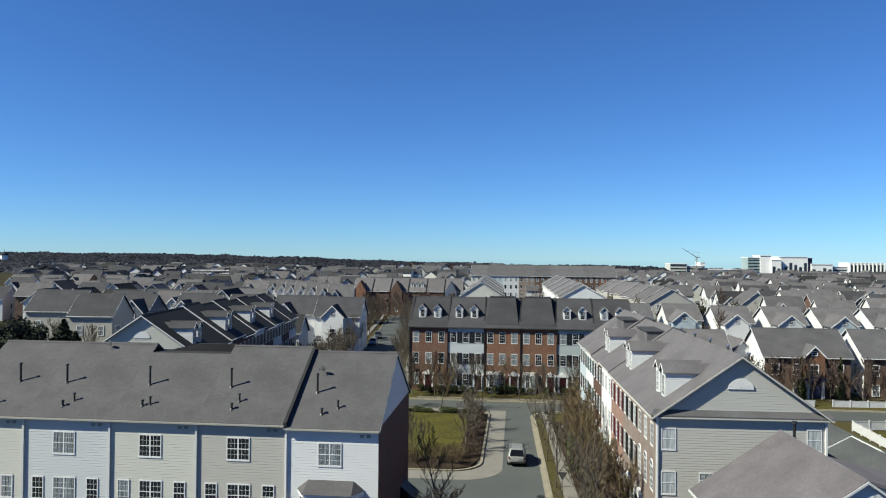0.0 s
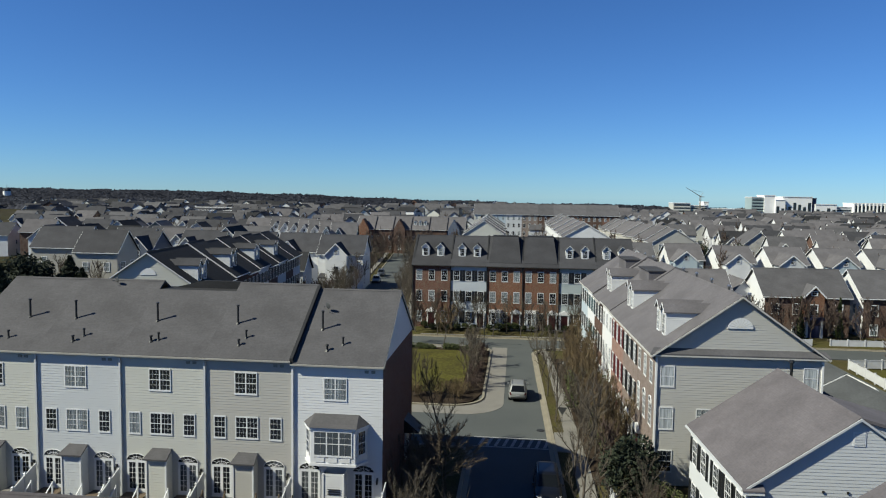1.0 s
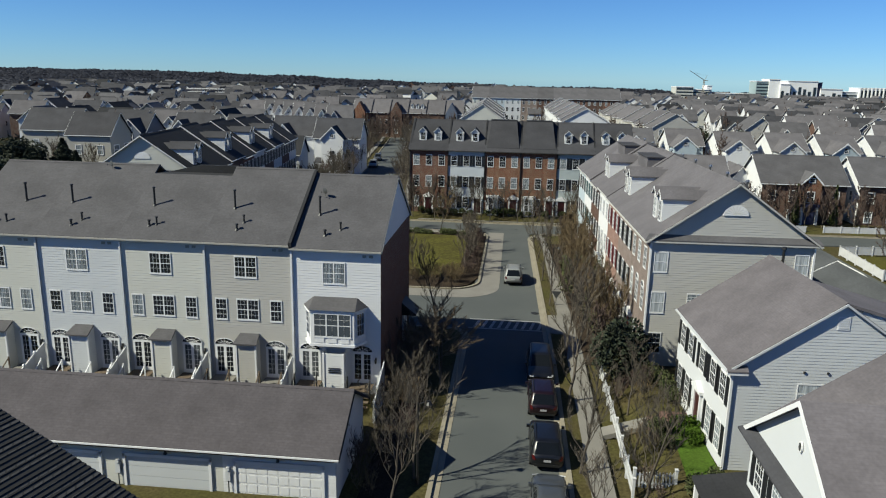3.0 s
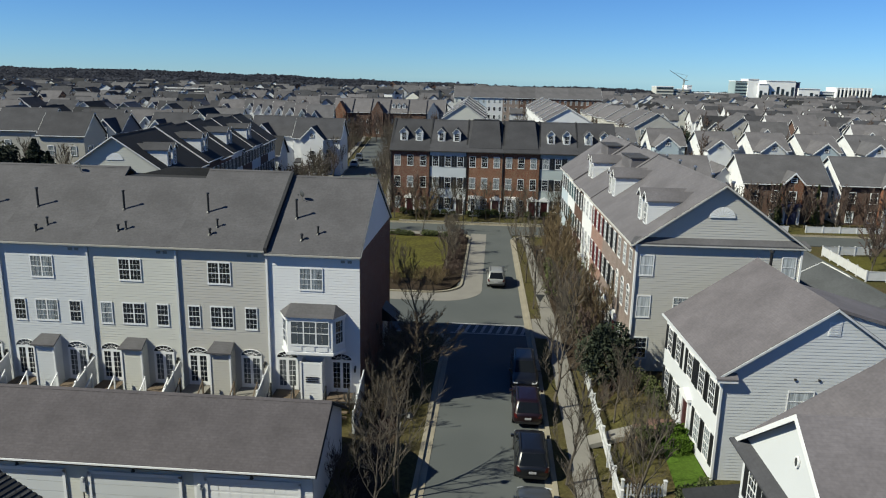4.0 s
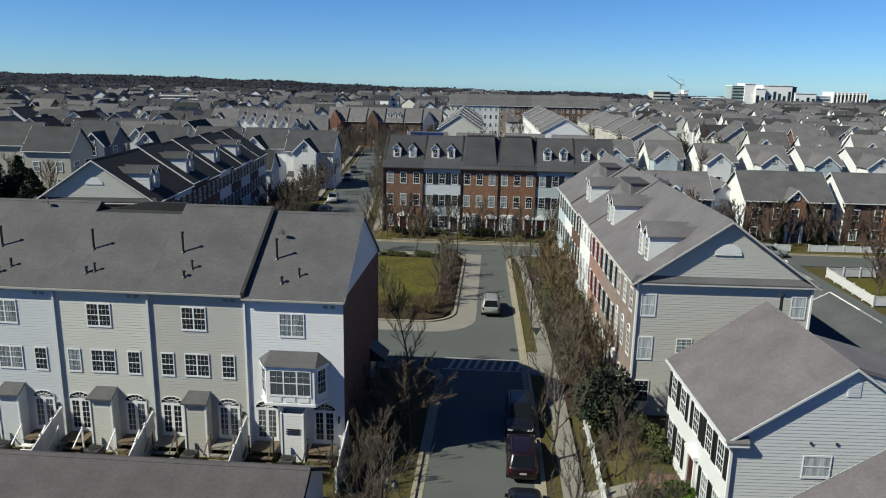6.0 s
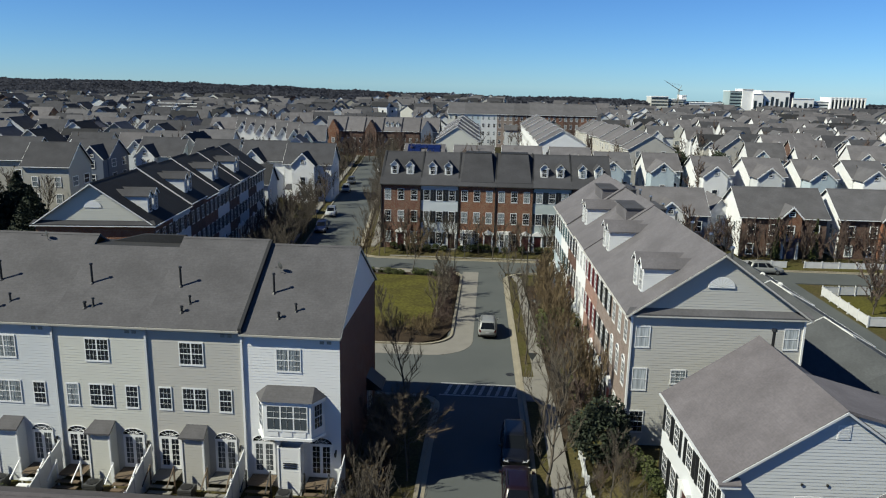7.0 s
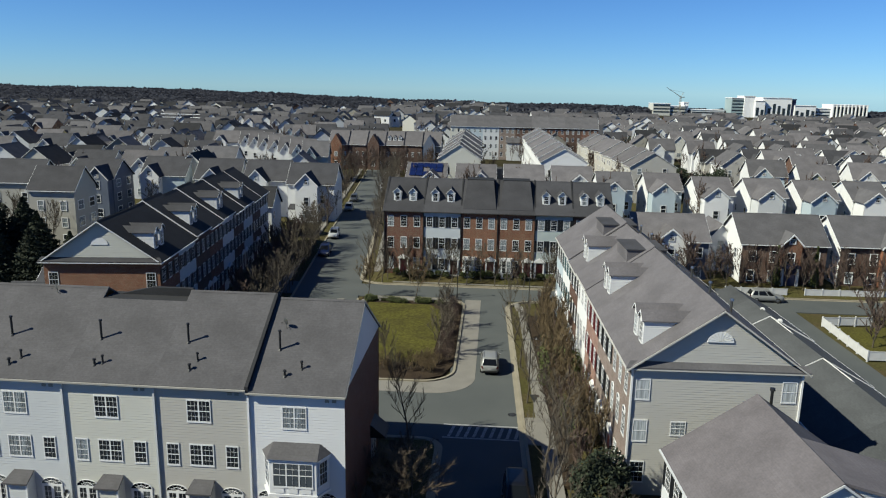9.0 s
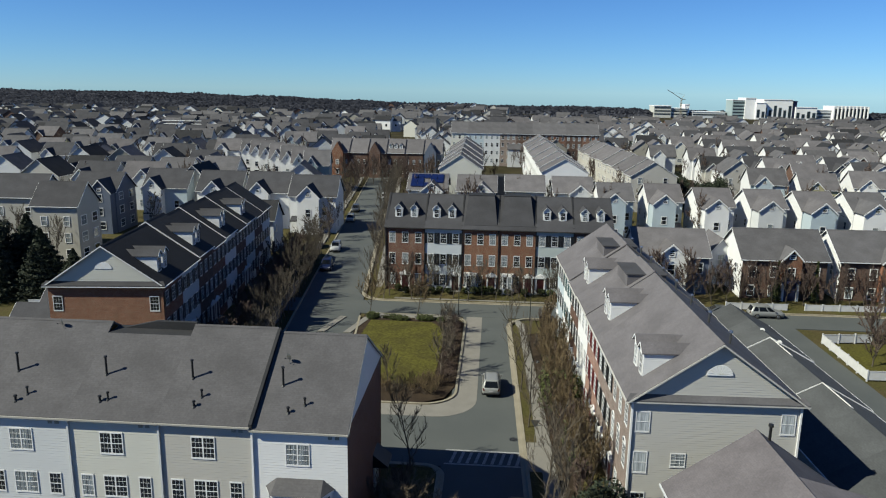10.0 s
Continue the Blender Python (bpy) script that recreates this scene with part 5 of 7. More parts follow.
# houses on the left, beyond the left-hand row
LEFT = [
    (-77.5, 119.8, 7.7, 7.6, 10.1, 3.5, sides(PUTTY), COAL, "x", None, 3),
    (-91.5, 128.0, 10.0, 8.2, 10.1, 3.6, sides(PUTTY), COAL, "x", None, 3),
    (-87.0, 147.5, 9.0, 9.4, 8.6, 3.4, sides(SLATE, SLATE, SLATE, SLATE), COAL, "x", (6.6, 4.4, 2.0, 2.4, SLATE), 3),
    (-77.0, 158.0, 9.6, 9.8, 8.2, 3.6, sides(PALEBLUE, PALEBLUE, PALEBLUE, WHITE), COAL, "x", (2.6, 4.0, 2.0, 2.2, WHITE), 2),
    (-72.2, 163.0, 8.8, 11.0, 8.4, 4.2, sides(CREAM, CREAM, CREAM, CREAM), DARK, "y", None, 2),
    (-64.5, 157.0, 9.4, 10.0, 7.9, 3.8, sides(WHITE), COAL, "x", (4.2, 4.4, 2.2, 2.3, WHITE), 2),
    (-53.6, 157.0, 9.4, 10.0, 7.9, 3.8, sides(WHITE), COAL, "x", (3.2, 4.4, 2.2, 2.3, WHITE), 2),
    (-43.0, 153.5, 9.8, 10.5, 7.8, 3.8, sides(WHITE), COAL, "x", (4.4, 4.6, 2.6, 2.3, WHITE), 2),
    (-49.0, 132.0, 9.0, 7.0, 6.4, 3.0, sides(COOL), DARK, "x", None, 2),
    (-104.0, 176.0, 10.0, 9.6, 7.6, 3.6, sides(WHITE), COAL, "x", (3.0, 4.2, 2.0, 2.2, WHITE), 2),
    (-92.5, 178.0, 9.6, 9.6, 7.6, 3.6, sides(COOL), WARM, "x", (6.0, 4.2, 2.0, 2.2, COOL), 2),
    (-118.0, 176.0, 10.0, 10.0, 7.8, 4.0, sides(BEIGE), DARK, "y", None, 2),
]
for x, y, w, d, e, r, ws, rm, ax, cr, fl in LEFT:
    home(pose(x, y, 0, 0, 0, 3), w, d, e, r, ws, rm, "%s house with a %s roof" % (ws[0].name.split("_", 1)[1].replace("_", " "), "charcoal" if rm is DARK else "grey"), ax, cr, 2, 2, (0.4, 2.6) if cr and fl == 2 else None, "houses on the left", fl, right=1.7 if fl == 3 else 0)
for x, y, rm in ((-63.5, 137.0, DARK), (-54.5, 79.0, COAL), (-55.5, 86.5, COAL), (-57.0, 94.0, COAL), (-60.5, 146.0, DARK)):
    t = thing("garage", pose(x, y, 0, 0, 0, 6), "small detached garage with a dark roof", "garage", "garages on the left")
    shell(t, 7.0, 6.2, 2.7, 2.2, (CREAM, CREAM, CREAM, CREAM), base=-0.3, axis="x" if rm is COAL else "y")
    roof(t, 7.0, 6.2, 2.7, 2.2, rm, 0.3, (0.3, 0.3), axis="x" if rm is COAL else "y")
    s = Mesh()
    for z in range(4):
        s.box(1.2, 5.8, -0.05, -0.01, 0.02 + z * 0.54, 0.53 + z * 0.54, TRIM)
    part("garage_door", s, t)

# terraces running away behind, end gables to the road
def terrace(x, y, w, d, n, eave, rise, wall, roofm, turn, name):
    for i in range(n):
        dz = (0, 0.35, -0.1, 0.25, 0.0, 0.4, 0.1)[i % 7]
        t = thing("townhouse", pose(x, y, 0, 0, 0, turn) @ pose(0, i * d, 0), name, "townhouse", "terraces behind")
        shell(t, w, d, eave + dz, rise, (wall, wall, wall, wall), axis="y", base=-0.3)
        roof(t, w, d, eave + dz, rise, roofm, 0.3, (0.25 if i == 0 else 0.1, 0.05), axis="y", thick=0.2)
        for z in (1.0, 4.0, 7.0):
            for k in (0.3, 0.7):
                plain_window(t, -0.02, d * k, z, "-x", 0.9, 1.4)
                if k < 0.5:
                    plain_window(t, w + 0.02, d * k, z, "x", 0.9, 1.4)
        if i == 0:
            for xx in (0.2, 0.75):
                plain_window(t, w * xx, -0.02, 7.4, "-y", 0.9, 1.4)


terrace(-13.6, 184.0, 10.5, 7.6, 10, 11.0, 3.5, CREAM, WARM, 1.2, "cream-sided terrace house with a taupe roof")
terrace(11.7, 184.0, 11.3, 7.6, 13, 10.8, 3.2, WHITE, WARM, 0.6, "white-sided terrace house with a taupe roof")
terrace(35.0, 193.0, 11.8, 7.6, 11, 9.3, 3.6, BEIGE, WARM, 3.0, "cream-sided terrace house with a taupe roof")
flat("road_alley", [(-1.2, 178), (9.6, 178), (10.4, 296), (-1.0, 296)], 0.012, 0.2, ASPHALT2, "dark asphalt alley between two terraces", "road")
for i in range(9):
    f = (CREAM, PALEBLUE, COOL, TANBRICK, BROWN, BROWN, RED, BROWN, RED)[i]
    t = unit(pose(-18 + i * 6.6, 302, 0), 6.6, 12, 13.4, 4.2, f, GREY, "%s townhouse closing the terraces" % f.name.split("_", 1)[1].replace("_", " "), "row closing the terraces", WHITE, WHITE, 3, floors=((1.6, 1.6), (4.8, 1.6), (8.0, 1.6), (11.0, 1.5)), ends=(0.3 if i == 0 else 0, 0.3 if i == 8 else 0), gables=(i == 0, i == 8))
for i in range(6):
    f = (ORANGE, BROWN, BROWN, BROWN, BROWN, SLATE)[i]
    t = unit(pose(-57 + i * 6.4, 254 + i * 0.6, 0), 6.4, 11, 8.6, 4.4, f, WARM, "%s townhouse seen through bare trees" % f.name.split("_", 1)[1].replace("_", " "), "brick row beside the far street", f, f, 3, ((1.4, 1.5), (4.6, 1.5)), ends=(0.3 if i == 0 else 0.1, 0.3 if i == 5 else 0), gables=(True, i == 5))
    if i == 3:
        for k in (1.4, 3.2, 5.0):
            dormer(t, k, 1.6, 1.1, 1.3, 0.5, 11, 8.6, 4.4, WHITE, WARM, 1)
    if i in (0, 2, 5):
        b = Mesh()
        b.prism([(0.6, -1.6, -0.2), (4.6, -1.6, -0.2), (4.6, -1.6, 8.7), (2.6, -1.6, 12.2), (0.6, -1.6, 8.7)], (0, 4.5, 0), f)
        gf = part("front_gable", b, t)
        for z in (1.4, 4.6):
            plain_window(gf, 2.6, -1.62, z, "-y")
# row with white cross gables, running up the slope
for i in range(7):
    t = home(pose(-56.0 - i * 5.6, 214 + i * 7.0, 0, 0, 0, 8), 7.4, 10, 8.0, 4.0, sides(WHITE if i else TEAL), WARM if i % 2 else GREY, "white gabled townhouse of a stepping row", "x", (2.4, 3.2, 1.6, 2.4, WHITE if i else TEAL), 2, 1, None, "stepping row of white gables")

# ---- the wider neighbourhood ----
rng = random.Random(11)
PROTO = []
for f, rm, ax in ((WHITE, WARM, "x"), (COOL, GREY, "x"), (CREAM, WARM, "x"), (BEIGE, GREY, "y"), (PALEBLUE, GREY, "x"), (TAN, WARM, "y"), (WHITE, GREY, "y"), (SLATE, COAL, "x"), (COOL, DARK, "y"), (BROWN, WARM, "x"), (YELLOW, WARM, "x"), (WHITE, COAL, "x"), (BEIGE, DARK, "x"), (COOL, COAL, "y")):
    t = home(pose(0, -400, -60), 9.2, 10.6, 6.6 + rng.random(), 3.7, sides(f, f, f, WHITE), rm, "%s house in the distance" % f.name.split("_", 1)[1].replace("_", " "), ax, (3.0, 4.2, 1.6, 2.1, f) if ax == "x" else None, 2, 1, None, "houses of the neighbourhood")
    PROTO.append(t)
SIMPLE = []
for p in PROTO:
    q = copy_thing(p, pose(0, -430, -60))
    for o in [o for o in q.children_recursive if o.name.startswith("window")][1:] + [o for o in q.children_recursive if o.name.startswith(("gutter", "rake_board"))]:
        bpy.data.objects.remove(o)
    SIMPLE.append(q)


def taken(x, y):
    if abs(x - lsx(y)) < 10:
        return True
    if -24 < x < 56 and y < 305:
        return True
    if -100 < x < -24 and y < 272 and x > -62 - (y - 205) * 0.85:
        return True
    return False


count = 0
used = set()
for row in range(12):
    y = 196 + row * 21.5 + (6 if row % 2 else 0)
    step = 11.6 + 0.35 * row
    x = -0.70 * y - 25
    while x < 0.72 * y + 25:
        x += step + rng.random() * 2.0
        if rng.random() < 0.07:
            x += 9
        if taken(x, y) or abs(x) > 0.66 * y + 30:
            continue
        k = rng.randrange(len(PROTO))
        if row < 5 and x > 0 and rng.random() < 0.5:
            k = rng.choice((0, 2, 5, 9))
        if x < -20 and rng.random() < 0.7:
            k = rng.choice((7, 8, 11, 12, 13, 11, 13, 8, 1))
        yy = y + rng.random() * 2.5 + 0.02 * x
        q = copy_thing((PROTO if row < 3 else SIMPLE)[k], pose(x, yy, rng.random() * 0.8 - 0.4 + max(0.0, (yy - 250)) * (0.006 - 0.0045 * smooth(-50, 150, x)), 0, 0, rng.choice((0, 0, 0, 180, 90)) * (1 if row % 3 else 0) + rng.uniform(-5, 5) + (6 if x < -20 else -2)))
        count += 1
for p in PROTO + SIMPLE:
    for o in (*p.children_recursive, p):
        bpy.data.objects.remove(o)
# farther roofs, too many to count
for side in (-1, 1):
    b = Mesh()
    for k in range(620):
        y = 455 + 520 * rng.random() ** 1.2
        x = side * rng.random() * (0.7 * y)
        if side > 0 and y > 640 + 0.2 * abs(x):
            continue
        if side < 0 and y > 640 - x * 0.05 and x < -120:
            continue
        w, d, e, r = rng.uniform(8, 13), rng.uniform(8, 12), rng.uniform(5.5, 8.5), rng.uniform(2.8, 4)
        z = max(0.0, (y - 250)) * (0.006 - 0.0045 * smooth(-50, 150, x))
        wm, rm = rng.choice((WHITE, COOL, CREAM, BEIGE, TAN, BROWN, WHITE)), rng.choice((WARM, GREY, WARM, GREY, COAL) if side > 0 else (COAL, GREY, COAL, DARK, GREY))
        M = pose(x, y, z, 0, 0, rng.choice((0, 90)) + rng.uniform(-12, 12))
        P = lambda *p: tuple(M @ Vector(p))
        for a, c, g_ in (((0, 0), (w, 0), 0), ((w, 0), (w, d), 1), ((w, d), (0, d), 0), ((0, d), (0, 0), 1)):
            pts = [P(*a, -1), P(*c, -1), P(*c, e)]
            if g_:
                pts.append(P(a[0], d / 2, e + r))
            b.poly(pts + [P(*a, e)], wm)
        b.poly([P(-0.4, -0.4, e - 0.1), P(w + 0.4, -0.4, e - 0.1), P(w + 0.4, d / 2, e + r + 0.15), P(-0.4, d / 2, e + r + 0.15)], rm)
        b.poly([P(-0.4, d / 2, e + r + 0.15), P(w + 0.4, d / 2, e + r + 0.15), P(w + 0.4, d + 0.4, e - 0.1), P(-0.4, d + 0.4, e - 0.1)], rm)
        for q in (0.25, 0.7):
            b.poly([P(w * q, -0.05, 3.6), P(w * q + 1.2, -0.05, 3.6), P(w * q + 1.2, -0.05, 5.2), P(w * q, -0.05, 5.2)], GLASS)
    tagged(new("distant_houses", b.mesh("distant_houses")), "grey roofs and pale walls of distant houses", "houses", kind="stuff")


# ---- woods, offices and crane on the skyline ----
def canopy(name, x0, x1, y0, y1, base, top, step, label):
    b = Mesh()
    nx, ny = int((x1 - x0) / step), int((y1 - y0) / (step * 1.6))
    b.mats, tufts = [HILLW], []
    for j in range(ny + 1):
        for i in range(nx + 1):
            s = j / ny
            x, y = x0 + (x1 - x0) * i / nx + rng.uniform(-2, 2), y0 + (y1 - y0) * s + rng.uniform(-2, 2)
            z = base + (top(x) - base) * s ** 0.8
            z += 2.6 * noise.noise((x * 0.05, y * 0.05, 3.0)) + 2.2 * noise.noise((x * 0.012, 5.0, 1.0))
            b.v.append((x, y, z if j else -3.0))
    for j in range(ny):
        for i in range(nx):
            k = j * (nx + 1) + i
            b.f.append((k, k + 1, k + nx + 2, k + nx + 1))
            b.m.append(0)
            p = Vector(b.v[k])
            if j:
                for q in range(2):
                    c, h, a = p + Vector((rng.uniform(-3, 3), rng.uniform(-3, 3), -1.0)), rng.uniform(1.6, 3.4), rng.uniform(1.4, 3.2)
                    tufts.append(((c.x - a, c.y, c.z), (c.x + a, c.y + rng.uniform(-1, 1), c.z), (c.x + a * 0.6, c.y, c.z + h * 0.7), (c.x + rng.uniform(-0.5, 0.5), c.y, c.z + h), (c.x - a * 0.7, c.y, c.z + h * 0.6)))
    for p in tufts:
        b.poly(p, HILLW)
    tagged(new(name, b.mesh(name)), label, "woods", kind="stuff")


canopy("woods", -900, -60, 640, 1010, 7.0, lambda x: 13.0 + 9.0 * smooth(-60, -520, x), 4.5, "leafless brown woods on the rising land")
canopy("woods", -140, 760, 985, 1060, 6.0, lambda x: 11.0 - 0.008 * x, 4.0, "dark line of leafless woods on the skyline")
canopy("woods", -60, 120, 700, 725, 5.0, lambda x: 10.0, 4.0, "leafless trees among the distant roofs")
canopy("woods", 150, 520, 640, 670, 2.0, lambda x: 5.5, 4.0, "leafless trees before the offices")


def office(x, y, blocks, label):
    """Blocks of an office: from, to, height, depth of its front, wall, and the kind of its windows."""
    t = thing("office_building", pose(x, y, 0), label, "office building", "offices on the skyline")
    for x0, x1, z1, fy, m, kind in blocks:
        b = Mesh()
        b.box(x0, x1, fy, 30, 0, z1, m)
        part("wall", b, t)
        b = Mesh()
        b.box(x0 - 0.4, x1 + 0.4, fy - 0.6, 30.4, z1, z1 + 0.8, OFFICE if m is not NAVY else NAVY)
        part("cornice", b, t)
        if kind == "bands":
            for z in range(4, int(z1) - 2, 4):
                q = Mesh()
                q.box(x0 + 0.8, x1 - 0.8, fy - 0.2, fy + 0.2, z, z + 1.7, OFFICE_D)
                part("window_band", q, t)
        elif kind == "bays":
            n = max(2, round((x1 - x0) / 6.5))
            for k in range(n):
                a = x0 + (k + 0.2) * (x1 - x0) / n
                q = Mesh()
                h = z1 * (0.62, 0.5, 0.72)[k % 3]
                q.box(a, a + 0.58 * (x1 - x0) / n, fy - 0.2, fy + 0.2, 3, h, OFFICE_D)
                part("window", q, t)
        elif kind == "columns":
            q = Mesh()
            q.box(x0 + 1.0, x1 - 1.0, fy - 0.2, fy + 0.2, 1, z1 - 2.2, OFFICE_D)
            part("window", q, t)
            n = round((x1 - x0) / 5)
            for k in range(n + 1):
                a = x0 + 0.7 + k * (x1 - x0 - 1.4) / n
                q = Mesh()
                q.box(a - 0.7, a + 0.7, fy - 1.6, fy - 0.3, 0, z1, OFFICE)
                part("column", q, t)
    return t


office(300, 968, [(0, 16, 24, 2, TEAL, "bands"), (15, 28, 26.5, 0, OFFICE, ""), (28, 40, 21, -3, OFFICE, "bays"), (38, 74, 25, 1, OFFICE, "bays"), (70, 80, 23.5, 3, NAVY, ""), (78, 104, 16, 0, OFFICE, "bays"), (104, 124, 13, 4, COOL, "bands")], "large white office building with dark glass bays")
office(424, 968, [(0, 43, 18, 0, OFFICE, "columns")], "white colonnaded office building with a flat roof")
office(205, 985, [(0, 22, 15, 0, CREAM, "bands"), (20, 44, 12, 2, CREAM, "bands"), (40, 46, 17, 4, OFFICE, ""), (50, 92, 8, 2, COOL, "bands")], "pale banded parking block beside a crane")
t = thing("tower_crane", pose(238.5, 982, 0), "slender tower crane with a raised jib", "crane")
s = Mesh()
for dx in (-0.7, 0.7):
    for dy in (-0.7, 0.7):
        s.tube((dx, dy, 0), (dx, dy, 25), 0.2, 0.2, CRANE, 4)
for k in range(8):
    s.tube((-0.7, -0.7, k * 3), (0.7, -0.7, k * 3 + 3), 0.14, 0.18, CRANE, 4)
part("tower", s, t)
s = Mesh()
s.tube((0, 0, 24.5), (-19, 0, 36), 0.45, 0.25, CRANE, 4)
part("jib", s, t)
s = Mesh()
s.tube((0, 0, 24), (3.5, 0, 30), 0.3, 0.2, CRANE, 4)
s.tube((3.5, 0, 30), (-15, 0, 33.5), 0.1, 0.1, CRANE, 4)
s.tube((0, 0, 24), (5, 0, 24), 0.4, 0.4, CRANE, 4)
part("counter_jib", s, t)
for i in range(5):
    t = thing("lattice_screen", pose(-172 + i * 4.2, 372, 9.5), "open white roof lattice in the distance", "roof lattice", "lattice on a far roof") if i == 0 else t
    for z in range(3):
        s = Mesh()
        s.box(i * 4.2, i * 4.2 + 3.9, 0, 0.2, z * 1.6, z * 1.6 + 0.3, OFFICE)
        part("bar", s, t)
t = thing("cupola", pose(-571, 760, 12), "small domed cupola on the skyline", "cupola")
s = Mesh()
s.tube((0, 0, 0), (0, 0, 7), 4, 4, OFFICE, 8)
part("drum", s, t)
s = Mesh()
for k in range(5):
    a, c = math.pi / 10 * k, math.pi / 10 * (k + 1)
    s.tube((0, 0, 7 + 4 * math.sin(a)), (0, 0, 7 + 4 * math.sin(c)), 4.2 * math.cos(a), max(0.2, 4.2 * math.cos(c)), COAL, 8)
s.tube((0, 0, 11), (0, 0, 14), 0.3, 0.1, COAL, 6)
part("dome", s, t)


# ---- trees and shrubs ----
def bare_tree(seed, height, fork, limbs, spread, twigs, lean=0.5, tm=TWIG, droop=0.0, stems=1, tw=0.016):
    """Trunk and crown of a leafless tree: limbs, branches and fine twigs, each tapering."""
    r = random.Random(seed)
    a, c = Mesh(), Mesh()

    def path(b, p, d, ln, r0, r1, n, sides_, m, rise):
        pts = [p]
        for k in range(n):
            d = (d + Vector((r.gauss(0, 0.12), r.gauss(0, 0.12), r.gauss(0, 0.07) + rise))).normalized()
            q = p + d * (ln / n)
            b.tube(p, q, r0 + (r1 - r0) * k / n, r0 + (r1 - r0) * (k + 1) / n, m, sides_)
            p = q
            pts.append(p)
        return pts, d

    def spike(b, p, d, w, m):
        s = d.cross(Vector((0.3, 0.2, 1))).normalized() * w
        u = d.cross(s).normalized() * w
        q = [p + s, p - s * 0.5 + u * 0.87, p - s * 0.5 - u * 0.87]
        for k in range(3):
            b.poly((q[k], q[(k + 1) % 3], p + d), m)

    for st in range(stems):
        o = Vector((r.uniform(-0.4, 0.4), r.uniform(-0.4, 0.4), -0.1)) if stems > 1 else Vector((0, 0, -0.1))
        d0 = Vector((r.gauss(0, 0.25), r.gauss(0, 0.25), 1)).normalized() if stems > 1 else Vector((r.gauss(0, 0.04), r.gauss(0, 0.04), 1))
        r0 = height * 0.0125 / (1.0 if stems == 1 else 1.7)
        tp, td = path(a, o, d0, height * 0.8, r0, r0 * 0.16, 8, 6, BARK, 0.02)
        for i in range(limbs):
            s = fork + (1 - fork) * (i + r.random()) / limbs
            k = min(7, int(s * 8))
            p = tp[k].lerp(tp[k + 1], s * 8 - k)
            an = i * 2.4 + r.uniform(-0.5, 0.5)
            d = Vector((math.cos(an) * lean, math.sin(an) * lean, 1.0 - lean * 0.4)).normalized()
            ln = spread * (1.15 - 0.75 * s) * r.uniform(0.8, 1.2)
            lp, ld = path(a, p, d, ln, r0 * (0.44 - 0.24 * s), r0 * 0.09, 5, 4, BARK, 0.13 - droop * 2)
            for j in range(6):
                s2 = 0.2 + 0.8 * (j + r.random()) / 6
                k2 = min(4, int(s2 * 5))
                p2 = lp[k2].lerp(lp[k2 + 1], s2 * 5 - k2)
                d2 = ((lp[k2 + 1] - lp[k2]).normalized() + Vector((r.gauss(0, 0.45), r.gauss(0, 0.45), r.gauss(0.3 - droop * 3, 0.3)))).normalized()
                bp, bd = path(c, p2, d2, ln * 0.45 * r.uniform(0.6, 1.1), r0 * 0.12, r0 * 0.04, 3, 3, tm, 0.1 - droop * 2)
                for q in range(twigs):
                    s3 = r.random() * 2.99
                    p3 = bp[int(s3)].lerp(bp[int(s3) + 1], s3 % 1)
                    d3 = (bd + Vector((r.gauss(0, 0.5), r.gauss(0, 0.5), r.gauss(0.3 - droop * 5, 0.35)))).normalized()
                    spike(c, p3, (d3 + Vector((0, 0, 0.05 - droop))).normalized() * ln * 0.2 * r.uniform(0.5, 1.2), tw, tm)
    return a.mesh("trunk"), c.mesh("crown")


def leafy(seed, rx, rz, n, size, m, cone=False, lump=0.35):
    """A crown of many small leaf clumps with an uneven outline."""
    r = random.Random(seed)
    b = Mesh()
    for k in range(n):
        an, u = r.uniform(0, 2 * math.pi), r.random()
        if cone:
            z = rz * u ** 1.25
            rad = rx * (1 - z / rz) * (0.75 + 0.35 * math.sin(z * 6 + an * 2) * 0.5) * r.uniform(0.35, 1.08)
            p = Vector((rad * math.cos(an), rad * math.sin(an), 0.3 + z))
        else:
            ct = r.uniform(-0.75, 1)
            s = math.sqrt(1 - ct * ct)
            lobe = 1 + lump * noise.noise((math.cos(an) * s * 1.7 + seed, math.sin(an) * s * 1.7, ct * 1.7))
            q = lobe * r.uniform(0.55, 1.05)
            p = Vector((rx * s * math.cos(an) * q, rx * s * math.sin(an) * q, rz * 0.5 * (1 + ct * q)))
        e = Vector((r.gauss(0, 1), r.gauss(0, 1), r.gauss(0, 0.7))).normalized() * size * r.uniform(0.6, 1.4)
        f = e.cross(Vector((r.gauss(0, 1), r.gauss(0, 1), r.gauss(0, 1)))).normalized() * size * 0.6
        b.poly((p - e, p - f * 0.9, p + e, p + f), m)
    return b.mesh("crown")


STREET = [bare_tree(s, 9.0, 0.24, 13, 4.2, 11, 0.62) for s in (1, 2, 3)]
TALL = [bare_tree(s, 11.0, 0.18, 15, 4.4, 15, 0.55) for s in (5, 6)]
DROOP = bare_tree(9, 6.4, 0.4, 26, 3.1, 30, 0.9, WITHER, 0.05, tw=0.013)
UPRIGHT = [bare_tree(s, 8.0, 0.08, 16, 2.9, 18, 0.36, STRAW, tw=0.022) for s in (12, 13)]
RUSSET = [bare_tree(s, 6.5, 0.08, 13, 2.9, 12, 0.55, RUST, tw=0.038) for s in (15, 16)]
GREYUP = [bare_tree(s, 8.0, 0.06, 12, 2.9, 12, 0.4, TWIG, 0.0, 2) for s in (51, 52)]
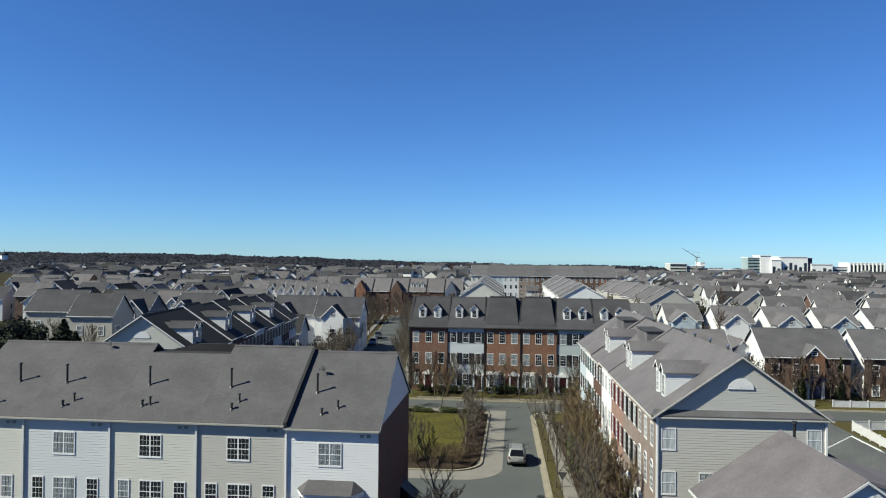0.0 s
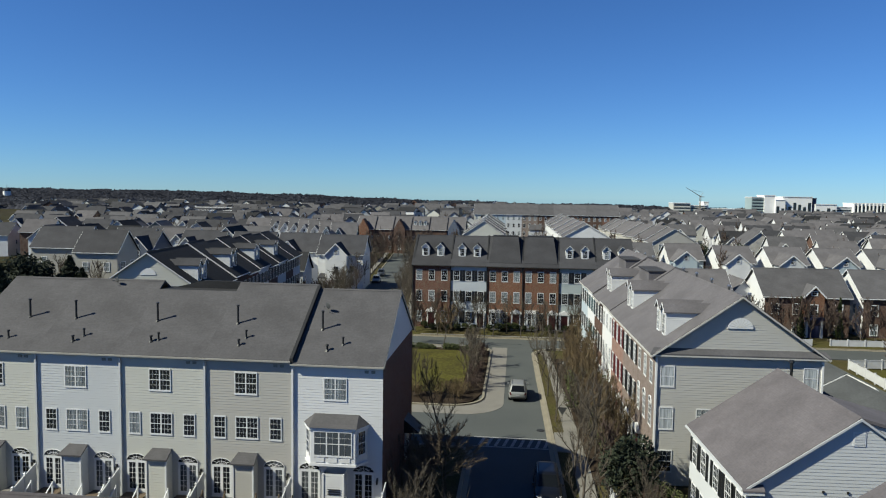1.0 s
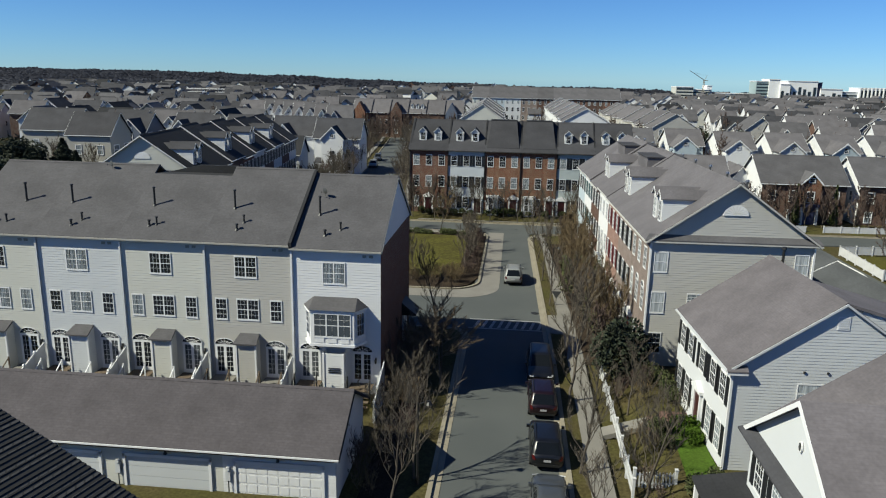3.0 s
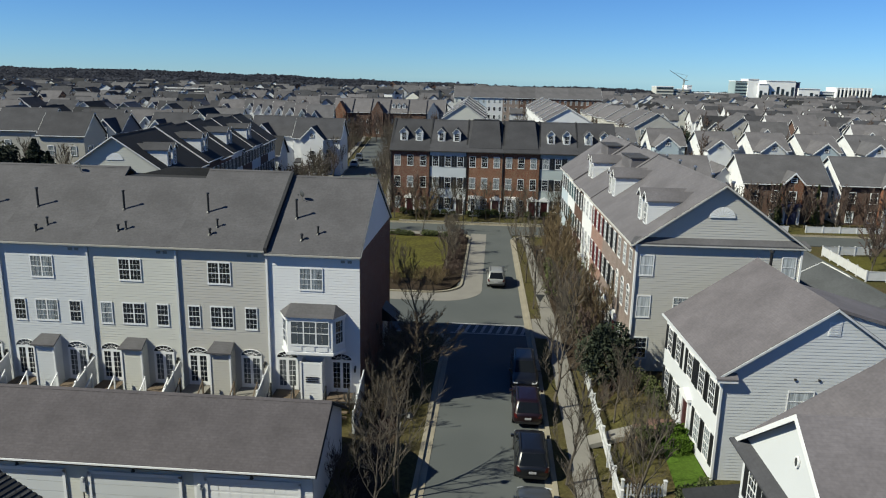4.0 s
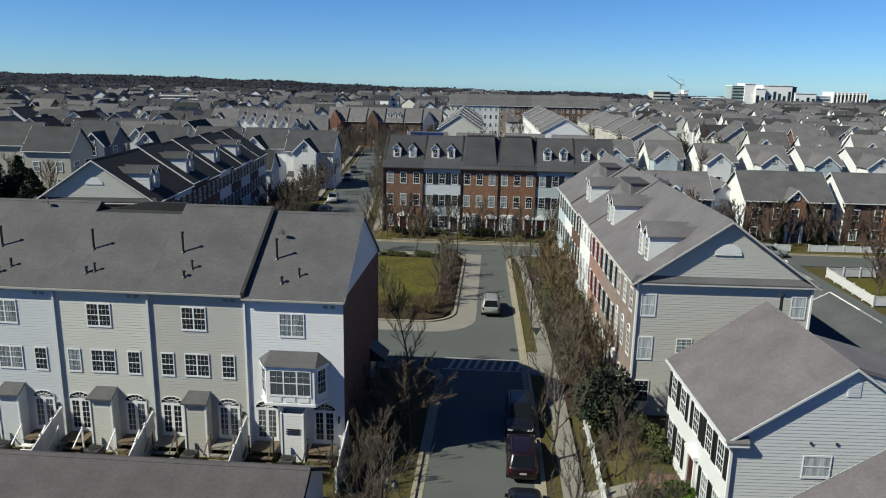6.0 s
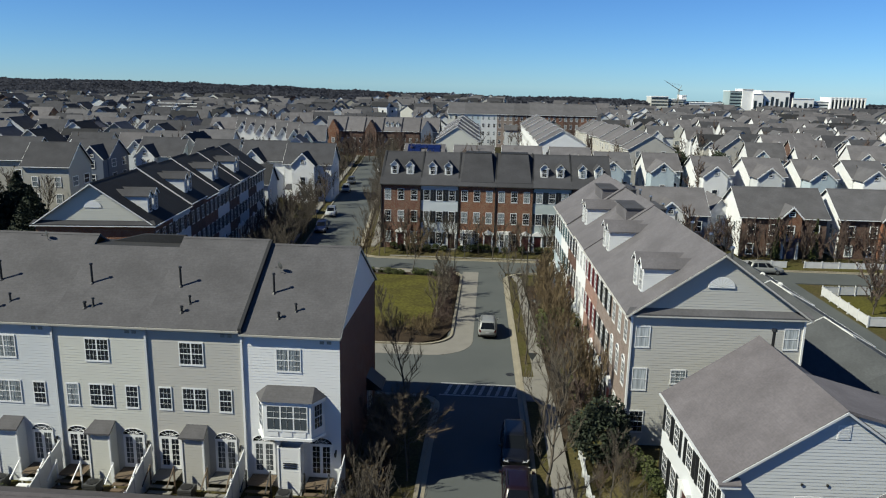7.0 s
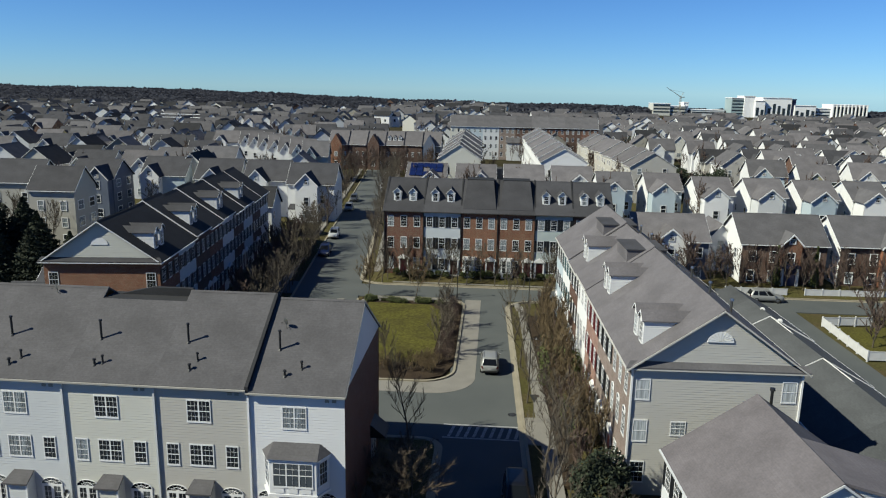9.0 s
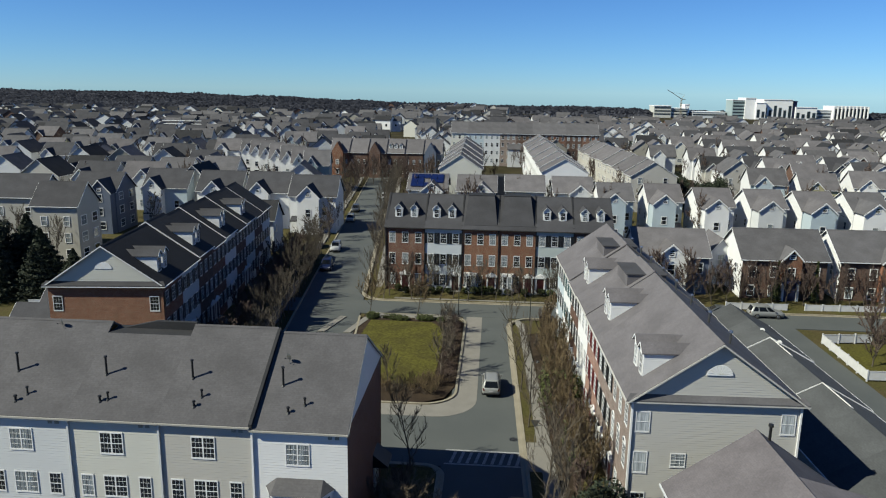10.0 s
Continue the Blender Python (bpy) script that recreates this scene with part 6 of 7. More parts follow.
SHRUB = [bare_tree(s, 2.2, 0.05, 6, 1.4, 7, 0.6, m, 0.0, 3) for s, m in ((20, RUST), (21, STRAW))]
PARK = [bare_tree(s, 6.5, 0.22, 13, 3.1, 13, 0.62, tw=0.022) for s in (25, 26)]
BROAD = bare_tree(62, 7.5, 0.22, 16, 4.4, 16, 0.8, TWIG, tw=0.03)
WIDE = bare_tree(61, 6.2, 0.25, 14, 4.0, 16, 0.8, STRAW, tw=0.022)
FAINT = [bare_tree(s, 9.0, 0.15, 11, 3.8, 6, 0.6, m, tw=0.06) for s, m in ((41, TWIG), (42, RUST), (43, TWIG))]
FIR = leafy(38, 6.0, 9.4, 9000, 0.32, EVER, True)
DENSE = leafy(36, 3.4, 9.6, 5200, 0.3, EVER, False, 0.6)
HOLLY = leafy(32, 2.1, 4.6, 4200, 0.17, EVER)
LAUREL = leafy(35, 2.0, 4.4, 3000, 0.17, OLIVE)
BOX = leafy(33, 0.7, 1.0, 900, 0.09, OLIVE)
HEDGE = leafy(37, 1.0, 1.1, 1500, 0.09, BRIGHT)
CEDAR = leafy(34, 0.9, 6.0, 1800, 0.17, OLIVE, True)


def plant(pair, x, y, s, label, group, name="tree", category="tree", turn=None, z=None):
    t = thing(name, pose(x, y, ground_z(x, y) + 0.1 if z is None else z, 0, 0, rng.uniform(0, 360) if turn is None else turn), label, category, group)
    t.scale = (s, s, s * rng.uniform(0.93, 1.08))
    part("trunk", pair[0], t)
    part("crown", pair[1], t)
    return t


def bush(me, x, y, s, label, group, name="shrub", h=1.0, z=None):
    t = thing(name, pose(x, y, ground_z(x, y) + 0.08 if z is None else z, 0, 0, rng.uniform(0, 360)), label, "shrub" if name == "shrub" else "tree", group)
    t.scale = (s, s, s * h)
    k = ("stalk", me.name)
    if k not in KIT:
        q = Mesh()
        q.tube((0, 0, -0.1), (0, 0, 0.9), 0.09, 0.05, BARK, 6)
        KIT[k] = q.mesh("trunk")
    part("trunk", KIT[k], t)
    part("crown", me, t)
    return t


def grove(name, spots, label):
    """Many distant trees that nobody could count, as one object; spots: (trunk and crown, x, y, size)."""
    vs, fs, ms, mats, at = [], [], [], [], 0
    for pair, x, y, s in spots:
        an = rng.uniform(0, 2 * math.pi)
        turn = np.array([[math.cos(an), -math.sin(an), 0], [math.sin(an), math.cos(an), 0], [0, 0, 1]])
        for me in pair:
            co = np.empty(len(me.vertices) * 3)
            me.vertices.foreach_get("co", co)
            vs.append(co.reshape(-1, 3) @ turn.T * s + np.array((x, y, ground_z(x, y))))
            if me.materials[0] not in mats:
                mats.append(me.materials[0])
            fs += [tuple(k + at for k in p.vertices) for p in me.polygons]
            ms += [mats.index(me.materials[0])] * len(me.polygons)
            at += len(me.vertices)
    me = bpy.data.meshes.new(name)
    me.from_pydata(np.concatenate(vs).tolist(), [], fs)
    for m in mats:
        me.materials.append(m)
    me.polygons.foreach_set("material_index", ms)
    tagged(new(name, me), label, "trees", kind="stuff")


bare = "leafless street tree with fine grey-brown twigs"
for x, y, s, k in ((-5.3, 31.2, 0.75, 0), (-4.5, 34.3, 0.8, 1)):
    plant(STREET[k], x, y, s, bare, "trees on the verge")
plant(TALL[0], -5.6, 57.0, 0.75, bare, "trees on the verge")
plant(DROOP, -4.3, 45.4, 1.0, "drooping street tree keeping withered russet leaves", "trees on the verge")
for x, y, s, k in ((4.35, 44.7, 0.88, 0), (4.3, 36.0, 0.66, 1), (5.2, 31.0, 0.6, 2), (4.6, 53.2, 0.85, 1), (7.2, 33.5, 0.7, 0), (7.4, 37.8, 0.6, 2), (7.8, 43.0, 0.5, 1)):
    plant(TALL[k % 2] if k < 2 else STREET[k], x, y, s, bare, "trees by the right-hand pavement")
for x, y, s, k in ((3.9, 66.0, 0.75, 0), (3.5, 74.5, 0.8, 1), (3.2, 83.0, 0.75, 2), (3.0, 90.5, 0.7, 0)):
    plant(STREET[k], x, y, s, bare, "trees by the right-hand pavement")
for i in range(28):
    y = 52.6 + i * 1.45
    x = 7.3 - 0.025 * (y - 53) + rng.uniform(-0.7, 0.7)
    plant(UPRIGHT[i % 2] if i % 5 else RUSSET[i % 2], x, y, rng.uniform(0.7, 1.0) * (1.0 if y < 80 else 0.8), "upright leafless tree with dense straw-brown twigs", "planting before the row")
bush(HOLLY, 8.0, 48.4, 0.9, "large dark evergreen holly beside the townhouse", "evergreens", "tree")
for x, y, s in ((7.0, 69.5, 1.0), (7.7, 62.0, 0.6), (7.5, 66.0, 0.5), (7.2, 78.0, 0.6), (7.9, 57.5, 0.55), (7.0, 84.0, 0.5)):
    bush(LAUREL, x, y, s, "olive-green evergreen among leafless trees", "evergreens", "tree")
for x, y, s, k in ((-4.9, 76.8, 1.0, 0), (-10.2, 73.0, 0.75, 1), (-13.8, 73.4, 0.7, 0), (-5.0, 86.0, 0.8, 1), (-5.1, 92.0, 0.75, 0), (-4.3, 81.0, 0.6, 1)):
    plant(PARK[k], x, y, s, "young leafless tree in the park bed", "park trees")
for x, y in ((-16.2, 97.6), (-9.7, 97.4)):
    plant(WIDE, x, y, 0.95, "leafless tree with golden twigs beside the street", "park trees")
for i in range(84):
    x, y = (rng.uniform(-16.5, -4.5), rng.uniform(71.2, 74.6)) if i % 2 else (rng.uniform(-5.0, -3.9), rng.uniform(75, 96))
    plant(SHRUB[i % 2], x, y, rng.uniform(0.45, 0.85), "low leafless shrub in mulch", "park shrubs", "shrub", "shrub")
for i in range(14):
    bush(BOX, rng.uniform(-16, -5), rng.uniform(95.6, 96.7), rng.uniform(0.6, 0.9), "clipped low evergreen shrub", "park shrubs")
for i in range(26):
    x = -15 + i * 1.25
    if rng.random() < 0.75:
        bush(BOX, x, 107.7 + rng.uniform(-0.3, 0.3), rng.uniform(0.7, 1.1), "small evergreen shrub before the brick row", "front garden shrubs")
    else:
        plant(SHRUB[0], x, 107.6, 0.7, "small russet shrub before the brick row", "front garden shrubs", "shrub", "shrub")
for x in (-14.8, -12.6, -8.8, -5.4, -1.2, 4.2, 8.6):
    plant(RUSSET[0] if x < -10 else PARK[1], x, 106.9 + rng.uniform(-0.5, 0.4), rng.uniform(0.75, 1.0), "leafless tree before the brick row", "street trees of the brick row")
for i in range(7):
    plant(STREET[i % 3], -15.5 + i * 4.1, 105.5, rng.uniform(0.6, 0.8), "leafless street tree beside the cross street", "street trees of the brick row")
# beside the near row and the white house
for x, y, s in ((-6.9, 40.2, 0.5), (-6.6, 42.0, 0.52), (-7.0, 44.6, 0.6), (-6.5, 46.4, 0.66), (-6.2, 50.2, 0.66), (-6.8, 37.4, 0.42)):
    plant(GREYUP[int(y) % 2], x, y, s, "grey leafless multi-stemmed tree beside the townhouse", "trees on the verge")
for i in range(30):
    x, y = rng.uniform(-7.6, -5.6), rng.uniform(31.5, 57)
    plant(SHRUB[i % 2], x, y, rng.uniform(0.5, 1.1), "tangled leafless shrub beside the garages", "shrubs by the verge", "shrub", "shrub")
for i in range(20):
    x, y = rng.uniform(7.2, 10.6), rng.uniform(31.5, 48.0)
    if not (39.8 < y < 42.4 or (x > 8.5 and y < 40)):
        plant(SHRUB[i % 2], x, y, rng.uniform(0.4, 0.8), "leafless garden shrub beside the white house", "garden shrubs", "shrub", "shrub")
for x, y, s in ((9.2, 38.0, 0.7), (10.7, 44.0, 0.8), (10.7, 45.0, 0.9), (9.0, 39.6, 0.9), (10.4, 46.3, 1.0), (9.6, 47.0, 1.2)):
    bush(BOX, x, y, s, "rounded evergreen shrub by the white house", "garden shrubs")
for x, y, s in ((10.55, 39.9, 0.95), (10.75, 38.7, 0.7)):
    bush(HEDGE, x, y, s, "clipped bright green hedge beside the white house", "garden shrubs", h=0.85)
for x, y, s in ((10.6, 33.4, 0.9), (9.7, 33.0, 1.0), (10.9, 34.4, 0.7)):
    bush(BOX, x, y, s, "dark rounded shrub beside the porch", "garden shrubs")
# left-hand street
for i in range(24):
    y = 73 + i * 2.5
    plant(RUSSET[i % 2], lsx(y) - 8.9 + rng.uniform(-1.6, 1.2), y, rng.uniform(0.7, 1.05), "russet leafless tree before the charcoal-roofed row", "trees of the long street")
    plant(STREET[i % 3], lsx(y + 2) - 5.4, y + 2, rng.uniform(0.6, 0.85), bare, "trees of the long street")
for x, y, s in ((-31.4, 112.0, 0.85), (-30.6, 99.5, 0.7), (-32.0, 124.0, 0.85), (-32.6, 136.0, 0.9)):
    plant(BROAD, x, y, s, "broad leafless tree with grey drooping twigs", "trees of the long street")
for i in range(12):
    y = 112 + i * 11
    plant(STREET[i % 3], lsx(y) + 5.3, y, rng.uniform(0.7, 0.95), bare, "trees of the long street")
    plant(STREET[(i + 1) % 3], lsx(y + 5.5) + rng.uniform(4.9, 5.8), y + 5.5, rng.uniform(0.75, 1.05), bare, "trees of the long street")
    if y > 135:
        plant(FAINT[i % 2], lsx(y) - 5.6, y, rng.uniform(0.7, 0.95), bare, "trees of the long street")
for i in range(9):
    y = 142 + i * 6.5
    plant(TALL[i % 2], lsx(y) + (5.6, -5.8)[i % 2], y, rng.uniform(0.8, 1.0), "tall leafless street tree with fine upright twigs", "trees of the long street")
for x, y, s in ((-71.5, 111.5, 0.95), (-67.5, 108.5, 0.8), (-76.5, 109.0, 1.05), (-65.5, 105.5, 0.6), (-80.0, 112.0, 1.0), (-73.0, 105.0, 0.85), (-84.0, 109.0, 1.0), (-63.5, 100.5, 0.7), (-68.5, 99.5, 0.8), (-60.0, 104.5, 0.6), (-74.5, 99.0, 0.9)):
    bush(DENSE if s > 0.97 else FIR, x - 1.5, y, s * (0.98 if s > 0.97 else 1.08), "dark dense evergreen tree behind the row", "evergreens", "tree", 1.0)
plant(PARK[1], -72.0, 117.5, 1.3, "leafless tree against a beige house wall", "trees on the left")
plant(PARK[0], -84.0, 122.5, 1.5, "leafless tree against a beige house wall", "trees on the left")
# right-hand gardens
for i in range(24):
    x = 21 + i * 2.15
    plant(RUSSET[i % 2], x, 107.4 + rng.uniform(-0.9, 1.2), rng.uniform(0.85, 1.2), "russet leafless tree before the brick-fronted houses", "trees before the houses")
for x in (41.2, 46.6):
    bush(CEDAR, x, 108.8, 0.95, "narrow yellow-green cypress beside the portico", "evergreens", "tree")
for x, y, s in ((43.6, 85.6, 1.0), (47.3, 93.0, 1.1), (51.0, 92.0, 1.1), (46.5, 84.0, 1.0), (52.5, 96.0, 1.0), (45.6, 89.0, 0.85)):
    plant(RUSSET[0], x, y, s, "russet leafless tree in a fenced lawn", "trees before the houses")
spots = []
for i in range(420):
    y = rng.uniform(150, 430)
    x = rng.uniform(-0.62, 0.62) * y
    if taken(x, y) and not -24 < x < 56 or y < 150 and abs(x) < 60:
        continue
    spots.append((FAINT[i % 3 if i < 130 else 1], x, y, rng.uniform(0.85, 1.35)))
for i in range(40):
    spots.append((FAINT[1], rng.uniform(-50, -20), rng.uniform(226, 250), rng.uniform(0.8, 1.15)))
grove("distant_trees", spots, "leafless grey and russet trees between distant houses")
for x, y in ((46.4, 206), (49.5, 203), (52.5, 196), (55.0, 194), (58.0, 197), (50.5, 207)):
    bush(DENSE, x, y, rng.uniform(0.75, 0.95), "dark evergreen among distant houses", "evergreens", "tree")


# ---- vehicles ----
def ring(hw, y0, y1, rad, n=5):
    """A rectangle in plan with rounded corners, from the front left corner round."""
    out = []
    for cx, cy, a0 in ((hw - rad, y0 + rad, 270), (hw - rad, y1 - rad, 0), (-hw + rad, y1 - rad, 90), (-hw + rad, y0 + rad, 180)):
        for k in range(n):
            a = radians(a0 + 90 * k / (n - 1))
            out.append((cx + rad * math.cos(a), cy + rad * math.sin(a)))
    return out


def car(m, colour, label, kind="suv", group="parked cars"):
    """A car, front to -y: rounded body, glazed cabin, domed roof, four wheels, lamps, bumpers and mirrors."""
    t = thing("car", m, label, "car", group)
    suv = kind == "suv"
    ln, hw, belt, top = (2.32, 0.93, 1.05, 1.70) if suv else (2.35, 0.90, 0.92, 1.43)
    # stations along the car: place, half width, foot, top
    rows = [(-ln, 0.66, 0.42, 0.66), (-ln + 0.06, 0.80, 0.32, 0.78), (-ln + 0.25, 0.89, 0.27, belt - 0.18), (-1.6, hw, 0.25, belt - 0.10), (-1.1, hw, 0.25, belt), (0.0, hw, 0.25, belt + 0.01), (1.3, hw, 0.25, belt + 0.03), (ln - 0.35, hw - 0.02, 0.28, belt + 0.02), (ln - 0.08, 0.86, 0.34, belt - 0.05), (ln, 0.74, 0.44, belt - 0.22)]
    b = Mesh()
    secs = []
    for y, w, z0, z1 in rows:
        h = z1 - z0
        half = [(w * 0.86, z0), (w * 0.97, z0 + 0.14 * h), (w, z0 + 0.45 * h), (w * 0.985, z0 + 0.72 * h), (w * 0.93, z0 + 0.92 * h), (w * 0.80, z1), (w * 0.4, z1 + 0.025)]
        secs.append([(x, y, z) for x, z in half] + [(-x, y, z) for x, z in half[::-1]])
    for p, q in zip(secs, secs[1:]):
        for k in range(len(p)):
            j = (k + 1) % len(p)
            b.poly((p[k], p[j], q[j], q[k]), colour)
    b.poly(secs[0][::-1], colour)
    b.poly(secs[-1], colour)
    part("body", b, t, smooth=True)
    y0, y1, u0, u1 = (-1.25, 2.24, -0.45, 1.95) if suv else (-1.15, 1.85, -0.3, 1.0)
    lo, hi = ring(hw - 0.06, y0, y1, 0.28), ring(hw - 0.2, u0, u1, 0.24)
    cap, crown = ring(hw - 0.27, u0 + 0.1, u1 - 0.08, 0.22), ring(hw - 0.5, u0 + 0.4, u1 - 0.35, 0.15)
    n = len(lo)
    glassy = {"windscreen": [], "side_glass": [], "rear_glass": [], "side_glass_": []}
    r = Mesh()
    for k in range(n):
        j = (k + 1) % n
        q = ((*lo[k], belt - 0.03), (*lo[j], belt - 0.03), (*hi[j], top - 0.1), (*hi[k], top - 0.1))
        nm = {19: "windscreen", 0: "windscreen", 18: "windscreen", 4: "side_glass", 9: "rear_glass", 8: "rear_glass", 10: "rear_glass", 14: "side_glass_"}.get(k)
        if nm:
            glassy[nm].append(q)
        else:
            r.poly(q, colour)
        r.poly(((*hi[k], top - 0.1), (*hi[j], top - 0.1), (*cap[j], top - 0.03), (*cap[k], top - 0.03)), colour)
        r.poly(((*cap[k], top - 0.03), (*cap[j], top - 0.03), (*crown[j], top), (*crown[k], top)), colour)
    r.poly([(*p, top) for p in crown], colour)
    part("roof", r, t, smooth=True)
    for nm, qs in glassy.items():
        g = Mesh()
        for q in qs:
            g.poly(q, CARGLASS)
        part(nm.rstrip("_"), g, t)
    for sx in (-1, 1):
        p = Mesh()
        for f in ((0.3, 0.34), (0.68, 0.72)):
            ya, yb = y0 + (y1 - y0) * f[0], y0 + (y1 - y0) * f[1]
            ua, ub = u0 + (u1 - u0) * f[0], u0 + (u1 - u0) * f[1]
            p.poly(((sx * (hw - 0.05), ya, belt - 0.02), (sx * (hw - 0.05), yb, belt - 0.02), (sx * (hw - 0.19), ub, top - 0.09), (sx * (hw - 0.19), ua, top - 0.09)), colour)
        part("door_pillar", p, t)
        if suv:
            q = Mesh()
            q.tube((sx * (hw - 0.3), u0 + 0.3, top + 0.03), (sx * (hw - 0.3), u1 - 0.3, top + 0.03), 0.022, 0.022, BLACK if colour.name != "paint_silver" else CHROME, 5)
            part("roof_rail", q, t)
        for yy in (-1.42, 1.42):
            w = Mesh()
            w.tube((sx * (hw - 0.22), yy, 0.34), (sx * (hw + 0.01), yy, 0.34), 0.34, 0.34, TYRE, 16)
            wo = part("wheel", w, t)
            w = Mesh()
            w.tube((sx * (hw + 0.01), yy, 0.34), (sx * (hw + 0.025), yy, 0.34), 0.22, 0.2, CHROME, 12)
            part("rim", w, wo)
        q = Mesh()
        q.prism([(sx * 0.45, -ln - 0.01, 0.66), (sx * 0.78, -ln + 0.05, 0.68), (sx * 0.86, -ln + 0.22, 0.78), (sx * 0.5, -ln + 0.08, 0.76)], (0, -0.03, 0.03), LAMPW)
        part("headlight", q, t)
        q = Mesh()
        q.prism([(sx * 0.62, ln + 0.02, 0.74), (sx * 0.80, ln - 0.04, 0.74), (sx * 0.86, ln - 0.12, 0.98), (sx * 0.72, ln - 0.05, 0.98)], (0, 0.02, 0), LAMPR)
        part("tail_light", q, t)
        q = Mesh()
        q.box(sx * (hw + 0.08) - 0.09, sx * (hw + 0.08) + 0.09, -0.98, -0.86, belt - 0.02, belt + 0.13, colour)
        part("mirror", q, t)
    q = Mesh()
    q.box(-0.2, 0.2, ln + 0.0, ln + 0.02, 0.62, 0.74, PLATE)
    part("number_plate", q, t)
    for yy in (-ln - 0.04, ln - 0.05):
        q = Mesh()
        q.box(-0.7, 0.7, yy, yy + 0.09, 0.36, 0.5, BLACK)
        part("bumper", q, t)
    return t


SILVER, BLACKC, MAROON, NAVYC, WHITEC, GREYC = paint("paint_silver", (0.42, 0.43, 0.42)), paint("paint_black", (0.012, 0.013, 0.016)), paint("paint_maroon", (0.018, 0.006, 0.008)), paint("paint_navy", (0.02, 0.03, 0.09)), paint("paint_white", (0.75, 0.76, 0.77)), paint("paint_grey", (0.10, 0.11, 0.12))
car(pose(0.45, 74.5, 0.02, 0, 0, 180), SILVER, "silver minivan with roof rails on the road", group="cars on the road")
for y, c, nm, kd in ((49.7, BLACKC, "black", "suv"), (44.5, MAROON, "dark maroon", "suv"), (38.3, BLACKC, "black", "suv"), (32.2, GREYC, "dark grey", "sedan")):
    car(pose(2.5, y, 0.0, 0, 0, 0 if y > 49 else 180), c, "%s car parked at the kerb" % nm, kd)
for y, c, nm in ((122.5, NAVYC, "dark blue"), (137.0, WHITEC, "white"), (168.0, SILVER, "silver"), (182.0, GREYC, "grey")):
    car(pose(lsx(y) - 3.2, y, 0.01, 0, 0, 6.3), c, "%s car parked beside the long street" % nm, "suv")
for y, c, nm in ((205.0, WHITEC, "white"), (218.0, BLACKC, "black"), (232.0, SILVER, "silver")):
    car(pose(lsx(y) + 3.2, y, 0.01, 0, 0, 186.3), c, "%s car parked far down the street" % nm, "suv")
car(pose(38.0, 103.4, 0.01, 0, 0, 90), SILVER, "silver car parked before a brick-fronted house")
car(pose(32.2, 103.4, 0.01, 0, 0, 90), GREYC, "grey car parked before a brick-fronted house", "sedan")


# ---- fences ----
def picket_fence(x0, y0, x1, y1, z, label, h=1.0):
    t = thing("picket_fence", pose(x0, y0, z, 0, 0, math.degrees(math.atan2(y1 - y0, x1 - x0))), label, "fence", "white picket fences")
    ln = math.hypot(x1 - x0, y1 - y0)
    if "picket" not in KIT:
        s = Mesh()
        s.prism([(-0.045, -0.012, 0.06), (0.045, -0.012, 0.06), (0.045, -0.012, 0.9), (0, -0.012, 1.0), (-0.045, -0.012, 0.9)], (0, 0.024, 0), VINYL)
        KIT["picket"] = s.mesh("picket")
        s = Mesh()
        s.box(-0.07, 0.07, -0.07, 0.07, -0.3, 1.12, VINYL)
        s.box(-0.09, 0.09, -0.09, 0.09, 1.12, 1.17, VINYL)
        KIT["fpost"] = s.mesh("post")
    n = max(1, round(ln / 2.4))
    for k in range(n + 1):
        part("post", KIT["fpost"], t, m=pose(ln * k / n, 0, 0))
    for z_ in (0.3, 0.78):
        s = Mesh()
        s.box(0, ln, 0.012, 0.05, z_ - 0.04, z_ + 0.04, VINYL)
        part("rail", s, t)
    for k in range(int(ln / 0.17)):
        part("picket", KIT["picket"], t, m=pose(0.1 + k * 0.17, 0, 0))
    return t


picket_fence(6.75, 33.9, 6.85, 49.6, 0.1, "white picket fence between pavement and gardens")
picket_fence(6.8, 34.2, 8.9, 34.3, 0.5, "white picket fence across a small garden")


def panel_fence(pts, z, h, label):
    t = thing("panel_fence", pose(pts[0][0], pts[0][1], z), label, "fence", "white panel fences")
    for (xa, ya), (xb, yb) in zip(pts, pts[1:]):
        ln, an = math.hypot(xb - xa, yb - ya), math.degrees(math.atan2(yb - ya, xb - xa))
        n = max(1, round(ln / 2.4))
        M = pose(xa - pts[0][0], ya - pts[0][1], 0, 0, 0, an)
        for k in range(n):
            s = Mesh()
            s.box(0.06, ln / n - 0.06, -0.02, 0.02, 0.05, h, VINYL)
            s.box(0.0, ln / n, -0.04, 0.04, h - 0.1, h, VINYL)
            part("panel", s, t, m=M @ pose(ln * k / n, 0, 0))
            s = Mesh()
            s.box(-0.07, 0.07, -0.07, 0.07, -0.2, h + 0.12, VINYL)
            part("post", s, t, m=M @ pose(ln * k / n, 0, 0))
    return t


panel_fence([(47.5, 93.9), (41.3, 93.2), (40.9, 81.2), (52.0, 81.6)], 0.0, 1.1, "white vinyl fence round a corner lawn")
panel_fence([(33.5, 106.3), (42.2, 106.5)], 0.1, 1.0, "white vinyl fence before a brick-fronted house")
panel_fence([(44.6, 106.6), (66.0, 107.0)], 0.1, 1.0, "white vinyl fence before a brick-fronted house")
panel_fence([(-48.5, 96.0), (-62.0, 94.0)], 0.0, 1.6, "white vinyl fence beside the garages")
flat("lawn_corner", [(41.2, 81.5), (41.5, 93.0), (60.0, 93.6), (60.0, 81.5)], 0.02, 0.3, LAWN, "green lawn behind a white fence", "lawn")


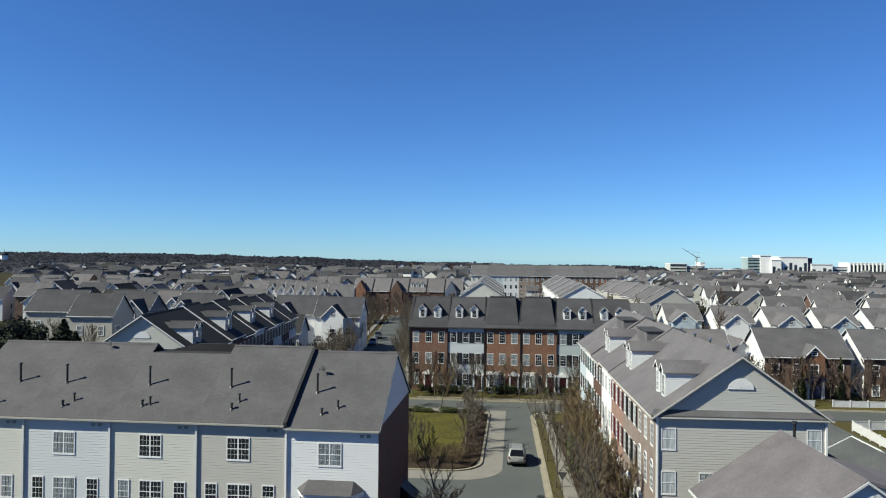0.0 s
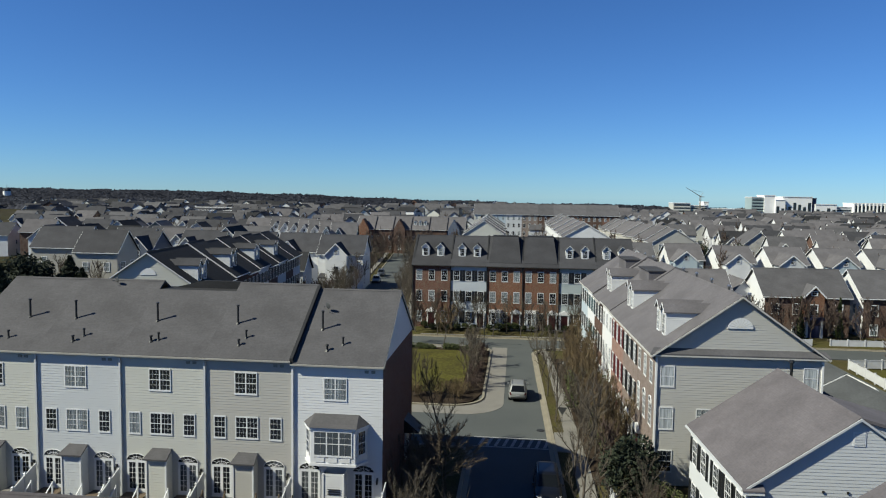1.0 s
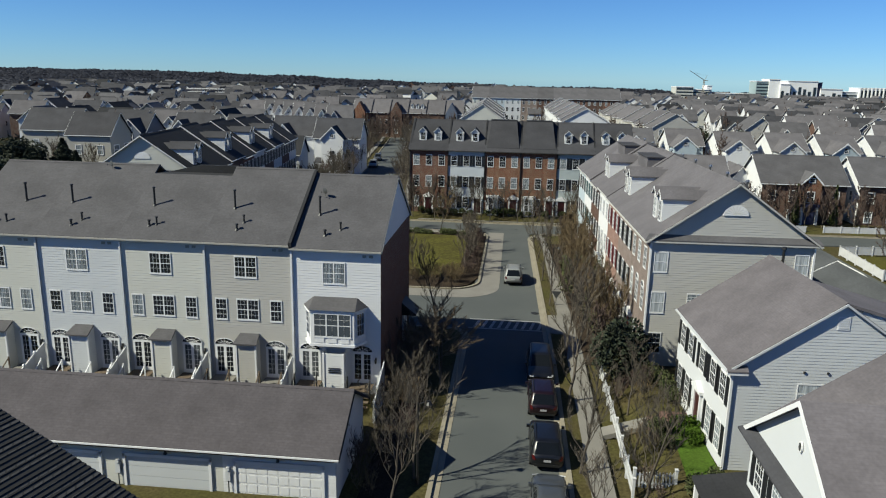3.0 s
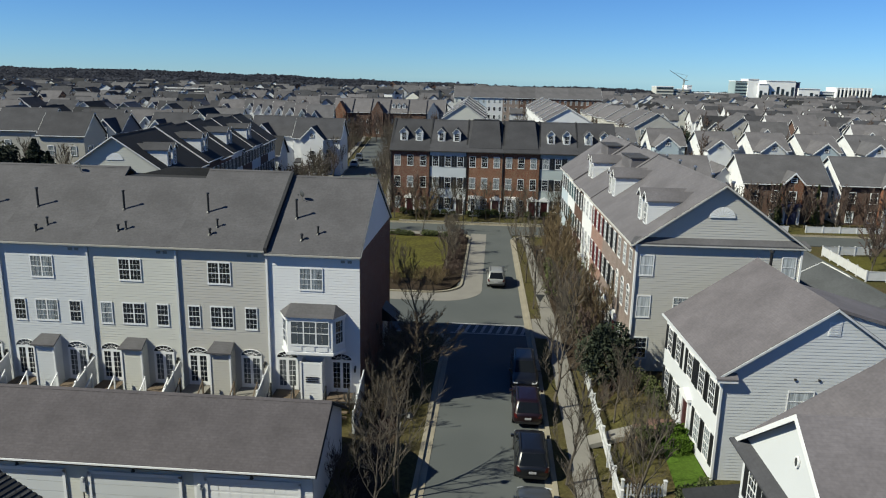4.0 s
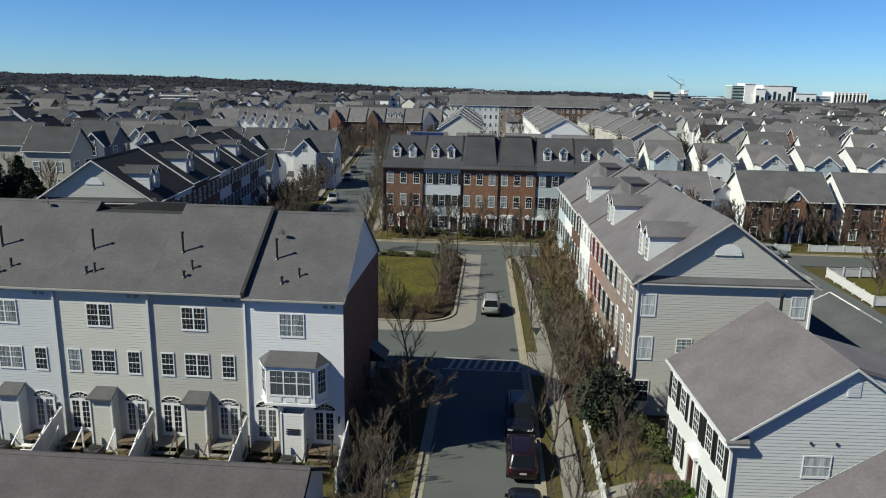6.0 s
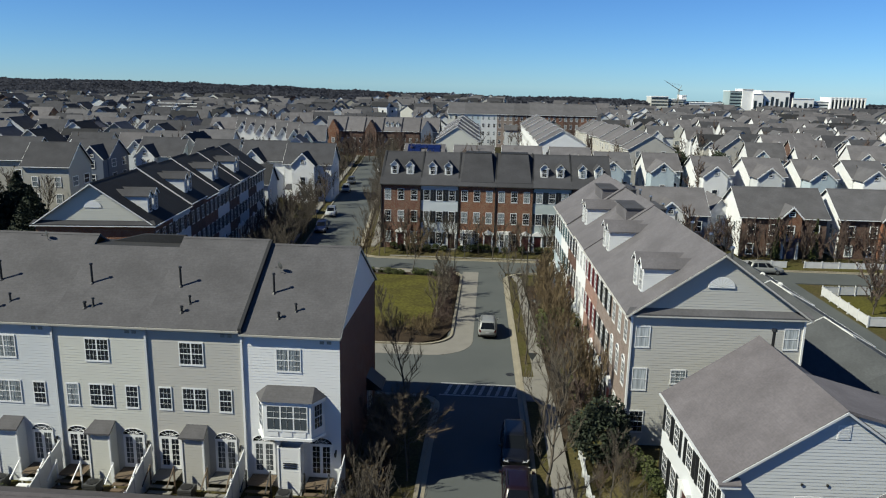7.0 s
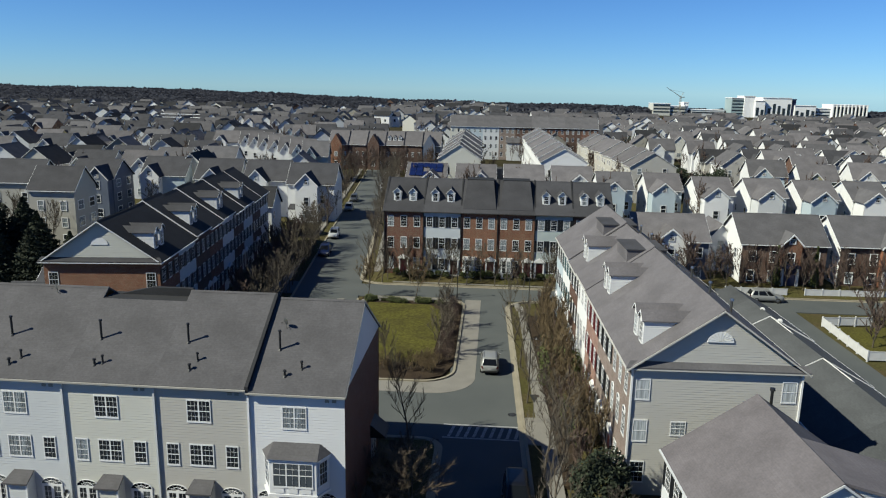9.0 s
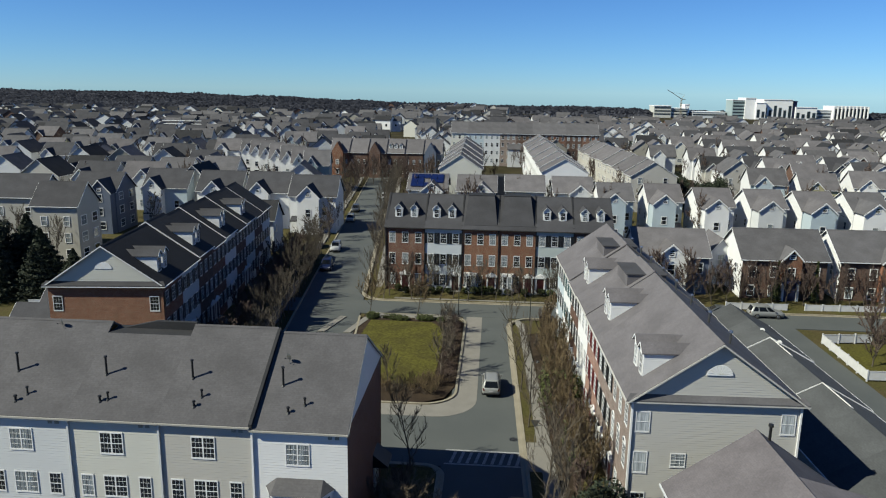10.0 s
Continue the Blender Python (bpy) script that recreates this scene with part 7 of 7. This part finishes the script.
# ---- street furniture ----
def lamp(x, y, h):
    t = thing("street_lamp", pose(x, y, 0.1), "black street lamp with a short arm", "street lamp", "street lamps")
    s = Mesh()
    s.tube((0, 0, 0), (0, 0, 0.5), 0.12, 0.08, BLACK, 8)
    s.tube((0, 0, 0.5), (0, 0, h), 0.06, 0.045, BLACK, 8)
    part("pole", s, t)
    s = Mesh()
    s.tube((0, 0, h - 0.1), (0.55, 0.1, h + 0.12), 0.03, 0.03, BLACK, 6)
    part("arm", s, t)
    s = Mesh()
    s.tube((0.55, 0.1, h - 0.12), (0.55, 0.1, h + 0.05), 0.2, 0.09, BLACK, 8)
    part("head", s, t)


for x, y, h in ((-4.3, 33.8, 4.6), (-4.4, 47.0, 4.4), (4.3, 71.0, 4.4), (-4.2, 99.0, 4.2), (5.4, 97.5, 4.2)):
    lamp(x, y, h)
t = thing("yield_sign", pose(4.25, 62.2, 0.1), "triangular yield sign on a steel post", "road sign")
s = Mesh()
s.tube((0, 0, 0), (0, 0, 2.4), 0.03, 0.03, CRANE, 6)
part("post", s, t)
s = Mesh()
s.prism([(-0.42, -0.03, 2.5), (0.42, -0.03, 2.5), (0, -0.03, 1.78)], (0, 0.02, 0), METALROOF)
part("plate", s, t)
t = thing("drain_cover", pose(2.5, 63.6, 0.004), "dark iron drain cover in asphalt", "drain cover")
s = Mesh()
s.tube((0, 0, 0), (0, 0, 0.015), 0.36, 0.36, BLACK, 14)
part("lid", s, t)
for k in range(5):
    s = Mesh()
    s.box(-0.25, 0.25, -0.22 + k * 0.1, -0.18 + k * 0.1, 0.015, 0.022, METALROOF)
    part("bar", s, t)
for x in (-13.6, -9.0, -6.6):
    t = thing("bench", pose(x, 96.4, 0.1), "low stone-coloured bench in the park bed", "bench", "park benches")
    s = Mesh()
    s.box(-0.9, 0.9, -0.25, 0.25, 0.4, 0.5, CONCRETE)
    part("seat", s, t)
    for dx in (-0.7, 0.7):
        s = Mesh()
        s.box(dx - 0.12, dx + 0.12, -0.2, 0.2, 0, 0.4, CONCRETE)
        part("leg", s, t)
for x in (-21.5, -18.2):
    flat("pavement_crossing", [(x, 90.0), (x + 0.9, 90.0), (x + 2.4, 96.5), (x + 1.5, 96.5)], 0.13, 0.3, CONCRETE, "pale concrete path through the park bed", "pavement")


def dish(x, y, z, turn, label, s_=1.0):
    t = thing("satellite_dish", pose(x, y, z, 0, 0, turn), label, "satellite dish", "satellite dishes")
    t.scale = (s_, s_, s_)
    s = Mesh()
    s.tube((0, 0, -0.15), (0, 0, 0.55), 0.03, 0.03, CRANE, 6)
    part("mast", s, t)
    s = Mesh()
    for a in range(12):
        for r0, r1 in ((0.0, 0.22), (0.22, 0.42)):
            q = [(r * math.cos(2 * math.pi * k / 12), r * math.sin(2 * math.pi * k / 12) * 0.85, r) for r in (r0, r1) for k in (a, a + 1)]
            pm = WHITE if "pale" in label else METALROOF
            P = lambda p: (p[0], -0.12 - 0.35 * p[2] ** 2 * -1.0 - 0.2 * p[1] * 0.6, 0.6 + p[1])
            s.poly([P(q[0]), P(q[1]), P(q[3]), P(q[2])], pm)
    part("reflector", s, t)
    s = Mesh()
    s.tube((0, -0.1, 0.4), (0, -0.5, 0.5), 0.015, 0.015, CRANE, 5)
    s.box(-0.04, 0.04, -0.56, -0.48, 0.46, 0.56, BLACK)
    part("feed_arm", s, t)


dish(-28.4, 49.0, 14.0, -40, "grey satellite dish at the ridge of a townhouse", 0.62)
dish(-12.5, 47.35, 12.85, -40, "grey satellite dish on the end townhouse roof", 0.62)
dish(28.9, 79.9, 5.35, -30, "pale satellite dish on a garage roof", 0.6)
dish(29.3, 76.2, 5.3, -30, "pale satellite dish on a garage roof", 0.6)
# vent pipes along the rear slope of the road-side row
for k in range(9):
    q = RB @ Vector((-3.0 - k * 4.6, 7.1, 13.35))
    t = thing("vent_pipe", pose(q.x, q.y, q.z - 0.35), "pale metal vent pipe on a shingle roof", "vent pipe", "vent pipes")
    s = Mesh()
    s.tube((0, 0, 0), (0, 0, 1.0), 0.09, 0.09, CHROME, 8)
    part("pipe", s, t)
    s = Mesh()
    s.tube((0, 0, 1.0), (0, 0, 1.12), 0.16, 0.12, CHROME, 8)
    part("cap", s, t)

# ---- yards behind the near row ----
for i in range(5):
    x0, x1 = NRX[i + 1], NRX[i]
    c = (x0 + x1) / 2
    t = thing("patio_deck", pose(c, 43.3, 0.5), "small weathered wooden deck with steps", "deck", "back yard decks")
    for sx in (-1.72, 1.72):
        for k in range(7):
            s = Mesh()
            s.box(sx - 0.75, sx + 0.75, -1.3 + k * 0.185, -1.13 + k * 0.185, 0.76, 0.8, (WOOD, CONCRETE, WOOD, WOOD, CONCRETE)[i])
            part("plank", s, t)
        for k in range(3):
            s = Mesh()
            s.box(sx - 0.7, sx + 0.7, -1.62 - k * 0.28, -1.34 - k * 0.28, 0.48 - k * 0.22, 0.54 - k * 0.22, (WOOD, CONCRETE, WOOD, TRIM, WOOD)[i])
            part("step", s, t)
        for dx in (-0.72, 0.72):
            s = Mesh()
            s.box(sx + dx - 0.04, sx + dx + 0.04, -1.3, -1.22, 0, 1.75, (BLACK, WOOD, TRIM, TRIM, WOOD)[i])
            part("post", s, t)
            s = Mesh()
            s.prism([(sx + dx - 0.03, -1.26, 1.62), (sx + dx - 0.03, -1.26, 1.7), (sx + dx - 0.03, -2.3, 1.0), (sx + dx - 0.03, -2.3, 0.92)], (0.06, 0, 0), (BLACK, WOOD, TRIM, TRIM, WOOD)[i])
            part("handrail", s, t)
    for k in range(2):
        bush(BOX, c + rng.uniform(-2.2, 2.2), 40.2 + rng.uniform(-0.5, 0.5), rng.uniform(0.5, 0.8), "small yard shrub behind the townhouse", "yard shrubs")
    t = thing("air_conditioner", pose(c - 0.1, 41.6, 0.45), "grey box air conditioner in a back yard", "air conditioner", "air conditioners")
    s = Mesh()
    s.box(-0.4, 0.4, -0.4, 0.4, 0, 0.75, METALROOF)
    for k in range(6):
        s.box(-0.41, 0.41, -0.41, 0.41, 0.1 + k * 0.1, 0.13 + k * 0.1, BLACK)
    part("case", s, t)
    s = Mesh()
    s.tube((0, 0, 0.75), (0, 0, 0.79), 0.33, 0.33, BLACK, 12)
    part("grille", s, t)
